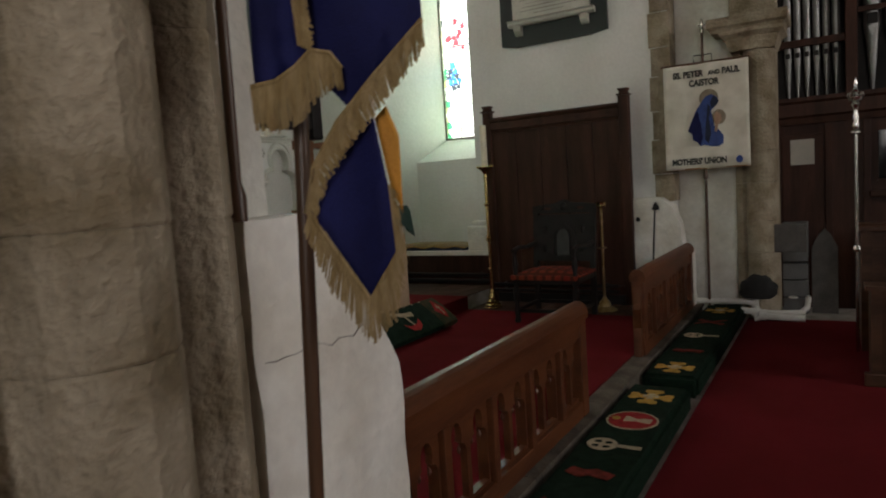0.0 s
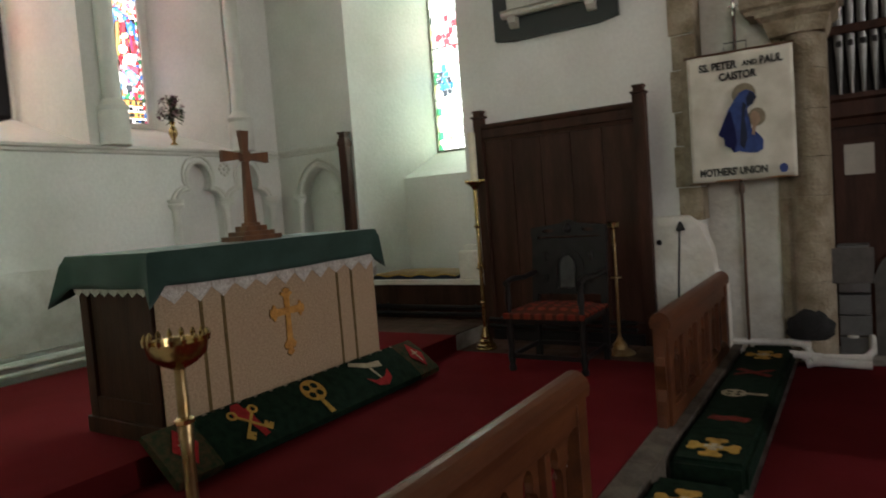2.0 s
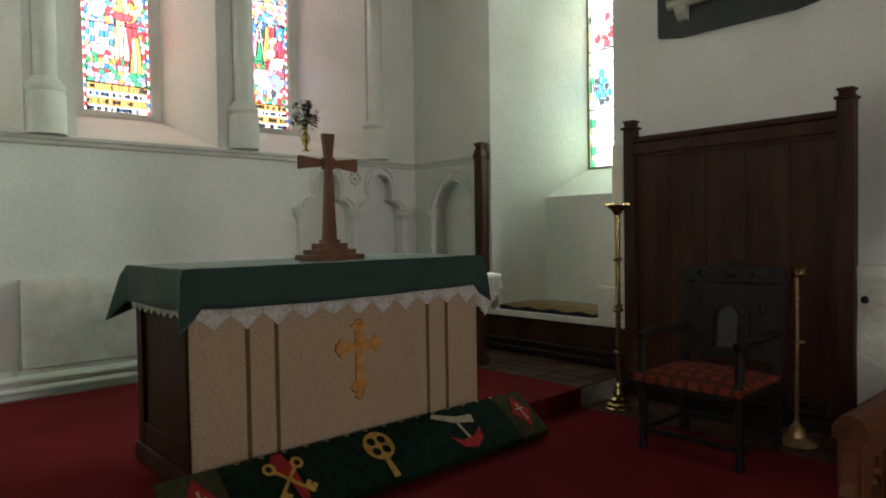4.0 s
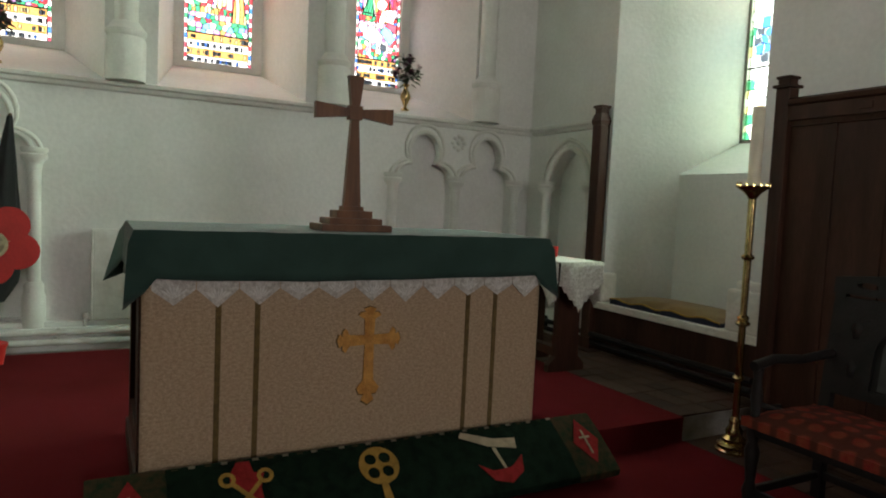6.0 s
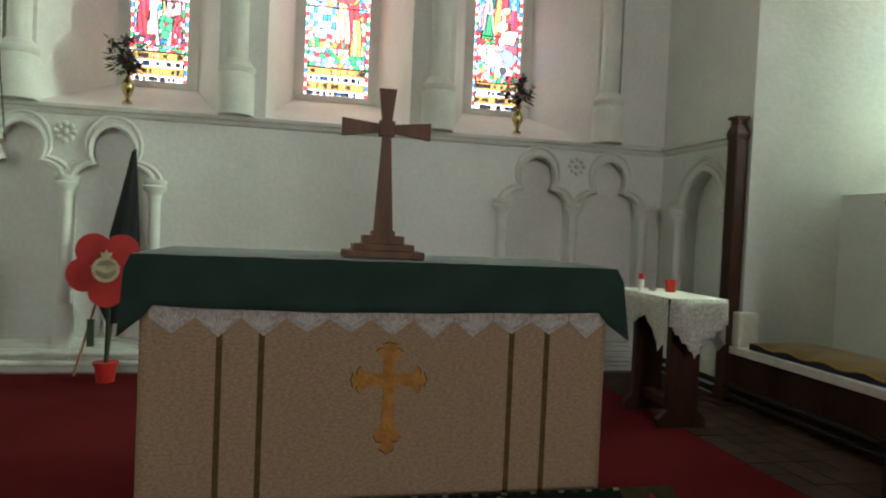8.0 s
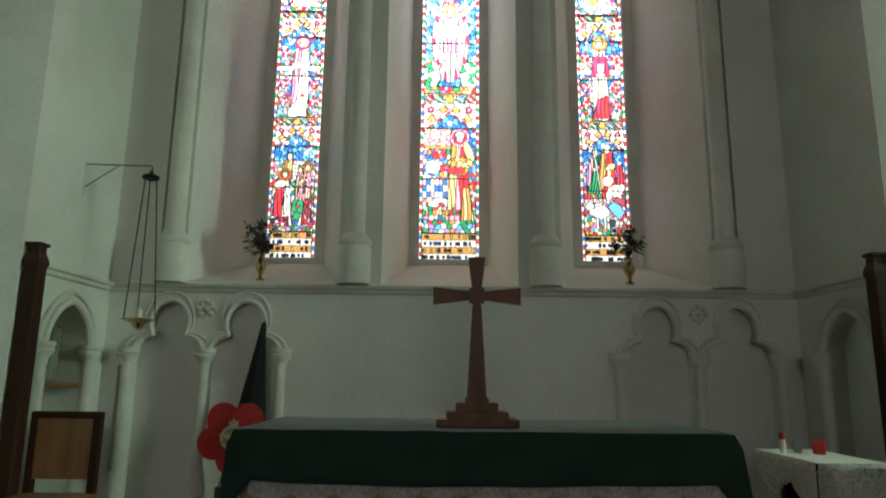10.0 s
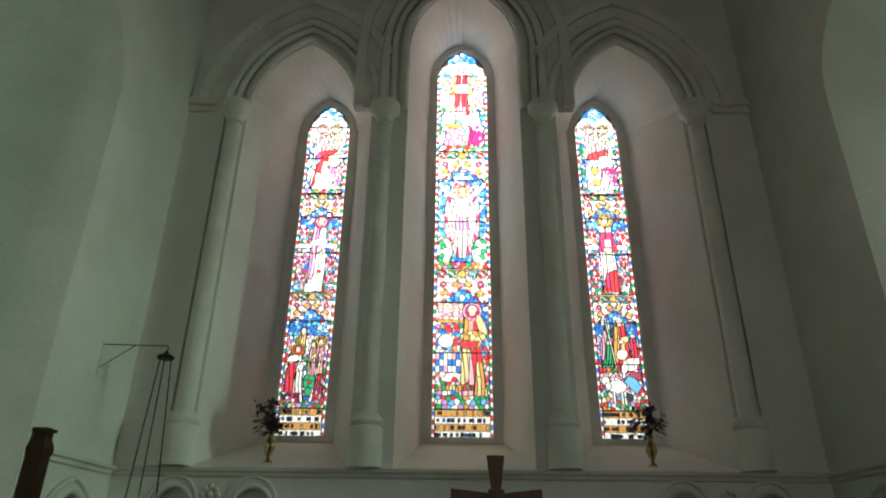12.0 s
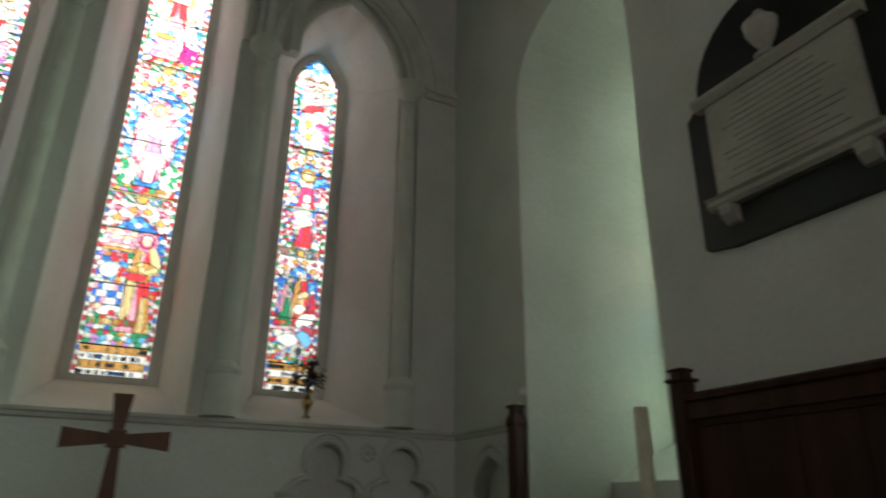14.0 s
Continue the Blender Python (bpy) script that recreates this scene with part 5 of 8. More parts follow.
def green_cloth():
    t = thing("altar_cloth", (-3.46, 0.1, AZ), "plain green altar cloth draped over the table", "altar cloth")
    x0, x1, y0, y1 = -3.86, AX + 0.036, AY0 - 0.03, AY1 + 0.03
    top = AZ + 0.005
    n, m = 48, 18
    bm = bmesh.new()
    g = [[bm.verts.new((x0 + (x1 - x0) * j / m, y0 + (y1 - y0) * i / n, top + 0.002 * noise.noise(Vector((i * 0.3, j * 0.4, 1))))) for j in range(m + 1)] for i in range(n + 1)]
    for i in range(n):
        for j in range(m):
            bm.faces.new((g[i][j], g[i + 1][j], g[i + 1][j + 1], g[i][j + 1]))
    # falls: front, back, both ends, with dog-ear corners
    loop = [g[i][m] for i in range(n + 1)] + [g[n][j] for j in range(m - 1, -1, -1)] + [g[i][0] for i in range(n - 1, -1, -1)] + [g[0][j] for j in range(1, m)]
    rows = [loop]
    k = len(loop)
    for r in range(1, 7):
        f = r / 6
        row = []
        for v in loop:
            co = v.co.copy()
            onx = abs(co.x - x1) < 1e-4 or abs(co.x - x0) < 1e-4
            ony = abs(co.y - y0) < 1e-4 or abs(co.y - y1) < 1e-4
            s = (co.y - y0) / (y1 - y0)
            drop = 0.172 + 0.006 * math.sin(s * 5 + 0.6) + 0.016 * s * (1 - s) * 4 + 0.012 * s
            if ony and not onx:
                drop = 0.185
            if onx and ony:
                drop = 0.29
            near = min(abs(co.y - y0), abs(co.y - y1))
            if onx and not ony and near < 0.05:
                drop = 0.23
            out = 0.012 + 0.008 * math.sin(co.y * 14 + co.x * 11)
            dx = (1 if co.x > -3.46 else -1) * (out * f + 0.004) if onx else 0
            dy = (1 if co.y > 0.1 else -1) * (out * f + 0.004) if ony else 0
            if onx and ony:
                dx, dy = dx * 3.2, dy * 4.2
            row.append(bm.verts.new((co.x + dx, co.y + dy, top - 0.006 - (drop - 0.006) * f)))
        rows.append(row)
    for a, b in zip(rows, rows[1:]):
        for i in range(k):
            bm.faces.new((a[i], a[(i + 1) % k], b[(i + 1) % k], b[i]))
    p = part("cloth", bm, GREEN, t, smooth=True)
    p.modifiers.new("thickness", "SOLIDIFY").thickness = 0.004
    return t


green_cloth()


def altar_cross():
    x, y, z = -3.33, 0.075, AZ + 0.008
    t = thing("altar_cross", (x, y, z), "plain brown wooden cross on a stepped base", "cross")
    for i, (hw, hd, z0, z1) in enumerate(((0.165, 0.10, 0.0, 0.03), (0.125, 0.078, 0.03, 0.058), (0.085, 0.055, 0.058, 0.092), (0.048, 0.036, 0.092, 0.112))):
        part("base_step", box(x - hd, x + hd, y - hw, y + hw, z + z0, z + z1, 0.003), CROSS_WOOD, t)

    def flat(u, v, w):
        return Vector((x - 0.016 + w, y + u, z + v))

    part("stem", plate([(-0.040, 0.11), (0.040, 0.11), (0.016, 0.535), (0.036, 0.70), (-0.036, 0.70), (-0.016, 0.535)], 0.032, flat), CROSS_WOOD, t)
    for s in (-1, 1):
        part("arm", plate([(s * 0.016, 0.52), (s * 0.185, 0.498), (s * 0.185, 0.570), (s * 0.016, 0.552)], 0.030, lambda u, v, w: flat(u, v, w + 0.001)), CROSS_WOOD, t)
    part("boss", box(x - 0.02, x + 0.022, y - 0.032, y + 0.032, z + 0.504, z + 0.568, 0.003), CROSS_WOOD, t)
    return t


altar_cross()

# ---- kneelers ----
def motif(name, outline, material, parent, place, lift, label=""):
    return part(name, plate(outline, 0.003, lambda u, v, w: place(u, v, lift + w)), material, parent, label)


def disc(cu, cv, r, n=20, ry=None):
    return [(cu + r * math.cos(2 * math.pi * k / n), cv + (ry or r) * math.sin(2 * math.pi * k / n)) for k in range(n)]


def turned_outline(pts, cu, cv, a, s=1.0):
    return [(cu + s * (u * math.cos(a) - v * math.sin(a)), cv + s * (u * math.sin(a) + v * math.cos(a))) for u, v in pts]


def cross_pattee(cu, cv, s):
    q = [(0.24, 0.24), (0.50, 0.20), (0.68, 0.44), (0.92, 0.42), (1.0, 0.26), (0.95, 0.0), (1.0, -0.26), (0.92, -0.42), (0.68, -0.44), (0.50, -0.20), (0.24, -0.24)]
    pts = []
    for k in range(4):
        a = math.pi / 2 * k
        pts += [(u * math.cos(a) - v * math.sin(a), u * math.sin(a) + v * math.cos(a)) for u, v in reversed(q)]
    return [(cu + s * u, cv + s * v) for u, v in pts]


def key_parts(cu, cv, a):
    bow = turned_outline(disc(0, 0.105, 0.032, 14), cu, cv, a)
    hole = turned_outline(disc(0, 0.105, 0.017, 14), cu, cv, a)
    stem = turned_outline([(-0.008, -0.13), (0.008, -0.13), (0.008, 0.08), (-0.008, 0.08)], cu, cv, a)
    bit = turned_outline([(0.008, -0.13), (0.042, -0.13), (0.042, -0.105), (0.028, -0.105), (0.028, -0.095), (0.042, -0.095), (0.042, -0.075), (0.008, -0.075)], cu, cv, a)
    return bow, hole, stem, bit


def altar_kneeler():
    """A long tapestry cushion leaning on the dais edge."""
    t = thing("altar_kneeler", (-2.95, 0.15, 0.0), "long dark green tapestry kneeler leaning on the altar step", "kneeler")
    foot, head = Vector((-2.785, 0, 0.065)), Vector((-3.055, 0, 0.262))
    way = (head - foot).normalized()
    up = Vector((-way.z, 0, way.x))
    if up.z < 0:
        up = -up

    def lie(u, v, w):
        return foot + way * v + up * w + Vector((0, u, 0))

    length = (head - foot).length
    y0, y1 = -0.99, 1.30

    def cushion(a, b):
        bm = bmesh.new()
        n = 24
        loops = []
        for i in range(n + 1):
            u = a + (b - a) * i / n
            puff = 1 + 0.04 * noise.noise(Vector((u * 5, 1, 0)))
            f = min(1.0, 0.75 + 8 * min(u - a, b - u))
            loops.append([lie(u, 0.0, -0.055 * f), lie(u, -0.012, -0.02), lie(u, 0.0, 0.012 * f), lie(u, length * 0.3, 0.022 * puff * f), lie(u, length * 0.7, 0.022 * puff * f), lie(u, length, 0.010 * f), lie(u, length + 0.01, -0.015), lie(u, length, -0.035 * f)])
        return loft(loops, (True, True))

    part("cushion", cushion(y0 + 0.27, y1 - 0.24), WOOL_GREEN, t, smooth=True)
    for a, b in ((y0, y0 + 0.268), (y1 - 0.238, y1)):
        part("end_cushion", cushion(a, b), WOOL_EDGE, t, "mottled green and brown end cushion", smooth=True)
    for v in (length - 0.012,):
        for k in range(30):
            u = y0 + 0.30 + k * (y1 - y0 - 0.56) / 29
            part("border_stitch", plate([(u - 0.012, v - 0.006), (u + 0.012, v - 0.006), (u + 0.012, v + 0.006), (u - 0.012, v + 0.006)], 0.002, lambda a, b, w: lie(a, b, 0.0185 + w)), TAUPE if k % 2 else WOOL_EDGE, t)
    L = 0.027
    for cu in (y0 + 0.14, y1 - 0.12):
        motif("diamond", [(cu - 0.075, length * 0.5), (cu, length * 0.14), (cu + 0.075, length * 0.5), (cu, length * 0.88)], WOOL_RED, t, lie, L)
        motif("small_cross", [(cu + u, length * 0.5 + v) for u, v in ((-0.005, -0.07), (0.005, -0.07), (0.005, 0.015), (0.03, 0.015), (0.03, 0.025), (0.005, 0.025), (0.005, 0.06), (-0.005, 0.06), (-0.005, 0.025), (-0.03, 0.025), (-0.03, 0.015), (-0.005, 0.015))], WOOL_CREAM, t, lie, L + 0.004)
    cu, cv = -0.44, length * 0.48
    motif("red_patch", [(cu - 0.03, cv + 0.15), (cu + 0.02, cv + 0.15), (cu + 0.03, cv + 0.10), (cu + 0.07, cv + 0.09), (cu + 0.05, cv + 0.03), (cu + 0.06, cv - 0.11), (cu + 0.02, cv - 0.12), (cu, cv + 0.02), (cu - 0.06, cv + 0.06), (cu - 0.06, cv + 0.10)], WOOL_RED, t, lie, L)
    for a in (0.75, -0.75):
        bow, hole, stem, bit = key_parts(cu, cv, a)
        part("key", merge(plate(bow, 0.003, lambda u, v, w: lie(u, v, L + 0.005 + w), [hole]), plate(stem, 0.003, lambda u, v, w: lie(u, v, L + 0.0055 + w)), plate(bit, 0.003, lambda u, v, w: lie(u, v, L + 0.006 + w))), WOOL_YELLOW, t)
    cu, cv = 0.10, length * 0.62
    spokes = [disc(cu + 0.045 * math.cos(a), cv + 0.045 * math.sin(a), 0.026, 12) for a in (0.785, 2.356, 3.927, 5.498)]
    part("wheel_cross", merge(plate(disc(cu, cv, 0.088), 0.003, lambda u, v, w: lie(u, v, L + w), spokes), plate([(cu - 0.014, cv - 0.085), (cu + 0.014, cv - 0.085), (cu + 0.020, cv - 0.20), (cu - 0.020, cv - 0.20)], 0.003, lambda u, v, w: lie(u, v, L + 0.001 + w))), WOOL_YELLOW, t)
    cu, cv = 0.66, length * 0.5
    motif("white_sleeve", [(cu - 0.15, cv + 0.115), (cu - 0.02, cv + 0.05), (cu + 0.12, cv + 0.02), (cu + 0.135, cv + 0.075), (cu + 0.02, cv + 0.085), (cu - 0.13, cv + 0.14)], WOOL_CREAM, t, lie, L)
    motif("staff", [(cu - 0.006, cv + 0.04), (cu + 0.012, cv + 0.04), (cu + 0.03, cv - 0.08), (cu + 0.016, cv - 0.08)], WOOL_CREAM, t, lie, L)
    motif("red_crescent", [(cu - 0.11, cv - 0.035), (cu - 0.05, cv - 0.075), (cu + 0.05, cv - 0.07), (cu + 0.13, cv - 0.015), (cu + 0.10, cv - 0.10), (cu + 0.02, cv - 0.145), (cu - 0.06, cv - 0.12)], WOOL_RED, t, lie, L + 0.004)
    return t


altar_kneeler()


def rail_kneeler(y0, y1, motifs, label):
    """A long flat kneeler lying along the communion rail; motifs: (kind, distance from its end)."""
    x0, x1, z0, z1 = -0.845, -0.49, -0.160, -0.012
    t = thing("rail_kneeler", (-0.665, (y0 + y1) / 2, z0), label, "kneeler", "kneelers along the rail")
    bm = box(x0, x1, y0, y1, z0 + 0.001, z1, 0.0)
    bmesh.ops.subdivide_edges(bm, edges=[e for e in bm.edges if abs(e.verts[0].co.y - e.verts[1].co.y) > 0.5], cuts=30)
    bmesh.ops.bevel(bm, geom=[e for e in bm.edges if e.calc_face_angle(0) > 1.0], offset=0.025, segments=3, affect="EDGES")
    for v in bm.verts:
        v.co.z += 0.006 * noise.noise(v.co * 4) * (v.co.z > -0.1)
    part("cushion", bm, WOOL_GREEN, t, smooth=True)

    def lie(u, v, w):
        return Vector((u, v, z1 + 0.0015 + w))

    m = (x0 + x1) / 2
    for kind, y in motifs:
        if kind == "cross":
            motif("yellow_cross", cross_pattee(m, y, 0.125), WOOL_YELLOW, t, lie, 0.004)
            motif("cross_centre", cross_pattee(m, y, 0.045), WOOL_CREAM, t, lie, 0.0075)
        elif kind == "chalice":
            motif("red_roundel", disc(m, y, 0.125), WOOL_RED, t, lie, 0.0035)
            part("roundel_border", plate(disc(m, y, 0.137, 24), 0.002, lambda u, v, w: lie(u, v, 0.0035 + w), [disc(m, y, 0.127, 24)]), WOOL_CREAM, t)
            motif("chalice", [(m - 0.02, y - 0.03), (m + 0.025, y - 0.012), (m + 0.06, y - 0.03), (m + 0.1, y - 0.03), (m + 0.1, y + 0.03), (m + 0.06, y + 0.03), (m + 0.025, y + 0.012), (m - 0.02, y + 0.04), (m - 0.04, y + 0.04), (m - 0.04, y - 0.03)], WOOL_CREAM, t, lie, 0.0075)
            motif("host", disc(m - 0.085, y, 0.022, 12), WOOL_YELLOW, t, lie, 0.0075)
        elif kind == "wheel":
            c = m - 0.05
            spokes = [disc(c + 0.038 * math.cos(a), y + 0.038 * math.sin(a), 0.021, 10) for a in (0.785, 2.356, 3.927, 5.498)]
            part("wheel_cross", merge(plate(disc(c, y, 0.075), 0.003, lambda u, v, w: lie(u, v, 0.004 + w), spokes), plate([(c + 0.072, y - 0.012), (c + 0.19, y - 0.018), (c + 0.19, y + 0.018), (c + 0.072, y + 0.012)], 0.003, lambda u, v, w: lie(u, v, 0.005 + w))), WOOL_CREAM, t)
        elif kind == "saltire":
            for s in (-1, 1):
                motif("red_bar", [(m - 0.12, y - s * 0.075 - 0.022), (m - 0.10, y - s * 0.075 + 0.022), (m + 0.12, y + s * 0.075 + 0.022), (m + 0.10, y + s * 0.075 - 0.022)], WOOL_RUST, t, lie, 0.004 + 0.002 * (s > 0))
        else:
            motif("red_figure", [(m - 0.11, y - 0.02), (m - 0.04, y - 0.05), (m + 0.0, y - 0.02), (m + 0.09, y - 0.04), (m + 0.11, y + 0.02), (m + 0.02, y + 0.05), (m - 0.03, y + 0.025), (m - 0.09, y + 0.045)], WOOL_RUST, t, lie, 0.004)
    return t


rail_kneeler(-2.40, 0.135, [("cross", -0.12), ("chalice", -0.535), ("wheel", -0.90), ("figure", -1.24), ("saltire", -1.62), ("cross", -2.05)], "long dark green kneeler with yellow cross and red roundel")
rail_kneeler(0.36, 2.95, [("cross", 0.54), ("figure", 1.00), ("wheel", 1.50), ("saltire", 2.02), ("cross", 2.55)], "long dark green kneeler with yellow crosses and red motifs")

# ---- communion rail ----
def communion_rail(y0, y1, label, end_low, end_high):
    t = thing("communion_rail", (-0.95, (y0 + y1) / 2, -0.008), label, "altar rail", "communion rails")
    prof = [(-0.055, 0.535), (-0.06, 0.57), (-0.05, 0.598), (-0.032, 0.617), (-0.012, 0.626), (0.012, 0.626), (0.032, 0.617), (0.05, 0.598), (0.06, 0.57), (0.055, 0.535)]
    part("handrail", loft([[Vector((-0.955 + a, y, z)) for a, z in prof] for y in (y0, y1)], (True, True)), OAK_RAIL, t)
    part("top_beam", box(-0.99, -0.92, y0 + 0.01, y1 - 0.01, 0.44, 0.537, 0.006), OAK_RAIL, t)
    part("bottom_beam", box(-0.995, -0.915, y0 + 0.01, y1 - 0.01, -0.006, 0.085, 0.008), OAK_RAIL, t)
    n = max(1, round((y1 - y0) / 0.38))
    step = (y1 - y0) / n
    for k in range(n + 1):
        y = y0 + k * step
        w = 0.045 if k in (0, n) else 0.022
        a, b = (y, y + 2 * w) if k == 0 else ((y - 2 * w, y) if k == n else (y - w, y + w))
        part("post" if k in (0, n) else "muntin", box(-0.998, -0.912, a, b, -0.007 if k in (0, n) else 0.08, 0.536 if k in (0, n) else 0.445, 0.006), OAK_RAIL, t)
    for k in range(n):
        a, b = y0 + k * step + 0.02, y0 + (k + 1) * step - 0.02
        w = (b - a) / 2
        holes = [trefoil(a + w * (i + 0.5), w * 0.41, 0.10, 0.29, 0.42, 4) for i in range(2)]
        part("tracery_panel", plate([(a, 0.08), (b, 0.08), (b, 0.445), (a, 0.445)], 0.03, lambda u, v, q: Vector((-0.97 + q, u, v)), holes), OAK_RAIL, t, "pierced tracery panel")
        for i in range(2):
            for s in (-1, 1):
                part("cusp", turned(-0.955, a + w * (i + 0.5) + s * w * 0.2, [(0.002, 0.285), (0.009, 0.30), (0.003, 0.318)], 6), OAK_RAIL, t)
    for s, flag in ((y0, end_low), (y1, end_high)):
        if flag:
            d = 1 if s == y1 else -1
            part("shaped_end", plate([(0.0, 0.0), (0.055, 0.0), (0.04, 0.06), (0.03, 0.14), (0.012, 0.2), (0.03, 0.29), (0.042, 0.34), (0.02, 0.38), (0.012, 0.43), (0.0, 0.52)], 0.05, lambda u, v, w, s=s, d=d: Vector((-0.98 + w, s + d * (u - 0.003), v))), OAK_RAIL, t, "carved wavy end bracket")
    return t


communion_rail(-2.39, -0.50, "brown oak communion rail with pierced gothic tracery", False, True)
communion_rail(0.76, 2.62, "brown oak communion rail section beside the south pier", True, False)

# ---- candlesticks ----
def tall_candlestick():
    x, y = -2.88, 2.235
    t = thing("paschal_candlestick", (x, y, -0.006), "tall polished brass candlestick with a thick cream candle", "candlestick")
    part("foot", turned(x, y, [(0.098, -0.008), (0.098, 0.012), (0.085, 0.022), (0.088, 0.04), (0.06, 0.055), (0.065, 0.075), (0.045, 0.095), (0.048, 0.12), (0.03, 0.15), (0.034, 0.17), (0.02, 0.20)], 28), BRASS, t, smooth=True)
    part("stem", turned(x, y, [(0.020, 0.195), (0.019, 0.8), (0.021, 1.44)], 20), BRASS, t, smooth=True)
    for z, r in ((0.42, 0.032), (0.73, 0.042), (0.76, 0.034), (1.10, 0.036)):
        part("knop", turned(x, y, [(0.018, z - 0.018), (r * 0.8, z - 0.012), (r, z), (r * 0.8, z + 0.012), (0.018, z + 0.018)], 20), BRASS, t, smooth=True)
    pan = part("drip_pan", turned(x, y, [(0.02, 1.42), (0.035, 1.445), (0.05, 1.46), (0.085, 1.485), (0.088, 1.495), (0.06, 1.497), (0.04, 1.50)], 28), BRASS, t, smooth=True)
    for k in range(14):
        a = 2 * math.pi * k / 14
        part("rim_point", turned(x + 0.083 * math.cos(a), y + 0.083 * math.sin(a), [(0.008, 1.49), (0.007, 1.502), (0.001, 1.514)], 6), BRASS, pan)
    part("candle", turned(x, y, [(0.033, 1.49), (0.033, 1.915), (0.029, 1.925), (0.012, 1.918)], 24), WAX, t, "thick cream wax candle", smooth=True)
    return t


tall_candlestick()


def short_candlestick():
    x, y = -1.69, 2.32
    t = thing("candlestick", (x, y, -0.006), "slim brass candlestick standing beside the chair", "candlestick")
    part("foot", turned(x, y, [(0.12, -0.008), (0.12, 0.008), (0.09, 0.03), (0.06, 0.045), (0.055, 0.08), (0.03, 0.11), (0.016, 0.14)], 24), BRASS_DULL, t, smooth=True)
    part("stem", turned(x, y, [(0.013, 0.135), (0.013, 1.02)], 16), BRASS_DULL, t, smooth=True)
    for z, r in ((0.62, 0.045), (0.88, 0.02)):
        part("knop", turned(x, y, [(0.012, z - 0.01), (r, z - 0.003), (r, z + 0.003), (0.012, z + 0.01)], 20), BRASS_DULL, t, smooth=True)
    part("cup", turned(x, y, [(0.013, 1.01), (0.03, 1.025), (0.048, 1.03), (0.048, 1.06), (0.05, 1.068), (0.03, 1.062)], 20), BRASS, t, smooth=True)
    return t


short_candlestick()


def processional_torch():
    x, y = -1.17, -2.03
    t = thing("processional_torch", (x, y, 0.0), "brass crown-topped torch on a dark wooden pole by the rail", "torch")
    part("foot", turned(x, y, [(0.09, 0.003), (0.09, 0.02), (0.03, 0.035), (0.015, 0.06)], 20), OAK_DARK, t, smooth=True)
    part("pole", turned(x, y, [(0.013, 0.05), (0.013, 0.62)], 14), OAK_DARK, t, smooth=True)
    part("disc", turned(x, y, [(0.014, 0.60), (0.05, 0.612), (0.052, 0.622), (0.028, 0.632), (0.014, 0.64)], 24), BRASS, t, smooth=True)
    part("stem", turned(x, y, [(0.0125, 0.635), (0.0125, 0.82), (0.016, 0.885), (0.0125, 0.89), (0.0115, 1.005)], 16), BRASS_DULL, t, smooth=True)
    part("collar", turned(x, y, [(0.012, 0.885), (0.02, 0.89), (0.02, 0.898), (0.012, 0.904)], 16), BRASS, t, smooth=True)
    bowl = part("bowl", turned(x, y, [(0.012, 1.0), (0.035, 1.012), (0.056, 1.03), (0.06, 1.05), (0.063, 1.058), (0.056, 1.056), (0.05, 1.035), (0.02, 1.02)], 28), BRASS, t, smooth=True)
    for k in range(16):
        a = 2 * math.pi * k / 16
        part("crown_point", turned(x + 0.060 * math.cos(a), y + 0.060 * math.sin(a), [(0.004, 1.054), (0.006, 1.066), (0.0015, 1.076)], 6), BRASS, bowl)
    return t


processional_torch()

# ---- dark oak screen, chair, plaque ----
def oak_screen():
    y = 2.67
    t = thing("oak_screen", (-2.28, y, 0.0), "tall dark oak panelled screen behind the chair", "screen")
    for k in range(5):
        a, b = -3.0 + k * 0.286, -3.0 + (k + 1) * 0.286 - 0.004
        part("board", box(a, b, y + 0.012, y + 0.045, 0.18, 1.93, 0.003), OAK_DARK, t)
    part("left_post", box(-3.085, -2.995, y - 0.03, y + 0.06, -0.008, 2.10, 0.008), OAK_DARK, t)
    part("right_post", box(-1.575, -1.475, y - 0.03, y + 0.06, -0.008, 2.10, 0.008), OAK_DARK, t)
    for x in (-3.04, -1.525):
        part("finial", merge(box(x - 0.06, x + 0.06, y - 0.045, y + 0.075, 2.10, 2.118, 0.004), box(x - 0.04, x + 0.04, y - 0.025, y + 0.055, 2.116, 2.155, 0.01), box(x - 0.048, x + 0.048, y - 0.033, y + 0.063, 2.153, 2.17, 0.004)), OAK_DARK, t)
    part("cornice", loft([[Vector((x, y + d, z)) for d, z in ((0.05, 1.87), (0.0, 1.87), (-0.005, 1.90), (-0.022, 1.905), (-0.022, 1.985), (-0.04, 1.995), (-0.045, 2.02), (-0.02, 2.035), (0.05, 2.035))] for x in (-2.997, -1.573)], (True, True)), OAK_DARK, t)
    for x in (-2.55, -2.0, -1.66):
        part("cresting", box(x - 0.035, x + 0.035, y - 0.030, y - 0.020, 1.925, 1.965, 0.004), OAK_DARK, t)
    part("foot_rail", box(-2.995, -1.575, y - 0.02, y + 0.05, -0.007, 0.19, 0.006), OAK_DARK, t)
    part("skirting", box(-3.0, -1.57, y - 0.06, y - 0.022, -0.007, 0.10, 0.008), EBONY, t)
    return t


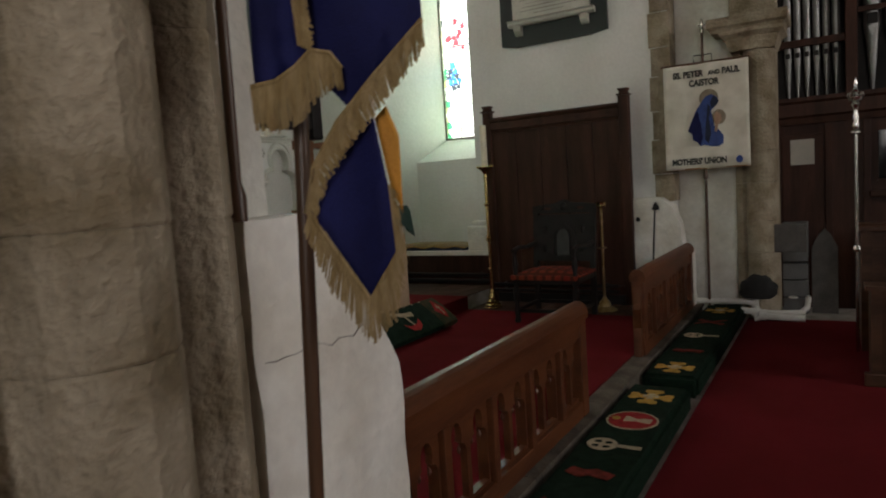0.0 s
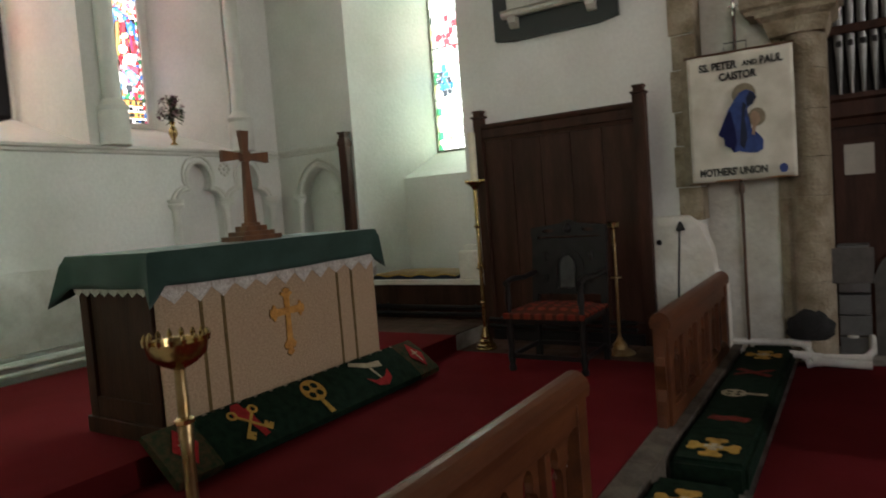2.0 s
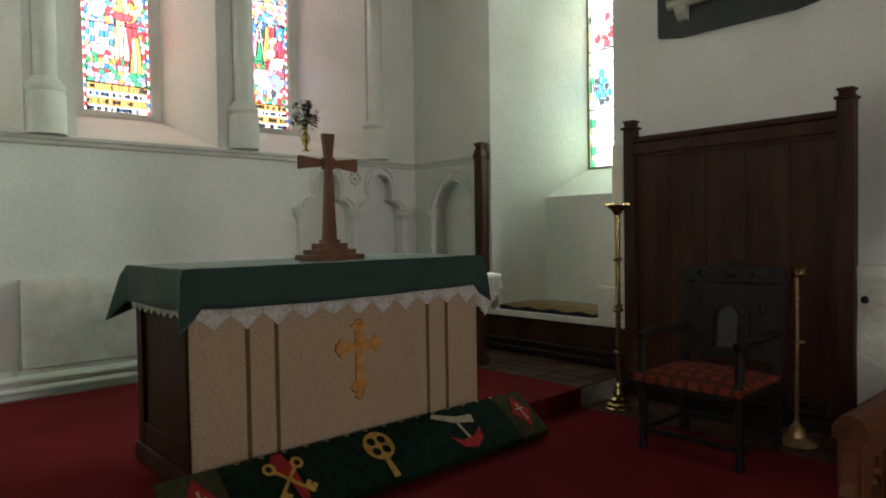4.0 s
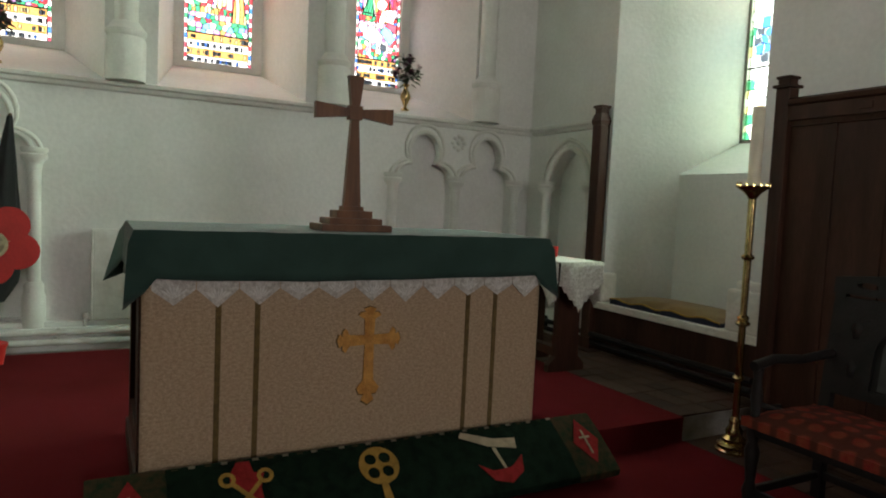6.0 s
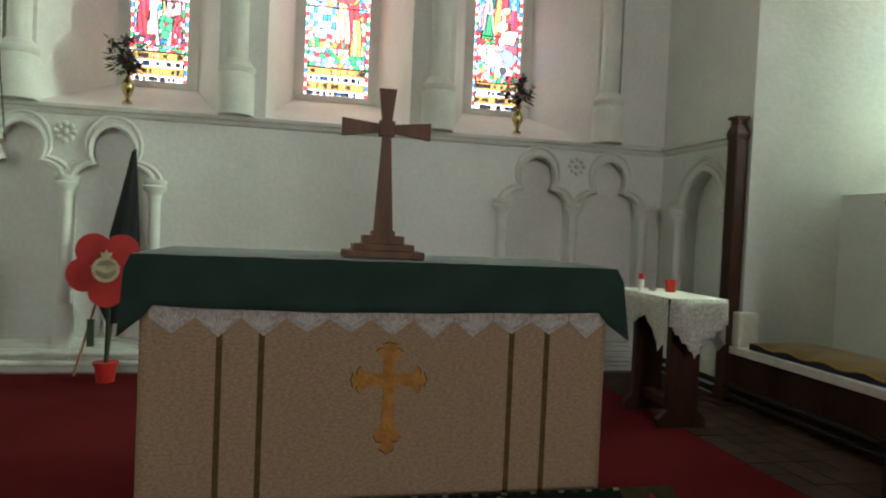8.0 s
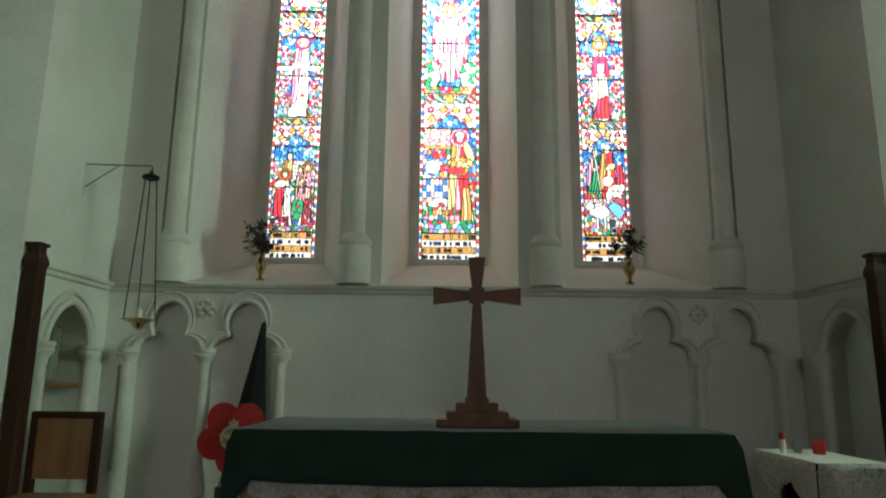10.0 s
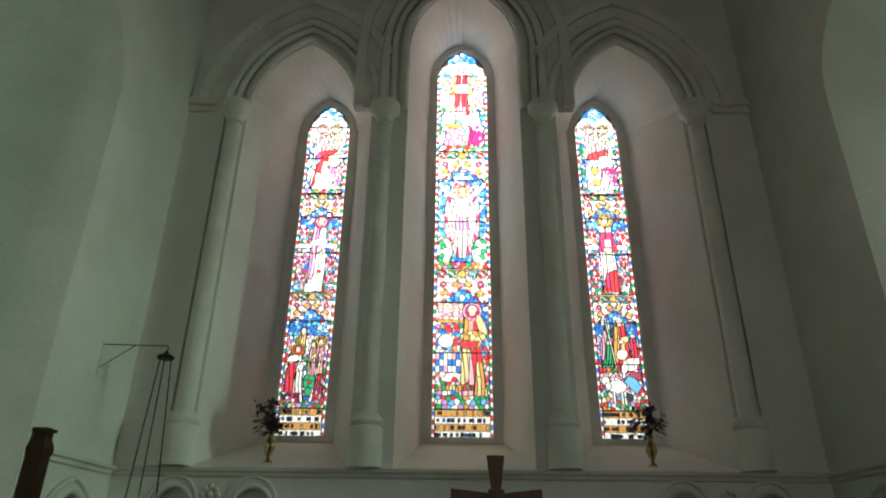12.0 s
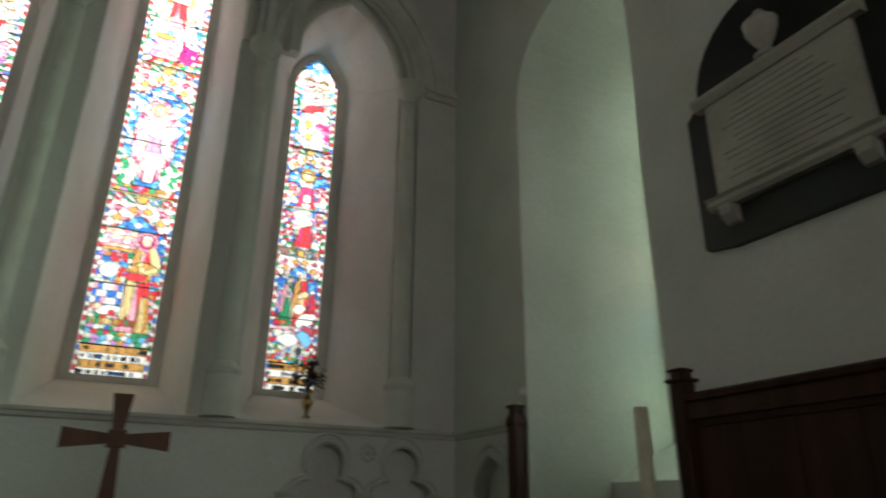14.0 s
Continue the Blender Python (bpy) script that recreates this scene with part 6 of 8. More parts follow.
oak_screen()
for z, r in ((0.14, 0.018), (0.20, 0.018)):
    t = thing("heating_pipe", (-2.2, 2.585, z), "black heating pipe along the wall foot", "pipe", "heating pipes")
    part("pipe", tube([(-3.02, 2.585, z), (-1.62, 2.585, z)], r, 10), EBONY, t, smooth=True)
    for x in (-2.9, -2.28, -1.75):
        part("bracket", box(x - 0.01, x + 0.01, 2.58, 2.652, z - 0.022, z + 0.022), EBONY, t)


def carved_chair():
    x0, x1, yf, yb = -2.30, -1.72, 1.60, 2.10
    z = 0.004
    t = thing("carved_chair", (-2.0, 1.85, z), "carved dark oak armchair with a red tapestry seat", "chair")
    for x in (x0, x1):
        part("front_leg", turned(x, yf, [(0.026, z), (0.03, 0.03), (0.02, 0.05), (0.032, 0.12), (0.02, 0.16), (0.026, 0.22), (0.034, 0.30), (0.02, 0.34), (0.03, 0.37), (0.03, 0.42), (0.018, 0.47), (0.027, 0.54), (0.018, 0.62), (0.024, 0.67)], 14), EBONY, t, smooth=True)
        part("back_leg", box(x - 0.024, x + 0.024, yb - 0.024, yb + 0.024, z, 0.44, 0.005), EBONY, t)
        part("back_post", loft([[Vector((x + a, yb + 0.12 * (zz - 0.42) + b, zz)) for a, b in ((-0.025, -0.02), (0.025, -0.02), (0.025, 0.02), (-0.025, 0.02))] for zz in (0.43, 0.7, 1.05)], (True, True)), EBONY, t)
        part("arm_rest", tube([(x, yf - 0.03, 0.675), (x, yf + 0.1, 0.70), (x, yf + 0.3, 0.685), (x, yb + 0.02, 0.70)], [0.024, 0.022, 0.02, 0.022], 10), EBONY, t, smooth=True)
    for y in (yf, yb):
        part("seat_rail", box(x0 + 0.02, x1 - 0.02, y - 0.018, y + 0.018, 0.37, 0.43, 0.004), EBONY, t)
        part("stretcher", box(x0 + 0.02, x1 - 0.02, y - 0.012, y + 0.012, 0.10, 0.135, 0.004), EBONY, t)
    for x in (x0, x1):
        part("seat_rail", box(x - 0.018, x + 0.018, yf + 0.02, yb - 0.02, 0.37, 0.43, 0.004), EBONY, t)
        part("stretcher", box(x - 0.012, x + 0.012, yf + 0.02, yb - 0.02, 0.10, 0.135, 0.004), EBONY, t)
    bm = bmesh.new()
    n = 12
    a, b, c, d = x0 - 0.035, x1 + 0.035, yf - 0.045, yb - 0.03
    g = []
    for i in range(n + 1):
        row = []
        for j in range(n + 1):
            u, v = i / n, j / n
            puff = (1 - (2 * u - 1) ** 4) * (1 - (2 * v - 1) ** 4)
            tuft = 0.006 * math.cos(u * math.pi * 8) * math.cos(v * math.pi * 6)
            row.append(bm.verts.new((a + (b - a) * u, c + (d - c) * v, 0.445 + 0.05 * puff + tuft)))
        g.append(row)
    for i in range(n):
        for j in range(n):
            bm.faces.new((g[i][j], g[i + 1][j], g[i + 1][j + 1], g[i][j + 1]))
    ret = bmesh.ops.extrude_edge_only(bm, edges=[e for e in bm.edges if e.is_boundary])
    for v in [q for q in ret["geom"] if isinstance(q, bmesh.types.BMVert)]:
        v.co.z = 0.425
    part("seat", bm, SEAT_RED, t, "padded red and orange tapestry seat", smooth=True)
    part("seat_fringe", box(a + 0.004, b - 0.004, c - 0.003, c + 0.008, 0.41, 0.448), SEAT_RED, t)

    def back(u, v, w):
        return Vector((u, yb + 0.12 * (v - 0.42) - 0.02 + w, v))

    part("back_panel", plate([(x0 + 0.02, 0.52), (x1 - 0.02, 0.52), (x1 - 0.02, 0.97), (x0 + 0.02, 0.97)], 0.025, back), EBONY, t)
    part("carved_arch", plate(lancet(-2.01, 0.13, 0.55, 0.74, 0.15, 8), 0.012, lambda u, v, w: back(u, v, w - 0.012), [lancet(-2.01, 0.095, 0.57, 0.74, 0.11, 8)]), EBONY, t)
    part("carved_figure", merge(plate(lancet(-2.01, 0.06, 0.58, 0.76, 0.07, 8), 0.014, lambda u, v, w: back(u, v, w - 0.015))), SHEEN_CARVING, t, "carved panel, its glossy sheen put into a greyer colour")
    part("crest_rail", plate([(x0 - 0.03, 0.985), (x1 + 0.03, 0.985), (x1 + 0.03, 1.06), (x1 - 0.1, 1.075), (-1.93, 1.085), (-2.01, 1.115), (-2.09, 1.085), (x0 + 0.1, 1.075), (x0 - 0.03, 1.06)], 0.04, lambda u, v, w: back(u, v, w - 0.008), [disc(-2.18, 1.03, 0.05, 12, 0.016), disc(-1.84, 1.03, 0.05, 12, 0.016)]), EBONY, t)
    part("crest_boss", turned(-2.01, yb + 0.06, [(0.01, 1.0), (0.035, 1.02), (0.04, 1.05), (0.02, 1.085)], 12), EBONY, t, smooth=True)
    for s in (-1, 1):
        for k in range(2):
            part("carved_boss", turned(-2.01 + s * 0.19, yb + 0.03 + 0.02 * k, [(0.01, 0.58 + 0.18 * k), (0.03, 0.61 + 0.18 * k), (0.032, 0.66 + 0.18 * k), (0.012, 0.70 + 0.18 * k)], 10), EBONY, t, smooth=True)
    return t


carved_chair()


def wall_monument():
    t = thing("wall_monument", (-2.29, SOUTH, 2.78), "white marble memorial tablet on a black slate backing", "memorial")
    cx = -2.29
    back = [(-2.88, 2.81), (-2.70, 2.78), (-1.88, 2.78), (-1.70, 2.81), (-1.70, 3.62), (-1.79, 3.70)] + [(cx + 0.50 * math.cos(a), 3.70 + 0.50 * math.sin(a)) for a in [math.pi * k / 14 for k in range(15)]] + [(-2.79, 3.70), (-2.88, 3.62)]
    part("backing", plate(back, 0.05, lambda u, v, w: south(u, v, -w)), SLATE, t, "black slate backing")
    part("tablet", box(-2.72, -1.86, SOUTH - 0.085, SOUTH - 0.048, 3.045, 3.62, 0.006), MARBLE, t)
    part("shelf", loft([[Vector((x, SOUTH - d, z)) for d, z in ((0.045, 2.985), (0.10, 2.985), (0.12, 3.005), (0.12, 3.03), (0.14, 3.045), (0.045, 3.045))] for x in (-2.77, -1.81)], (True, True)), MARBLE, t)
    part("cornice", loft([[Vector((x, SOUTH - d, z)) for d, z in ((0.045, 3.62), (0.10, 3.62), (0.13, 3.66), (0.13, 3.68), (0.045, 3.69))] for x in (-2.78, -1.80)], (True, True)), MARBLE, t)
    for x in (-2.66, -1.92):
        part("corbel", plate([(0.0, 2.985), (0.085, 2.985), (0.07, 2.935), (0.03, 2.895), (0.0, 2.885)], 0.08, lambda u, v, w, x=x: Vector((x - 0.04 + w, SOUTH - 0.047 - u, v))), MARBLE, t)
    part("urn", turned(cx, SOUTH - 0.085, [(0.05, 3.69), (0.06, 3.71), (0.025, 3.74), (0.06, 3.80), (0.085, 3.86), (0.09, 3.91), (0.05, 3.94), (0.02, 3.99)], 18), MARBLE, t, smooth=True)
    tablet = [o for o in t.children if o.name.startswith("tablet")][0]
    rng = random.Random(4)
    for r in range(14):
        w = rng.uniform(0.24, 0.36) if r not in (0, 13) else 0.18
        part("text_line", box(cx - w, cx + w * rng.uniform(0.85, 1.0), SOUTH - 0.0862, SOUTH - 0.0845, 3.575 - r * 0.037, 3.583 - r * 0.037), STONE_GREY, tablet)
    return t


wall_monument()

# ---- south seat and bench posts ----
solid("trim", box(-4.80, -3.12, SOUTH - 0.075, SOUTH + 0.54, 0.497, 0.552, 0.008), LIME_ROUGH, "whitewashed stone window seat", "seat slab")
solid("trim", box(-4.80, -3.12, SOUTH - 0.045, SOUTH - 0.002, 0.14, 0.497, 0.006), OAK_DARK, "dark wooden boarding under the window seat", "panelling")
solid("trim", merge(box(-4.80, -4.70, SOUTH - 0.06, SOUTH + 0.16, 0.55, 0.80, 0.02)), LIME_ROUGH, "low whitewashed end of the window seat", "seat end")
solid("trim", merge(box(-3.46, -3.20, SOUTH - 0.06, SOUTH + 0.1, 0.55, 0.84, 0.02), box(-3.40, -3.20, SOUTH - 0.05, SOUTH + 0.1, 0.84, 0.90, 0.02)), LIME_ROUGH, "low stepped whitewashed end of the window seat", "seat end")
for z in (0.20, 0.27):
    t = thing("heating_pipe", (-4.2, SOUTH - 0.1, z), "dark heating pipe below the window seat", "pipe", "heating pipes")
    part("pipe", tube([(-5.8, SOUTH - 0.085, z), (-3.2, SOUTH - 0.085, z)], 0.022, 10), EBONY, t, smooth=True)
    for x in (-5.5, -4.4, -3.3):
        part("bracket", box(x - 0.01, x + 0.01, SOUTH - 0.085, SOUTH - 0.001 if x < -4.8 else SOUTH - 0.044, z - 0.03, z + 0.03), EBONY, t)


def seat_cushion():
    x0, x1, y0, y1 = -4.62, -3.52, SOUTH - 0.03, SOUTH + 0.42
    t = thing("seat_cushion", (-4.07, 3.06, 0.552), "flat mustard velvet cushion with navy edge", "cushion")
    bm = bmesh.new()
    n, m = 26, 10
    rows = []
    for k, lift in ((0, 0.0), (1, 1.0)):
        rows.append([[bm.verts.new((x0 + (x1 - x0) * i / n, y0 + (y1 - y0) * j / m, 0.553 + k * (0.040 + 0.045 * (1 - (2 * i / n - 1) ** 4) * (1 - (2 * j / m - 1) ** 4) + 0.010 * math.sin(i * 0.9) * (j < 2)))) for j in range(m + 1)] for i in range(n + 1)])
    for g in rows:
        for i in range(n):
            for j in range(m):
                bm.faces.new((g[i][j], g[i + 1][j], g[i + 1][j + 1], g[i][j + 1]))
    per = [(i, 0) for i in range(n)] + [(n, j) for j in range(m)] + [(i, m) for i in range(n, 0, -1)] + [(0, j) for j in range(m, 0, -1)]
    for a, b in zip(per, per[1:] + per[:1]):
        f = bm.faces.new((rows[0][a[0]][a[1]], rows[0][b[0]][b[1]], rows[1][b[0]][b[1]], rows[1][a[0]][a[1]]))
        f.material_index = 1
    part("pad", bm, [MUSTARD, NAVY_PIPE], t, smooth=True)
    part("piping", tube([(x0 + (x1 - x0) * i / 26, y0 - 0.003, 0.593 + 0.010 * math.sin(i * 0.9)) for i in range(27)], 0.006, 6), WOOL_YELLOW, t, smooth=True)


seat_cushion()


def bench_post(x, y, label):
    t = thing("carved_post", (x, y, 0.135), label, "post", "carved wall posts")
    part("shaft", box(x - 0.055, x + 0.055, y - 0.05, y + 0.05, 0.136, 2.05, 0.014), OAK_DARK, t)
    part("shoulder", loft([[Vector((x + a * k, y + b * k, z)) for a, b in ((-0.055, -0.05), (0.055, -0.05), (0.055, 0.05), (-0.055, 0.05))] for k, z in ((1.0, 2.045), (1.12, 2.08), (1.0, 2.11), (0.72, 2.15))], (True, True)), OAK_DARK, t)
    part("cap", merge(box(x - 0.042, x + 0.042, y - 0.04, y + 0.04, 2.145, 2.19, 0.006), box(x - 0.056, x + 0.056, y - 0.052, y + 0.052, 2.188, 2.21, 0.004)), OAK_DARK, t)
    part("foot", box(x - 0.07, x + 0.07, y - 0.055, y + 0.055, 0.1365, 0.24, 0.008), OAK_DARK, t)


bench_post(-4.83, SOUTH - 0.058, "dark carved wooden post beside the south window seat")
bench_post(-4.82, NORTH + 0.058, "dark carved wooden post against the north wall")

# ---- credence table ----
def credence_table():
    x0, x1, y0, y1, zt = -4.74, -4.08, 1.87, 2.25, 0.95
    t = thing("credence_table", (-4.41, 2.06, 0.15), "small dark oak side table with slab legs", "table")
    part("tabletop", box(x0, x1, y0 + 0.03, y1 - 0.03, zt - 0.035, zt, 0.006), OAK_DARK, t)
    for x in (x0 + 0.12, x1 - 0.12):
        part("leg", plate([(y0 + 0.03, 0.151), (y1 - 0.03, 0.151), (y1 - 0.03, 0.20), (y1 - 0.09, 0.26), (y1 - 0.09, zt - 0.05), (y1 - 0.05, zt - 0.035), (y0 + 0.05, zt - 0.035), (y0 + 0.09, zt - 0.05), (y0 + 0.09, 0.26), (y0 + 0.03, 0.20)], 0.05, lambda u, v, w, x=x: Vector((x - 0.025 + w, u, v))), OAK_DARK, t)
    part("stretcher", box(x0 + 0.1, x1 - 0.1, 2.02, 2.10, 0.24, 0.30, 0.006), OAK_DARK, t)
    c = thing("lace_tablecloth", (-4.41, 2.06, zt), "white lace cloth with pointed corners over the side table", "tablecloth")
    part("top_cloth", box(x0 - 0.02, x1 + 0.02, y0, y1, zt + 0.001, zt + 0.006, 0.002), LACE_RELIEF, c)
    front_pts = [(y0, zt + 0.004), (y0, zt - 0.16)]
    n = 18
    for i in range(n + 1):
        u = i / n
        v = zt - 0.15 - 0.21 * max(0, 1 - abs(u - 0.47) / 0.5)
        front_pts.append((y0 + (y1 - y0) * u, v + (0.022 if i % 2 else 0)))
    front_pts += [(y1, zt + 0.004)]
    draped(front_pts, lambda u, v, w: Vector((x1 + 0.024 + w, u, v)), LACE, "front_fall", c, "deep lace edging", 0.003, 2, lambda u, v: 0.014 * math.sin(u * 26) * (zt - v) / 0.3)
    side_pts = [(x0, zt + 0.004), (x0, zt - 0.22)]
    for i in range(n + 1):
        u = i / n
        v = zt - 0.13 - 0.2 * max(0, 1 - abs(u - 0.9) / 0.3) - 0.1 * max(0, 1 - abs(u - 0.3) / 0.3)
        side_pts.append((x0 + (x1 - x0) * u, v + (0.014 if i % 2 else 0)))
    side_pts += [(x1, zt + 0.004)]
    draped(side_pts, lambda u, v, w: Vector((u, y0 - 0.004 - w, v)), LACE, "side_fall", c, "", 0.003, 2, lambda u, v: 0.012 * math.sin(u * 24) * (zt - v) / 0.3)
    draped([(u, v) for u, v in side_pts], lambda u, v, w: Vector((u, y1 + 0.004 + w, v)), LACE, "side_fall", c, "", 0.003, 2, lambda u, v: 0.012 * math.sin(u * 24) * (zt - v) / 0.3)
    rng = random.Random(9)
    for i in range(30):
        u, v = rng.uniform(y0 + 0.04, y1 - 0.04), zt - rng.uniform(0.02, 0.10)
        part("lace_flower", plate(disc(u, v, rng.uniform(0.008, 0.014), 6), 0.003, lambda a, b, w: Vector((x1 + 0.043 + w, a, b))), LACE_RELIEF, c)
    z = zt + 0.006
    b = thing("plastic_bottle", (-4.52, 1.93, z), "small white bottle with a red cap", "bottle")
    part("body", turned(-4.52, 1.93, [(0.017, z), (0.018, z + 0.06), (0.010, z + 0.08)], 14), LACE_RELIEF, b, smooth=True)
    part("cap", turned(-4.52, 1.93, [(0.017, z + 0.078), (0.017, z + 0.115)], 14), POTRED, b)
    b = thing("glass_cruet", (-4.55, 2.03, z), "clear glass cruet with stopper", "cruet")
    part("body", turned(-4.55, 2.03, [(0.02, z), (0.028, z + 0.03), (0.014, z + 0.08), (0.016, z + 0.09)], 14), CLEAR, b, smooth=True)
    part("stopper", turned(-4.55, 2.03, [(0.008, z + 0.088), (0.014, z + 0.115), (0.006, z + 0.135)], 12), CLEAR, b, smooth=True)
    b = thing("red_cup", (-4.48, 2.12, z), "small red plastic cup", "cup")
    part("body", turned(-4.48, 2.12, [(0.032, z), (0.038, z + 0.08), (0.036, z + 0.08), (0.030, z + 0.006)], 18), POTRED, b, smooth=True)


credence_table()

# ---- east end things ----
def poppy():
    x, y = -5.46, -1.545
    t = thing("giant_poppy", (x, y, 0.15), "oversized red card poppy on a dark stem in a red pot", "poppy decoration")
    part("pot", turned(x, y, [(0.055, 0.151), (0.075, 0.27), (0.082, 0.272), (0.082, 0.29), (0.07, 0.288)], 20), POTRED, t, "red plastic pot", smooth=True)
    part("stem", tube([(x, y, 0.28), (x - 0.005, y + 0.005, 0.6), (x, y, 0.92)], 0.014, 10), STEM, t, smooth=True)
    c = 0.935
    for k in range(5):
        a = math.pi / 2 + 0.62 + k * 2 * math.pi / 5
        cu, cv = y + 0.148 * math.cos(a), c + 0.148 * math.sin(a)
        part("petal", plate(disc(cu, cv, 0.118, 22), 0.012, lambda u, v, w, k=k: Vector((x + 0.02 + w + 0.004 * k, u, v))), POPPY, t)
    part("centre", plate(disc(y, c - 0.005, 0.085, 24), 0.01, lambda u, v, w: Vector((x + 0.052 + w, u, v))), TAUPE, t, "pale badge disc in the poppy's middle")
    badge = [o for o in t.children if o.name.startswith("centre")][0]
    part("badge_rim", plate(disc(y, c - 0.005, 0.087, 24), 0.006, lambda u, v, w: Vector((x + 0.063 + w, u, v)), [disc(y, c - 0.005, 0.066, 24)]), WOOL_CREAM, badge)
    part("badge_crest", plate([(y - 0.03, c + 0.08), (y + 0.03, c + 0.08), (y + 0.035, c + 0.115), (y + 0.015, c + 0.105), (y, c + 0.13), (y - 0.015, c + 0.105), (y - 0.035, c + 0.115)], 0.006, lambda u, v, w: Vector((x + 0.055 + w, u, v))), WOOL_CREAM, badge)
    part("badge_wings", plate([(y - 0.10, c + 0.02), (y + 0.10, c + 0.02), (y + 0.05, c - 0.01), (y, c - 0.03), (y - 0.05, c - 0.01)], 0.004, lambda u, v, w: Vector((x + 0.0705 + w, u, v))), WOOL_CREAM, badge)


poppy()


def furled_flag():
    t = thing("furled_flag", (-5.72, -1.55, 0.15), "furled black flag leaning in a wall arch", "flag")
    a, b = Vector((-5.72, -1.62, 0.152)), Vector((-5.90, -1.50, 1.80))
    part("pole", tube([a, b], 0.012, 8), POLE_WOOD, t, smooth=True)
    loops = []
    for f, r in ((0.22, 0.05), (0.30, 0.115), (0.42, 0.13), (0.6, 0.10), (0.8, 0.055), (0.99, 0.016)):
        p = a.lerp(b, f) + Vector((0.02, 0.03 * (1 - f), 0))
        loops.append([p + Vector((0.45 * r * math.sin(q) * (1 + 0.2 * math.sin(5 * q)), r * math.cos(q) * (1 + 0.12 * math.sin(7 * q + f * 4)), 0)) for q in [2 * math.pi * k / 24 for k in range(24)]])
    part("cloth", loft(loops, (True, True)), BLACKCLOTH, t, smooth=True)
    for k in range(4):
        p = a.lerp(b, 0.56 - k * 0.05)
        part("gold_fringe", turned(p.x + 0.06, p.y + 0.105, [(0.008, p.z - 0.03), (0.014, p.z), (0.006, p.z + 0.03)], 8), BRASS_DULL, t)
    s = thing("lettered_stick", (-5.63, -1.75, 0.15), "thin wooden stick with a small green paper tag", "stick")
    part("stick", tube([(-5.63, -1.80, 0.152), (-5.84, -1.66, 0.9)], 0.009, 8), OAK_LIGHT, s, smooth=True)
    part("tag", box(-5.70, -5.69, -1.74, -1.69, 0.35, 0.55, 0.003), LEAF, s)


furled_flag()

rad = thing("radiator", (EAST + 0.1, -0.45, 0.42), "plain white panel radiator on the east wall", "radiator")
part("panel", box(EAST + 0.02, EAST + 0.085, -0.99, 0.60, 0.345, 1.01, 0.012), PAINT, rad)
part("top_grille", box(EAST + 0.025, EAST + 0.08, -0.985, 0.595, 1.008, 1.018, 0.003), PAINT, rad)
part("end_cap", box(EAST + 0.018, EAST + 0.09, -1.0, -0.985, 0.34, 1.016, 0.003), PAINT, rad)
part("valve", turned(EAST + 0.06, -1.035, [(0.012, 0.28), (0.012, 0.36), (0.02, 0.37), (0.02, 0.40), (0.008, 0.405)], 12), PAINT, rad)
for z, r in ((0.205, 0.024), (0.275, 0.020)):
    t = thing("heating_pipe", (EAST + 0.14, 0.0, z), "white painted heating pipe along the east wall", "pipe", "heating pipes")
    part("pipe", tube([(EAST + 0.135, NORTH + 0.05, z), (EAST + 0.135, 2.7, z)], r, 12), PAINT, t, smooth=True)
    for y in (-2.5, -1.9, -1.2, 1.3, 2.2):
        part("bracket", box(EAST + 0.098, EAST + 0.135, y - 0.012, y + 0.012, z - 0.03, z + 0.03), PAINT, t)


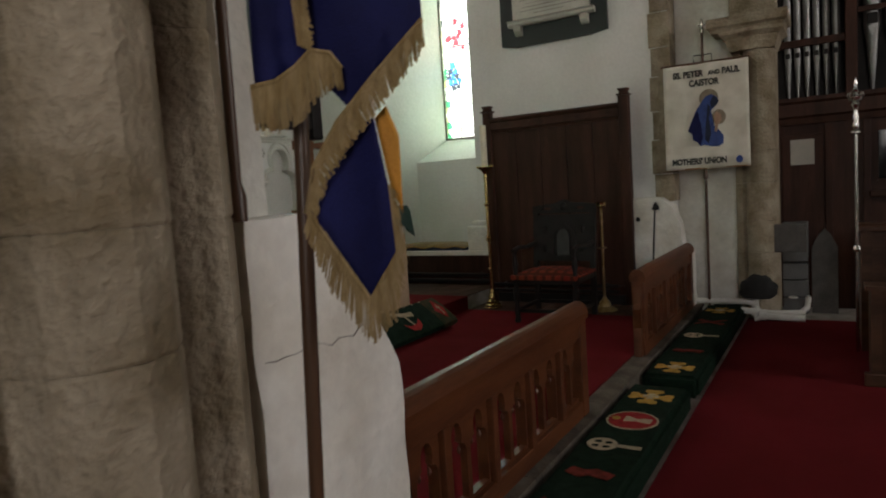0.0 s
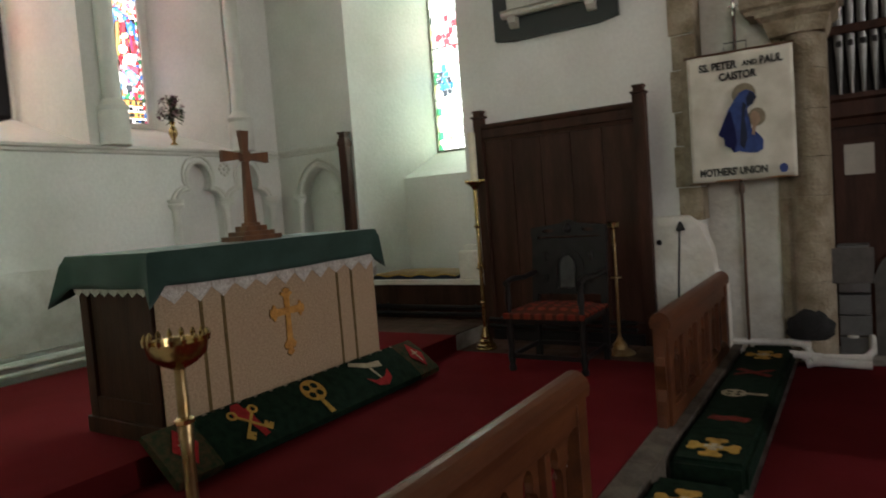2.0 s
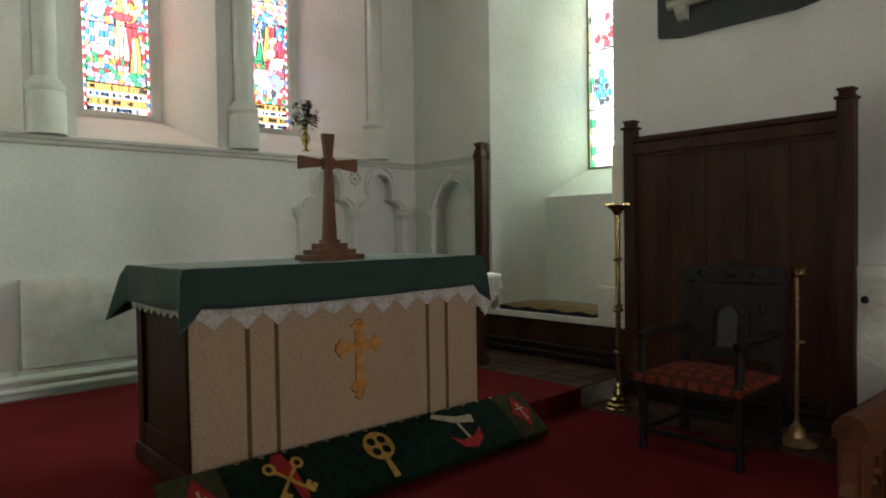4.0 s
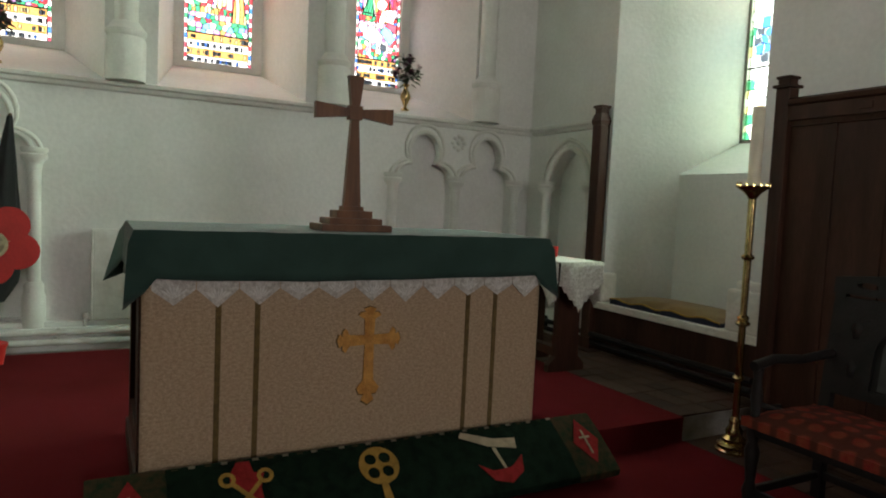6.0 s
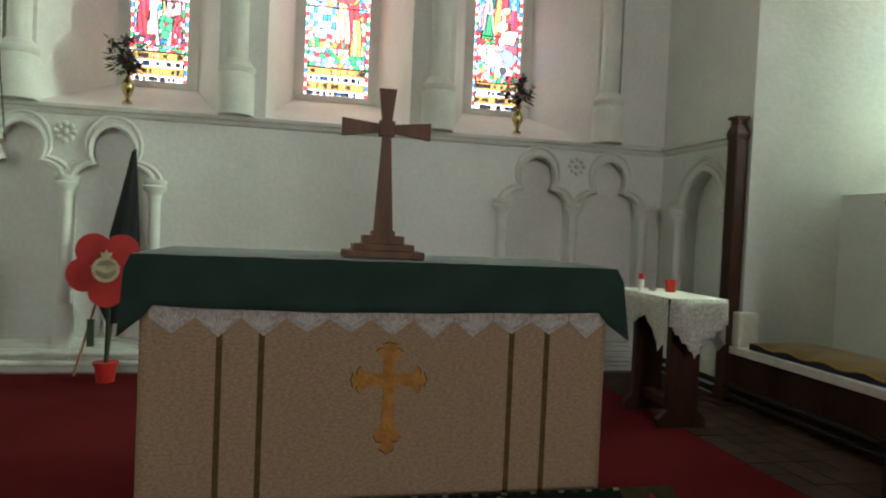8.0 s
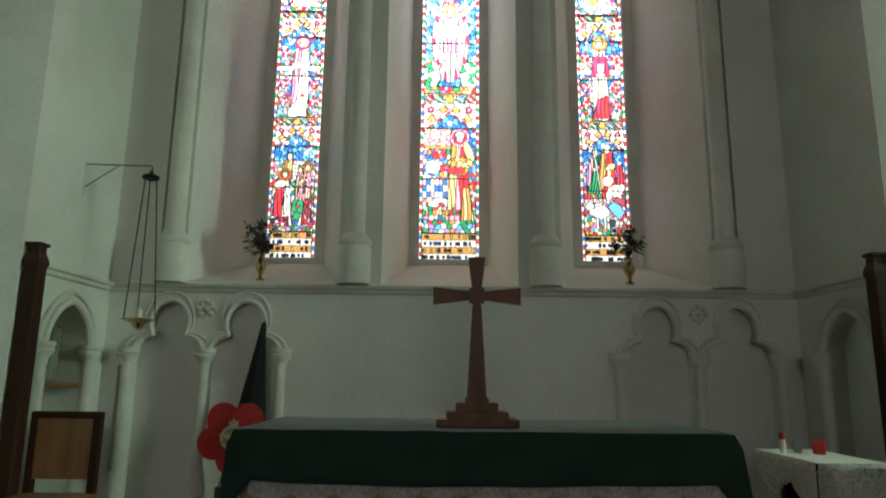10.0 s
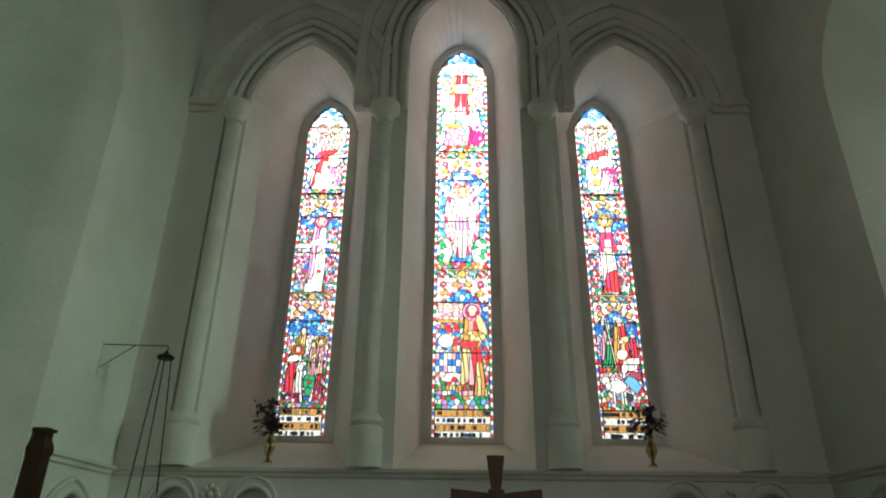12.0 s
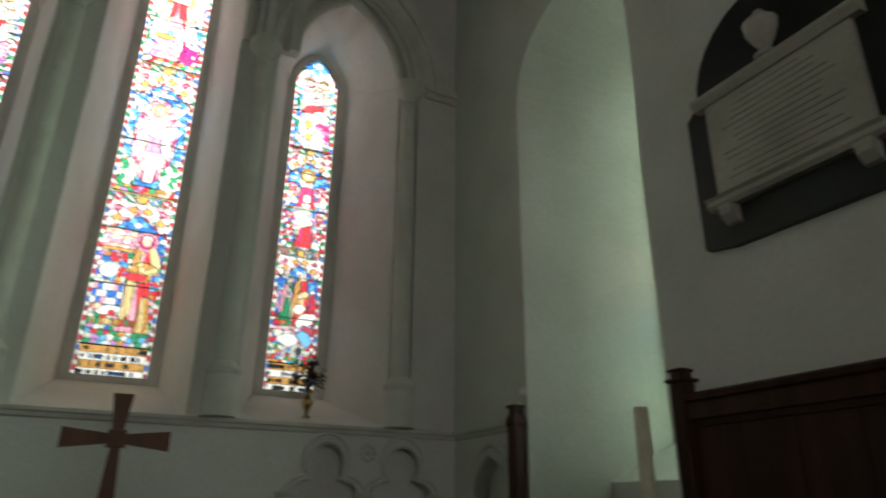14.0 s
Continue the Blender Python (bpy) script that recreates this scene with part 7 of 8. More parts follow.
def wall_vase(y, petals, label):
    """A brass vase of drooping flowers on the ledge under a window."""
    x, z = EAST - 0.10, 2.158
    t = thing("flower_vase", (x, y, z), label, "vase", "vases on the window ledge")
    part("vase", turned(x, y, [(0.035, z - 0.004), (0.038, z + 0.008), (0.014, z + 0.025), (0.017, z + 0.045), (0.03, z + 0.075), (0.047, z + 0.115), (0.044, z + 0.15), (0.022, z + 0.185), (0.02, z + 0.21), (0.036, z + 0.235), (0.032, z + 0.235), (0.016, z + 0.212)], 20), BRASS, t, smooth=True)
    rng = random.Random(int(y * 100))
    for k in range(26):
        a, lean, h = rng.uniform(0, 6.28), rng.uniform(0.01, 0.16), rng.uniform(0.06, 0.27)
        tip = Vector((x + 0.02 + 0.6 * lean * math.cos(a), y + lean * math.sin(a), z + 0.21 + h))
        part("flower_stem", tube([(x, y, z + 0.2), (x + 0.3 * lean * math.cos(a), y + 0.3 * lean * math.sin(a), z + 0.22 + h * 0.6), tip], 0.003, 5), LEAF, t)
        bm = bmesh.new()
        head = k < 16
        for q in range(12 if head else 7):
            d = Vector((rng.gauss(0, 1), rng.gauss(0, 1), rng.gauss(0.2, 0.8))).normalized()
            s = d.cross(Vector((0.3, 0.5, 0.8))).normalized() * 0.017
            r = rng.uniform(0.034, 0.058)
            p = tip + d * 0.006
            bm.faces.new([bm.verts.new(v) for v in (p, p + d * r * 0.5 + s, p + d * r, p + d * r * 0.5 - s)])
        part("flower_head" if head else "leaf_spray", bm, (petals if k % 3 or y < 0 else PETAL) if head else LEAF, t)
    for k in range(56):
        a, r = rng.uniform(0, 6.28), rng.uniform(0.0, 0.11)
        p = Vector((x + 0.02 + 0.5 * r * math.cos(a), y + r * math.sin(a), z + 0.24 + rng.uniform(0, 0.12)))
        d = Vector((0.4 * math.cos(a), math.sin(a), rng.uniform(-0.6, 0.5))).normalized()
        s = d.cross(Vector((0, 0, 1))).normalized() * 0.016
        bm = bmesh.new()
        bm.faces.new([bm.verts.new(v) for v in (p, p + d * 0.035 + s * 1.4, p + d * 0.08, p + d * 0.035 - s * 1.4)])
        part("leaf", bm, LEAF, t)


wall_vase(1.525, PETAL_DARK, "brass vase of white and dark flowers on the ledge")
wall_vase(-1.60, PETAL_DARK, "brass vase of dark purple flowers on the ledge")


def hanging_lamp():
    x, y = -5.37, -2.295
    t = thing("hanging_lamp", (x, NORTH, 2.9), "brass sanctuary lamp hung on chains from an iron wall bracket", "lamp")
    part("bracket_arm", tube([(x, NORTH + 0.005, 2.94), (x, y, 2.93)], 0.005, 8), GREYBOX, t)
    part("bracket_plate", box(x - 0.007, x + 0.007, NORTH - 0.002, NORTH + 0.010, 2.70, 2.96, 0.003), PAINT, t, "white painted wall plate")
    part("bracket_brace", tube([(x, NORTH + 0.01, 2.76), (x, NORTH + 0.26, 2.935)], 0.004, 8), GREYBOX, t)
    part("hook", tube([(x, y, 2.93), (x, y + 0.008, 2.90), (x, y, 2.875)], 0.004, 6), IRON, t)
    part("smoke_cap", turned(x, y, [(0.006, 2.895), (0.02, 2.87), (0.06, 2.85), (0.065, 2.835), (0.055, 2.825), (0.01, 2.83)], 20), IRON, t, smooth=True)
    bz, by = 1.735, y + 0.012
    part("bowl", turned(x, by, [(0.01, bz - 0.05), (0.03, bz - 0.035), (0.05, bz - 0.005), (0.10, bz + 0.015), (0.125, bz + 0.02), (0.12, bz + 0.026), (0.05, bz + 0.01), (0.02, bz)], 24), BRASS, t, smooth=True)
    part("candle", turned(x, by, [(0.022, bz), (0.022, bz + 0.10), (0.006, bz + 0.105)], 14), WAX, t, "stub of cream candle", smooth=True)
    for k in range(3):
        a = math.pi / 2 + k * 2 * math.pi / 3
        p0, p1 = Vector((x + 0.045 * math.cos(a), y + 0.045 * math.sin(a), 2.83)), Vector((x + 0.12 * math.cos(a), by + 0.12 * math.sin(a), bz + 0.022))
        n = 46
        links = []
        for i in range(n):
            q0, q1 = p0.lerp(p1, i / n), p0.lerp(p1, (i + 1.1) / n)
            side = Vector((0.0045, 0, 0)) if i % 2 else Vector((0, 0.0045, 0))
            links += [tube([q0 + side * 0.3, q0.lerp(q1, 0.5) + side, q1 + side * 0.3], 0.003, 4), tube([q0 - side * 0.3, q0.lerp(q1, 0.5) - side, q1 - side * 0.3], 0.003, 4)]
        part("chain", merge(*links), IRON, t)


hanging_lamp()

cur = thing("curtain", (-5.45, NORTH - 0.2, 1.25), "short pale green curtain in the wall niche", "curtain")
draped([(-5.66, 1.30), (-5.28, 1.30), (-5.28, 1.72), (-5.66, 1.72)], lambda u, v, w: Vector((u, NORTH - 0.2 + w, v)), CURTAIN, "cloth", cur, "", 0.004, 14, lambda u, v: 0.014 * math.sin(u * 90))
part("rod", tube([(-5.675, NORTH - 0.2, 1.72), (-5.125, NORTH - 0.2, 1.72)], 0.006, 8), BRASS_DULL, cur)
shelf = thing("niche_shelf", (-5.40, NORTH - 0.15, 1.28), "small wooden shelf in the wall niche", "shelf")
part("board", box(-5.685, -5.115, NORTH - 0.28, NORTH - 0.02, 1.27, 1.297, 0.004), OAK_LIGHT, shelf)


def side_chair():
    x, y, z = -4.72, -2.47, 0.151
    t = thing("wooden_chair", (x, y, z), "plain golden oak chair standing by the north wall", "chair")
    for dx in (-0.19, 0.19):
        for dy in (-0.2, 0.2):
            part("leg", box(x + dx - 0.02, x + dx + 0.02, y + dy - 0.02, y + dy + 0.02, z, z + 0.44, 0.004), OAK_LIGHT, t)
    part("seat", box(x - 0.23, x + 0.23, y - 0.23, y + 0.23, z + 0.44, z + 0.475, 0.012), OAK_LIGHT, t)
    part("backrest", plate([(-0.2, 0.56), (0.2, 0.56), (0.2, 0.93), (0.0, 0.97), (-0.2, 0.93)], 0.03, lambda u, v, w: Vector((x - 0.22 + w, y + u, z + v))), OAK_LIGHT, t)
    for dy in (-0.2, 0.2):
        part("back_post", box(x - 0.235, x - 0.185, y + dy - 0.025, y + dy + 0.025, z + 0.47, z + 0.955, 0.006), OAK_DARK, t)
    part("crest_rail", box(x - 0.24, x - 0.18, y - 0.225, y + 0.225, z + 0.93, z + 0.975, 0.012), OAK_DARK, t)


side_chair()

# ---- north pier, its masonry stump, and what stands there ----
def rough_block(levels, cuts, amount, seed):
    """A lumpy block from stacked outlines, roughened."""
    bm = loft(levels, (True, True))
    bmesh.ops.triangulate(bm, faces=[f for f in bm.faces if len(f.verts) > 4])
    bmesh.ops.subdivide_edges(bm, edges=list(bm.edges), cuts=cuts, use_grid_fill=True)
    for v in bm.verts:
        q = v.co * 5 + Vector((seed, 0, 0))
        v.co += amount * Vector((noise.noise(q), noise.noise(q + Vector((7, 3, 1))), 0.5 * noise.noise(q + Vector((1, 9, 4)))))
    return bm


def quad(x0, x1, y0, y1, z):
    return [Vector((x0, y0, z)), Vector((x1, y0, z)), Vector((x1, y1, z)), Vector((x0, y1, z))]


solid("pier_stump", rough_block([quad(-1.38, -0.80, -2.955, ye, z) for ye, z in ((-2.42, -0.16), (-2.425, 0.45), (-2.435, 0.80), (-2.51, 0.96), (-2.52, 1.13), (-2.63, 1.25))], 5, 0.016, 2), LIME_ROUGH, "rough whitewashed masonry stump beside the pier", "masonry", smooth=True)
solid("wall_pier_upper", rough_block([quad(-1.49, -0.90, -2.95, -2.79, z) for z in (1.24, 2.2, 3.2, 4.62)], 3, 0.008, 5), LIME_ROUGH, "whitewashed wall above the masonry stump", "wall", smooth=True)

crack = thing("plaster_crack", (-0.80, -2.7, 0.95), "thin dark crack in the whitewashed masonry", "crack", "", "structure")
rng = random.Random(3)
pts, y, zz = [], -2.93, 0.93
while y < -2.53:
    pts.append((-0.797 + 0.012 * noise.noise(Vector((-0.8 * 5 + 2, y * 5, zz * 5))), y, zz))
    y += 0.03
    zz += rng.uniform(-0.012, 0.018)
part("crack", tube(pts, [0.0018 if k % 3 else 0.001 for k in range(len(pts))], 5), STONE_GREY, crack)

PIER = [(-0.98, -2.955), (-0.81, -2.975), (-0.735, -3.06), (-0.765, -3.10), (-0.79, -3.165), (-0.75, -3.195), (-0.69, -3.215), (-0.645, -3.26), (-0.625, -3.33), (-0.645, -3.40), (-0.69, -3.445), (-0.75, -3.465), (-0.79, -3.49), (-0.73, -3.53), (-0.72, -3.72), (-1.48, -3.72), (-1.48, -2.955)]
pier = thing("stone_pier", (-1.0, -3.4, -0.16), "weathered limestone pier with moulded edge", "pier", "", "structure")
z = -0.16
rng = random.Random(21)
for k, h in enumerate((0.30, 0.27, 0.31, 0.33, 0.21, 0.36, 0.34, 0.36, 0.34, 0.36, 0.34, 0.36, 0.34, 0.30, 0.28)):
    s = 1 + rng.uniform(-0.004, 0.004)
    bm = loft([[Vector((-1.0 + (x + 1.0) * s * q, -3.4 + (y + 3.4) * s * q, zz)) for x, y in PIER] for q, zz in ((0.992, z), (1.0, z + 0.006), (1.0, z + h - 0.008), (0.992, z + h - 0.001))], (True, True))
    part("stone", bm, STONE, pier)
    z += h
core = [(x * 0.95 - 0.085, -3.4 + (y + 3.4) * 0.90) for x, y in PIER]
part("mortar", plate(core, 4.7, lambda u, v, w: Vector((u, v, -0.158 + w))), STONE, pier)


def parish_flag():
    """A navy flag with gold fringe, furled on its pole, its fringed edges hanging in folds."""
    o, r, n = Vector((-0.42, -3.08, 0.0)), Vector((0.866, 0.5, 0.0)), Vector((-0.5, 0.866, 0.0))

    def hang(layer, swell=0.012):
        def put(u, v, w):
            return o + r * u + n * (layer + w) + Vector((0, 0, v))
        return put

    def folds(u, v):
        return 0.014 * math.sin(u * 34 + v * 6) + 0.008 * math.sin(u * 70 - v * 9)

    t = thing("fringed_flag", o + r * -0.1 + Vector((0, 0, -0.142)), "navy blue flag with a gold fringe furled on its pole", "flag")
    top = 2.35
    foot, head = o + r * -0.135 + n * 0.04 + Vector((0, 0, -0.142)), o + r * -0.02 + n * 0.04 + Vector((0, 0, 2.6))
    part("pole", tube([foot, foot.lerp(head, 0.5), head], 0.0135, 14), POLE_WOOD, t, "dark varnished wooden pole", smooth=True)
    part("pole_foot", turned(foot.x, foot.y, [(0.075, -0.142), (0.075, -0.12), (0.03, -0.10), (0.018, -0.06)], 18), IRON, t, smooth=True)
    draped([(-0.125, 1.47), (-0.09, 1.476), (-0.04, 1.50), (0.03, 1.42), (0.05, 1.44), (0.15, 1.56), (0.14, 1.9), (0.10, top), (-0.10, top), (-0.13, 1.8)], hang(0.0), BLUE, "upper_cloth", t, "", 0.004, 5, folds)

    def fringe(path, drop, layer, label="gold bullion fringe"):
        """A braid along the cloth's edge with many loose strands; drop: the strand at each corner of the path."""
        put = hang(layer)
        rng = random.Random(int(abs(path[0][0]) * 1000) + len(path))
        vs, fs = [], []
        for (p, q), (d0, d1) in zip(zip(path, path[1:]), zip(drop, drop[1:])):
            ln = math.hypot(q[0] - p[0], q[1] - p[1])
            n = max(3, int(ln / 0.0019))
            for i in range(n):
                f = i / n
                u, v = p[0] + (q[0] - p[0]) * f, p[1] + (q[1] - p[1]) * f
                du, dv = d0[0] + (d1[0] - d0[0]) * f, d0[1] + (d1[1] - d0[1]) * f
                k = rng.uniform(0.86, 1.08)
                sw = 0.003 * math.sin(u * 160 + v * 130) + rng.uniform(-0.0015, 0.0015)
                tw = rng.uniform(-0.003, 0.003)
                wd = 0.0016
                au, av = (q[0] - p[0]) / ln * wd, (q[1] - p[1]) / ln * wd
                b = len(vs)
                for g, w in ((0.0, 0.0), (0.5, sw), (1.0, sw * 1.6)):
                    mu, mv = u + du * k * g + tw * g, v + dv * k * g
                    vs += [put(mu - au, mv - av, w - 0.001), put(mu + au, mv + av, w - 0.001), put(mu + au, mv + av, w + 0.0015), put(mu - au, mv - av, w + 0.0015)]
                for g in (0, 4):
                    for i4 in range(4):
                        j4 = (i4 + 1) % 4
                        fs.append((b + g + i4, b + g + j4, b + g + 4 + j4, b + g + 4 + i4))
                fs.append((b + 8, b + 9, b + 10, b + 11))
        me = bpy.data.meshes.new("fringe")
        me.from_pydata([x - ORIGIN[t.name] for x in vs], [], fs)
        me.materials.append(FRINGE)
        ob = new("fringe", me)
        ob.parent = t
        tagged(ob, label, kind="stuff")
        part("braid", tube([put(u, v, 0.0) for u, v in path], 0.0045, 6), FRINGE, t, smooth=True)

    fringe([(-0.131, 1.470), (-0.09, 1.477), (-0.055, 1.498), (-0.03, 1.522), (0.0, 1.515), (0.017, 1.490)], [(-0.002, -0.065), (0.0, -0.078), (0.002, -0.085), (0.006, -0.075), (0.004, -0.05), (0.0, -0.035)], -0.024)
    fringe([(-0.046, 1.53), (-0.05, 1.6), (-0.055, 1.9), (-0.055, 2.3)], [(0.02, -0.01), (0.022, -0.01), (0.022, -0.01), (0.022, -0.01)], -0.026)
    fringe([(0.152, 1.556), (0.07, 1.475), (0.005, 1.405), (-0.04, 1.335), (-0.058, 1.262)], [(0.0, -0.045), (0.014, -0.042), (0.020, -0.036), (0.018, -0.028), (0.012, -0.02)], -0.030)
    draped([(-0.055, 1.27), (-0.02, 1.33), (0.03, 1.39), (0.062, 1.41), (0.078, 1.30), (0.083, 1.19), (0.033, 1.11), (-0.018, 1.195)], hang(-0.008), BLUE, "lower_cloth", t, "", 0.004, 5, lambda u, v: 0.010 * math.sin(u * 44 + 1))
    fringe([(-0.055, 1.262), (-0.018, 1.197), (0.033, 1.113), (0.060, 1.148), (0.082, 1.195), (0.078, 1.30)], [(-0.012, -0.028), (-0.016, -0.06), (0.002, -0.078), (0.016, -0.07), (0.018, -0.03), (0.012, -0.012)], -0.014)
    draped([(0.062, 1.41), (0.082, 1.43), (0.10, 1.38), (0.098, 1.25), (0.08, 1.30)], hang(0.004), ORANGE, "orange_lining", t, "orange lining", 0.003, 3)


parish_flag()

pole2 = thing("banner_pole", (-0.80, -2.99, 1.25), "dark wooden pole resting on the masonry ledge", "pole")
part("shaft", tube([(-0.815, -2.955, 1.285), (-0.76, -2.985, 2.9)], 0.0125, 12), POLE_WOOD, pole2, smooth=True)
part("ferrule", turned(-0.815, -2.955, [(0.019, 1.246), (0.02, 1.30), (0.0165, 1.315), (0.013, 1.33)], 14), POLE_WOOD, pole2, smooth=True)

frame_t = thing("picture_frame", (-1.14, -2.55, 1.45), "dark wooden picture frame with glass hung on the pier", "picture frame")
for a, b in (((-2.90, 1.50), (-2.355, 1.54)), ((-2.90, 2.26), (-2.355, 2.30))):
    part("frame_rail", box(-1.165, -1.12, a[0], b[0], a[1], b[1], 0.005), EBONY, frame_t)
for y in (-2.945, -2.355):
    part("frame_stile", box(-1.168, -1.117, y, y + 0.045, 1.47, 2.33, 0.005), EBONY, frame_t)
part("picture", box(-1.155, -1.145, -2.90, -2.355, 1.539, 2.261), PANE_GREEN, frame_t, "pale faded picture behind glass")
part("hanger", box(-1.166, -1.14, -2.86, -2.80, 2.15, 2.35), EBONY, frame_t)

# ---- south pier, banner and clutter ----
quoins = thing("quoin_stones", (-1.2, SOUTH - 0.02, 1.0), "limestone quoins at the end of the south wall", "quoins", "", "structure")
z = 1.02
k = 0
while z < 5.0:
    h = 0.34 if k % 2 else 0.28
    part("stone", box(-1.29 - 0.02 * (k % 2), -1.105, SOUTH - 0.014, SOUTH + 0.3, z + 0.003, z + h - 0.003, 0.006), STONE, quoins)
    z += h
    k += 1
solid("wall_recess", box(-1.12, -0.40, 3.12, SOUTH + 0.95, -0.16, 4.61), LIME_ROUGH, "whitewashed wall between quoin and pier shaft", "wall")
solid("wall_stump_south", merge(rough_block([quad(-1.48, xe, 2.70, 2.90, z) for xe, z in ((-0.93, -0.16), (-0.93, 0.52), (-1.02, 0.62), (-1.03, 0.78), (-1.10, 0.98), (-1.22, 1.07))], 4, 0.012, 8)), LIME_ROUGH, "rough whitewashed masonry stump on the south side", "masonry", smooth=True)

resp = thing("stone_respond", (-0.38, 3.15, -0.16), "limestone half shaft and capital of the south arch", "pier", "", "structure")
z = -0.16
k = 0
while z < 2.36:
    h = min(0.36 if k % 2 else 0.30, 2.40 - z)
    plan = [(-0.56, 3.30), (-0.56, 3.00), (-0.50, 2.97), (-0.47, 3.00)] + [(-0.345 + 0.125 * math.cos(a), 3.0 + 0.125 * math.sin(a) * 1.0) for a in [math.pi + math.pi * q / 10 for q in range(1, 10)]] + [(-0.215, 3.0), (-0.20, 3.05), (-0.20, 3.30)]
    part("stone", loft([[Vector((x, y, zz)) for x, y in plan] for zz in (z + 0.002, z + h - 0.002)], (True, True)), STONE, resp)
    z += h
    k += 1
part("capital_neck", loft([[Vector((-0.385 + a * s, 3.06 + b * s, z)) for a, b in ((-0.2, 0.25), (-0.2, -0.18), (0.0, -0.23), (0.2, -0.18), (0.2, 0.25))] for s, z in ((0.95, 2.39), (1.0, 2.42), (1.12, 2.50), (1.34, 2.54), (1.34, 2.57))], (True, True)), STONE, resp)
part("abacus", loft([[Vector((-0.42 + a * s, 3.06 + b * s, z)) for a, b in ((-0.32, 0.25), (-0.32, -0.26), (0.32, -0.26), (0.32, 0.25))] for s, z in ((0.94, 2.565), (0.97, 2.60), (1.06, 2.62), (1.06, 2.70))], (True, True)), STONE, resp)
part("springer", loft([[Vector((-0.385 + a, 3.10 + b, z)) for a, b in ((-0.19, 0.25), (-0.19, -0.18), (0.19, -0.18), (0.19, 0.25))] for z in (2.70, 4.61)], (True, True)), STONE, resp)


def church_banner():
    a, b = Vector((-1.162, 2.805, 0)), Vector((-0.408, 2.835, 0))
    r = (b - a).normalized()
    n = Vector((r.y, -r.x, 0))
    mid = (a + b) / 2
    w2 = (b - a).length / 2

    def on(u, v, w):
        return mid + r * u + n * w + Vector((0, 0, v))

    t = thing("church_banner", mid + Vector((0, 0, -0.142)), "cream cloth banner with blue figure on a dark pole", "banner")
    bm = bmesh.new()
    nx, nz = 24, 24
    g = [[bm.verts.new(on(-w2 + 2 * w2 * i / nx, 1.325 + 1.0 * j / nz, 0.012 + 0.006 * math.sin(i * 0.55) * (1 - j / nz * 0.6))) for j in range(nz + 1)] for i in range(nx + 1)]
    for i in range(nx):
        for j in range(nz):
            bm.faces.new((g[i][j], g[i + 1][j], g[i + 1][j + 1], g[i][j + 1]))
    p = part("cloth", bm, SATIN, t, smooth=True)
    p.modifiers.new("thickness", "SOLIDIFY").thickness = 0.006
    part("side_fold", plate([(-w2 - 0.06, 1.30), (-w2 - 0.004, 1.325), (-w2 - 0.004, 2.32), (-w2 - 0.055, 2.30)], 0.01, lambda u, v, w: on(u, v, w - 0.02)), TAUPE, t, "shadowed grey backing cloth")
    part("hem_bar", tube([on(-w2 - 0.02, 2.325, 0.006), on(w2 + 0.01, 2.325, 0.006)], 0.011, 10), POLE_WOOD, t)
    part("lower_bar", tube([on(-w2, 1.327, 0.006), on(w2, 1.327, 0.006)], 0.007, 8), OAK_LIGHT, t)
    part("pole", tube([on(-0.02, -0.141, -0.03), on(-0.02, 2.62, -0.03)], 0.013, 12), POLE_WOOD, t, smooth=True)
    part("pole_collar", turned(on(-0.02, 0, -0.03).x, on(-0.02, 0, -0.03).y, [(0.02, 1.22), (0.024, 1.25), (0.02, 1.30)], 12), POLE_WOOD, t)
    fx = on(-0.02, 0, -0.03)
    part("finial", merge(turned(fx.x, fx.y, [(0.014, 2.60), (0.02, 2.63), (0.012, 2.66), (0.016, 2.70), (0.004, 2.74)], 12), box(fx.x - 0.035, fx.x + 0.035, fx.y - 0.006, fx.y + 0.006, 2.665, 2.685)), SILVER, t, "silvery cross finial")
    part("yoke", tube([on(-0.10, 2.34, -0.02), on(-0.10, 2.40, -0.02), on(0.06, 2.40, -0.02), on(0.06, 2.34, -0.02)], 0.005, 8), IRON, t)

    def face(v0, u0=0.0):
        return lambda u, v, w: on(u0 + u, v0 + v, 0.024 + w)

    words("SS. PETER", 0.080, face(2.222, -0.150), INK, t, "", 0.82)
    words("AND", 0.052, face(2.218, 0.082), INK, t, "", 0.9)
    words("PAUL", 0.080, face(2.222, 0.228), INK, t, "", 0.82)
    words("CAISTOR", 0.080, face(2.135, -0.01), INK, t, "", 0.80)
    words("MOTHERS' UNION", 0.078, face(1.395, -0.07), INK, t, "", 0.76)
    part("badge", plate(disc(0.285, 1.392, 0.03, 14, 0.036), 0.003, lambda u, v, w: on(u, v, 0.02 + w)), SKYBLUE, t)
    part("halo", plate(disc(0.03, 1.985, 0.085, 20), 0.003, lambda u, v, w: on(u, v, 0.0195 + w)), TAUPE, t)
    part("cloak", plate([(-0.03, 1.96), (0.0, 2.0), (0.05, 2.02), (0.10, 1.99), (0.12, 1.95), (0.085, 1.90), (0.05, 1.87), (0.06, 1.80), (0.075, 1.72), (0.13, 1.66), (0.155, 1.62), (0.15, 1.55), (0.11, 1.525), (0.05, 1.53), (-0.02, 1.55), (-0.055, 1.54), (-0.08, 1.58), (-0.12, 1.60), (-0.125, 1.66), (-0.165, 1.69), (-0.12, 1.80), (-0.085, 1.88)], 0.003, lambda u, v, w: on(u, v, 0.0235 + w)), SKYBLUE, t, "blue cloth applique shape")
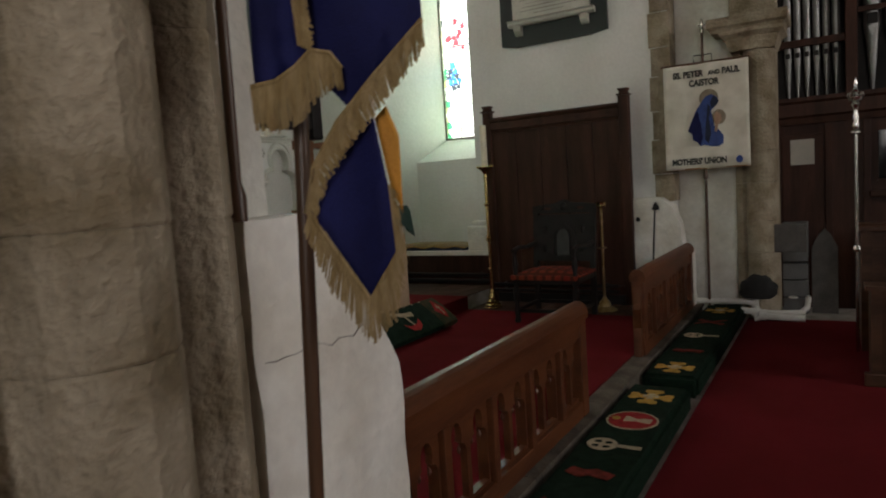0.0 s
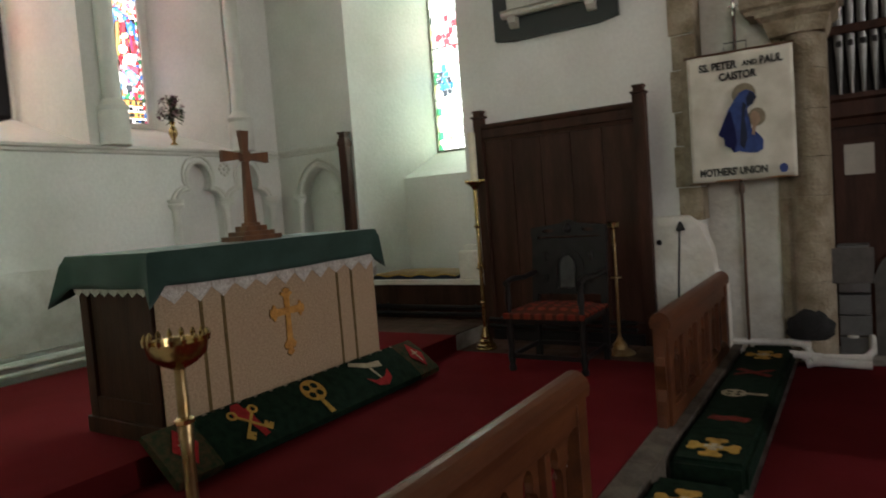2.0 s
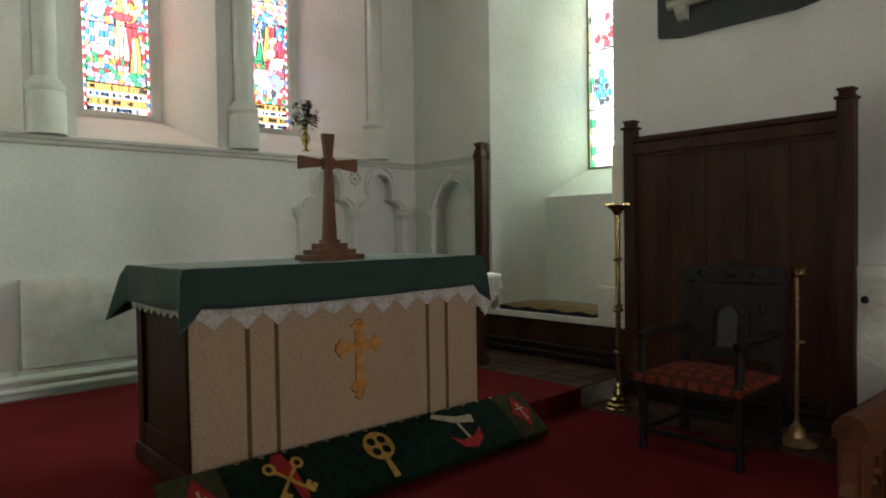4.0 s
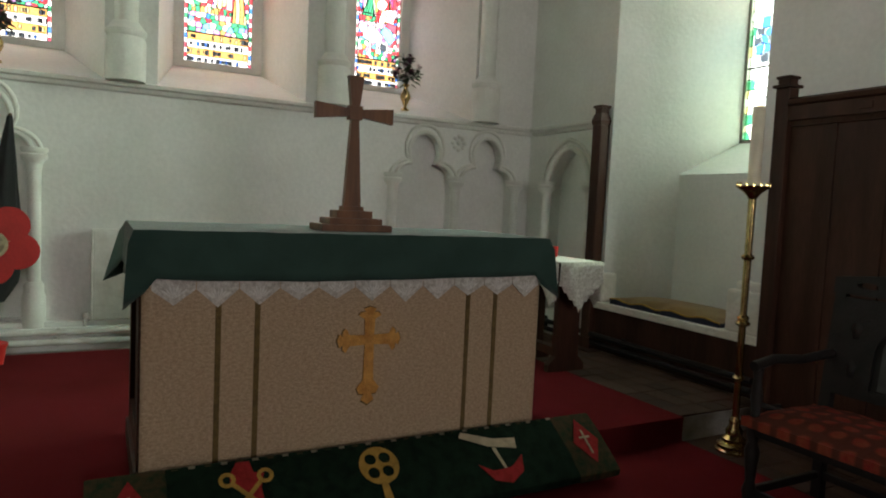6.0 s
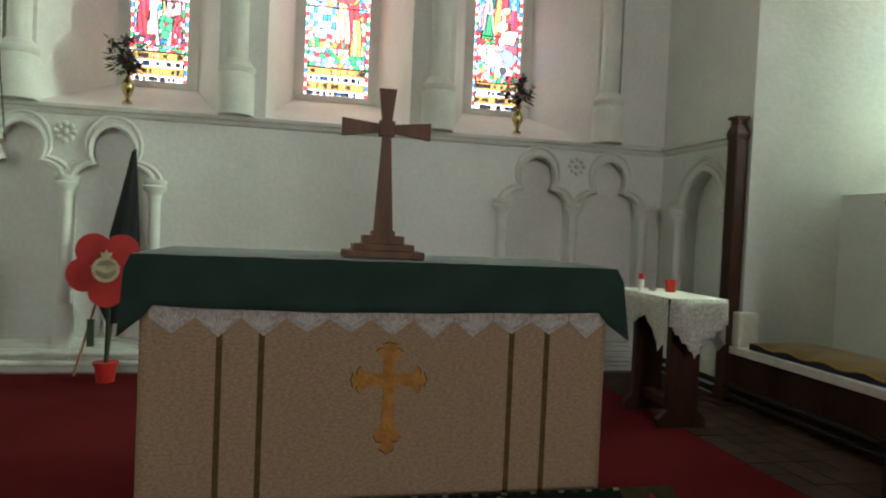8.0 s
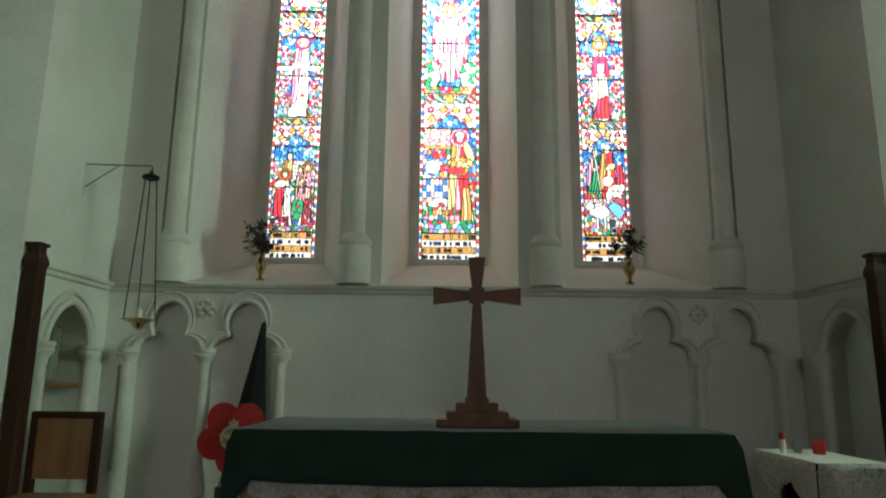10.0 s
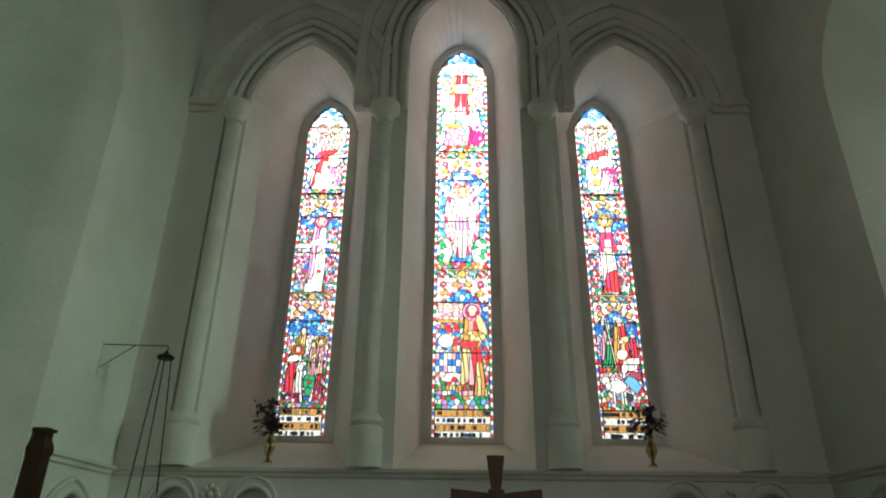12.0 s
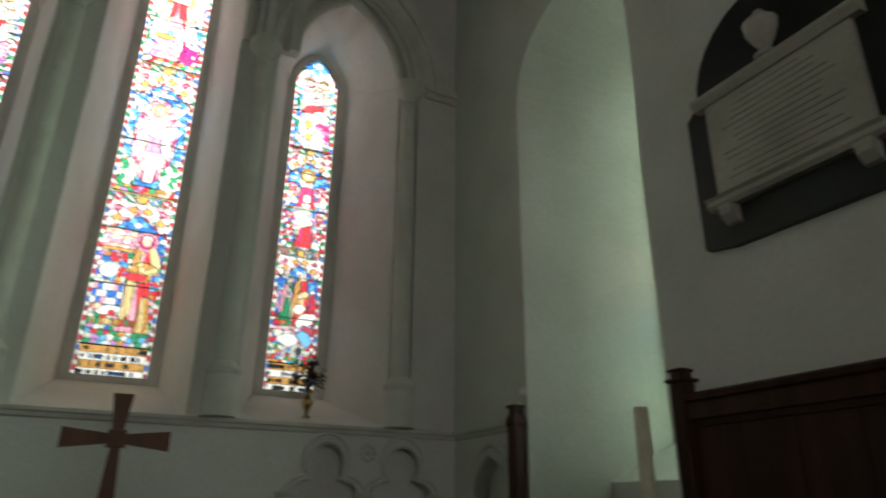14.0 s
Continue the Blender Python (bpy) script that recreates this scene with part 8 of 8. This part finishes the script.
    part("cloak_shade", plate([(0.075, 2.005), (0.12, 1.955), (0.09, 1.90), (0.05, 1.885), (0.045, 1.95)], 0.002, lambda u, v, w: on(u, v, 0.0272 + w)), NAVY_PIPE, t)
    part("cloak_wing", plate([(-0.165, 1.69), (-0.125, 1.66), (-0.12, 1.60), (-0.08, 1.58), (-0.055, 1.54), (-0.03, 1.62), (-0.045, 1.75), (-0.07, 1.87), (-0.10, 1.84)], 0.002, lambda u, v, w: on(u, v, 0.0268 + w)), BLUE, t)
    part("small_halo", plate(disc(0.115, 1.80, 0.062, 18, 0.07), 0.003, lambda u, v, w: on(u, v, 0.0215 + w)), TAUPE, t)
    part("small_shape", plate([(0.07, 1.82), (0.10, 1.85), (0.135, 1.82), (0.14, 1.77), (0.11, 1.73), (0.095, 1.66), (0.075, 1.67), (0.085, 1.74)], 0.003, lambda u, v, w: on(u, v, 0.0275 + w)), SKIN, t, "buff applique shape")
    part("cloak_light", plate([(0.02, 1.93), (0.045, 1.9), (0.03, 1.8), (0.045, 1.65), (0.02, 1.56), (-0.01, 1.6), (0.0, 1.75)], 0.002, lambda u, v, w: on(u, v, 0.0272 + w)), NAVY_PIPE, t)


church_banner()

sn = thing("candle_snuffer", (-1.27, 2.66, 0.0), "long-handled dark candle snuffer leaning on the masonry", "candle snuffer")
part("handle", tube([(-1.30, 2.60, 0.003), (-1.26, 2.675, 0.98)], 0.008, 8), IRON, sn)
part("cone", turned(-1.25, 2.665, [(0.038, 0.955), (0.03, 0.985), (0.008, 1.03)], 14), IRON, sn)
knob = thing("wall_switch", (-1.43, 2.69, 0.86), "small black knob fixed to the masonry", "knob")
part("knob", turned(-1.43, 2.685, [(0.012, 0.84), (0.022, 0.85), (0.022, 0.87), (0.01, 0.885)], 10), IRON, knob)


def floor_pipes():
    """Two lagged white pipes that step down along the wall foot."""
    for dz, dy, label in ((0.0, 0.0, "white painted heating pipe bending along the floor"), (-0.075, -0.06, "white painted return pipe bending along the floor")):
        t = thing("floor_pipe", (-0.6, 2.9 + dy, -0.1), label, "pipe", "bent floor pipes")
        y = 2.86 + dy
        pts = [(-1.02, y, 0.02 + dz), (-0.50, y, 0.03 + dz), (-0.40, y, 0.02 + dz), (-0.38, y - 0.02, -0.05 + dz), (-0.33, y - 0.03, -0.075 + dz * 0.2), (0.02, y - 0.02, -0.06 + dz * 0.55)]
        part("pipe", tube(pts, 0.030, 12), PAINT, t, smooth=True)
        for q in (pts[0], pts[2], pts[4]):
            part("joint", tube([(q[0] - 0.03, q[1], q[2]), (q[0] + 0.03, q[1], q[2])], 0.038, 12), PAINT, t, smooth=True)
        part("bracket", box(-0.80, -0.77, y - 0.02, y + 0.02, -0.158, 0.0 + dz), PAINT, t)
    t = thing("floor_pipe", (-0.05, 3.0, -0.1), "short white pipe rising to the meter cupboard", "pipe", "bent floor pipes")
    part("pipe", tube([(-0.02, 2.83, -0.06), (0.03, 2.95, -0.03), (0.03, 3.3, 0.0)], 0.026, 10), PAINT, t, smooth=True)


floor_pipes()

# A modelled lump stands for the dark patch on the pier's base.
blotch = thing("black_sack", (-0.40, 2.86, 0.06), "black lump standing for the dark patch at the pier's foot", "sack")
bm = bmesh.new()
bmesh.ops.create_icosphere(bm, subdivisions=3, radius=1)
for v in bm.verts:
    q = 1 + 0.25 * noise.noise(v.co * 2.2) + 0.08 * noise.noise(v.co * 6)
    v.co = Vector((-0.37 + v.co.x * 0.16 * q, 2.845 + v.co.y * 0.035 * q, max(0.06, 0.15 + v.co.z * 0.14 * q)))
part("sack", bm, BLOTCH, blotch, smooth=True)

meter = thing("meter_box", (-0.10, 3.4, -0.16), "grey metal cabinet with a dial on drawers", "meter cabinet")
part("cabinet", box(-0.19, 0.03, 3.28, 3.50, 0.36, 0.74, 0.01), GREYBOX, meter)
part("lid", box(-0.20, 0.05, 3.26, 3.51, 0.74, 0.765, 0.006), DUSTY, meter)
part("dial", turned(-0.10, 3.28, [(0.04, 0.0), (0.04, 0.012), (0.03, 0.016)], 20), LACE_RELIEF, meter, "round white dial")
dial = meter.children[-1]
dial.data.transform(Matrix.Translation(ORIGIN[meter.name] - Vector((-0.10, 3.28, 0))))
dial.data.transform(Matrix.Rotation(radians(90), 4, "X"))
dial.data.transform(Matrix.Translation(Vector((-0.10, 3.28, 0.56)) - ORIGIN[meter.name]))
for k in range(3):
    part("drawer", box(-0.19, 0.03, 3.29, 3.50, -0.158 + k * 0.17, 0.0 + k * 0.17, 0.008), GREYBOX, meter)
head = thing("arched_board", (0.16, 3.4, -0.16), "grey board with a pointed top leaning on the organ", "board")
part("board", plate([(0.06, -0.158), (0.28, -0.158), (0.28, 0.48), (0.23, 0.60), (0.17, 0.67), (0.11, 0.60), (0.06, 0.48)], 0.05, lambda u, v, w: Vector((u, 3.36 + w + 0.03 * v, v))), DUSTY, head)


def organ():
    y = 3.62
    t = thing("church_organ", (1.6, y, -0.16), "dark oak pipe organ with grey metal front pipes", "organ")
    part("case", box(-0.30, 3.9, y + 0.02, y + 1.2, -0.158, 1.93, 0.01), OAK_DARK, t)
    part("cornice", loft([[Vector((x, y + d, z)) for d, z in ((0.05, 1.70), (-0.02, 1.70), (-0.03, 1.76), (-0.06, 1.78), (-0.06, 1.90), (-0.09, 1.92), (-0.09, 1.96), (0.05, 1.96))] for x in (-0.30, 3.9)], (True, True)), OAK_DARK, t)
    part("lower_moulding", box(0.55, 3.9, y - 0.05, y + 0.03, 0.95, 1.01, 0.01), OAK_DARK, t)
    for x in (-0.27, 0.18, 0.50, 1.0, 1.5, 2.0, 2.5):
        part("stile", box(x, x + 0.06, y - 0.012, y + 0.03, -0.157, 1.70, 0.006), OAK_DARK, t)
    for x in (0.62, 0.88, 1.14, 1.40, 1.66):
        part("glazed_panel", box(x, x + 0.22, y - 0.008, y + 0.022, 1.12, 1.58, 0.004), DARK_GLASS, t, "dark glazed panel")
        part("panel_sill", box(x - 0.01, x + 0.23, y - 0.022, y + 0.02, 1.09, 1.115, 0.004), OAK_DARK, t)
    part("panel_frame", box(-0.2, 0.17, y - 0.006, y + 0.025, 0.1, 1.6, 0.008), OAK_DARK, t)
    part("notice", box(-0.12, 0.09, y - 0.012, y - 0.007, 1.30, 1.55), PAPER, t, "yellowed paper notice")
    xs = [-0.13 + 0.083 * i for i in range(6)]
    for x in xs:
        pp = part("pipe", turned(x, y + 0.06, [(0.010, 1.955), (0.028, 2.30), (0.034, 2.36), (0.034, 3.9)], 14), PIPE_METAL, t, smooth=True)
        part("pipe_mouth", box(x - 0.02, x + 0.02, y + 0.022, y + 0.045, 2.36, 2.41, 0.004), EBONY, pp)
    part("pipe_rail", box(-0.22, 0.36, y - 0.01, y + 0.10, 2.46, 2.53, 0.008), OAK_DARK, t)
    part("tower_post", box(0.36, 0.46, y - 0.03, y + 0.12, 1.95, 4.4, 0.01), OAK_DARK, t)
    for i in range(9):
        x = 0.58 + 0.175 * i
        pp = part("pipe", turned(x, y + 0.08, [(0.012, 1.955), (0.05, 2.42), (0.068, 2.55), (0.07, 2.56), (0.07, 4.3)], 18), PIPE_METAL, t, smooth=True)
        part("pipe_mouth", box(x - 0.045, x + 0.045, y - 0.002, y + 0.03, 2.58, 2.68, 0.006), EBONY, pp)
        part("mouth_lip", plate([(x - 0.04, 2.56), (x + 0.04, 2.56), (x, 2.47)], 0.01, lambda u, v, w: Vector((u, y + 0.008 + w, v))), PIPE_METAL, pp)
    part("pipe_rail", box(0.46, 3.9, y - 0.02, y + 0.02, 2.70, 2.75, 0.008), OAK_DARK, t)
    part("back_board", box(-0.30, 3.9, y + 0.2, y + 0.25, 1.95, 4.5), EBONY, t)


organ()


def choir_stalls():
    x0, x1 = 0.46, 3.6
    t = thing("choir_desk", (2.0, 1.05, -0.145), "brown oak choir desk with open book shelf", "choir desk")
    y = 0.98
    part("end_panel", plate([(y - 0.02, -0.144), (y + 0.42, -0.144), (y + 0.42, 0.32), (y + 0.36, 0.46), (y + 0.05, 0.50), (y - 0.02, 0.48)], 0.06, lambda u, v, w: Vector((x0 + w, u, v))), OAK_STALL, t)
    part("desk_top", loft([[Vector((x, y + a, z)) for a, z in ((-0.05, 0.475), (-0.05, 0.505), (0.36, 0.47), (0.36, 0.44))] for x in (x0 - 0.03, x1)], (True, True)), OAK_STALL, t)
    part("front_rail", box(x0 + 0.06, x1, y, y + 0.04, 0.30, 0.475, 0.006), OAK_STALL, t)
    part("shelf_rail", box(x0 + 0.06, x1, y, y + 0.05, -0.06, 0.06, 0.006), OAK_STALL, t)
    part("shelf_back", box(x0 + 0.06, x1, y + 0.28, y + 0.31, -0.06, 0.46), EBONY, t)
    part("shelf", box(x0 + 0.06, x1, y + 0.05, y + 0.28, 0.04, 0.06), OAK_STALL, t)
    for k in range(4):
        part("muntin", box(x0 + 0.06 + k * 0.62, x0 + 0.12 + k * 0.62, y - 0.006, y + 0.045, -0.06, 0.47, 0.006), OAK_STALL, t)
    part("foot_board", box(x0 - 0.04, x1, y - 0.06, y + 0.0, -0.144, -0.055, 0.012), OAK_STALL, t)
    for k in range(5):
        b = thing("hymn_books", (x0 + 0.35 + k * 0.5, y + 0.16, 0.06), "stack of pale books on the desk shelf", "books", "books on the desk shelf")
        part("hymn_book", box(x0 + 0.2 + k * 0.5, x0 + 0.42 + k * 0.5, y + 0.08, y + 0.24, 0.061, 0.10, 0.004), PAPER, b)
        part("hymn_book", box(x0 + 0.21 + k * 0.5, x0 + 0.41 + k * 0.5, y + 0.085, y + 0.235, 0.101, 0.13, 0.004), PAPER, b)
    s = thing("choir_stall", (2.0, 2.0, -0.145), "tall brown oak choir stall front with carved panels", "choir stall")
    y = 1.90
    part("end_panel", plate([(y - 0.04, -0.144), (y + 0.55, -0.144), (y + 0.55, 0.5), (y + 0.4, 0.62), (y + 0.3, 0.80), (y - 0.04, 0.80)], 0.07, lambda u, v, w: Vector((x0 - 0.03 + w, u, v))), OAK_STALL, s)
    part("cap_rail", loft([[Vector((x, y + a, z)) for a, z in ((-0.07, 0.775), (-0.07, 0.81), (-0.04, 0.825), (0.28, 0.815), (0.28, 0.78))] for x in (x0 - 0.06, x1)], (True, True)), OAK_STALL, s)
    part("front", box(x0 + 0.04, x1, y, y + 0.03, -0.144, 0.78), OAK_STALL, s)
    for k in range(6):
        a = x0 + 0.12 + k * 0.5
        part("panel_frame", plate([(a, 0.30), (a + 0.44, 0.30), (a + 0.44, 0.72), (a, 0.72)], 0.02, lambda u, v, w: Vector((u, y - w, v)), [[(a + 0.04, 0.34), (a + 0.40, 0.34), (a + 0.40, 0.68), (a + 0.04, 0.68)]]), OAK_STALL, s)
        part("carved_panel", plate(trefoil(a + 0.22, 0.13, 0.36, 0.48, 0.66, 4), 0.012, lambda u, v, w: Vector((u, y - 0.002 - w, v))), OAK_DARK, s)
    part("middle_rail", box(x0 + 0.04, x1, y - 0.03, y + 0.01, 0.22, 0.29, 0.008), OAK_STALL, s)
    part("bench", box(x0 + 0.1, x1, 1.46, 1.86, 0.24, 0.28, 0.01), OAK_STALL, s)
    for k in range(3):
        part("bench_leg", box(x0 + 0.12 + k * 1.2, x0 + 0.17 + k * 1.2, 1.5, 1.84, -0.144, 0.24, 0.006), OAK_STALL, s)
    w = thing("processional_staff", (0.41, 1.86, -0.144), "silver churchwarden's staff with a crowned head at the stall end", "staff")
    x, yy = 0.405, 1.83
    part("shaft", turned(x, yy, [(0.012, -0.144), (0.012, 1.50)], 12), SILVER, w, smooth=True)
    part("knop", turned(x, yy, [(0.012, 1.49), (0.034, 1.505), (0.034, 1.515), (0.016, 1.53), (0.026, 1.56), (0.014, 1.59), (0.022, 1.62), (0.012, 1.65), (0.018, 1.69), (0.03, 1.71), (0.02, 1.73)], 14), SILVER, w, smooth=True)
    crown = part("crown", turned(x, yy, [(0.02, 1.725), (0.045, 1.74), (0.052, 1.765), (0.046, 1.772), (0.02, 1.755), (0.018, 1.79), (0.026, 1.81), (0.01, 1.835), (0.014, 1.86), (0.002, 1.91)], 16), SILVER, w, smooth=True)
    for k in range(8):
        an = 2 * math.pi * k / 8
        part("crown_leaf", turned(x + 0.048 * math.cos(an), yy + 0.048 * math.sin(an), [(0.004, 1.76), (0.009, 1.78), (0.002, 1.80)], 6), SILVER, crown)
    part("socket", turned(x, yy, [(0.02, 0.62), (0.028, 0.64), (0.02, 0.67)], 12), SILVER, w)


choir_stalls()

# ---- floor pieces ----
def tile_mesh(w, d, h):
    bm = box(-w / 2, w / 2, -d / 2, d / 2, -h, 0.0, 0.003)
    me = bpy.data.meshes.new("tile")
    bm.to_mesh(me)
    bm.free()
    return me


def tiled(name, x0, x1, y0, y1, z, size, material, label, piece="tile"):
    root = thing(name, ((x0 + x1) / 2, (y0 + y1) / 2, z), label, "tiled floor", "", "structure")
    nx, ny = max(1, round((x1 - x0) / size[0])), max(1, round((y1 - y0) / size[1]))
    w, d = (x1 - x0) / nx, (y1 - y0) / ny
    me = tile_mesh(w - 0.005, d - 0.005, 0.02)
    me.materials.append(material)
    rng = random.Random(len(name))
    for i in range(nx):
        for j in range(ny):
            ob = new(piece, me)
            ob.parent = root
            ob.location = (x0 + (i + 0.5) * w - (x0 + x1) / 2, y0 + (j + 0.5) * d - (y0 + y1) / 2, rng.uniform(-0.0015, 0.0015))
    return root


tiled("floor_tiles", -3.10, -1.0, 2.085, 2.66, 0.002, (0.15, 0.144), TILE_A, "worn terracotta tiles beside the carpet")
tiled("floor_tiles_dais", -5.72, -3.12, 2.07, 2.81, 0.146, (0.15, 0.148), TILE_A, "worn terracotta tiles on the dais")
tiled("step_stones", -1.0, -0.855, -2.45, 2.85, 0.0, (0.145, 0.53), STEP_STONE, "worn stone edging of the sanctuary step", "stone")
solid("trim", box(-1.0, -0.86, -2.45, 2.85, -0.16, -0.021), STEP_STONE, "stone riser of the sanctuary step", "step")
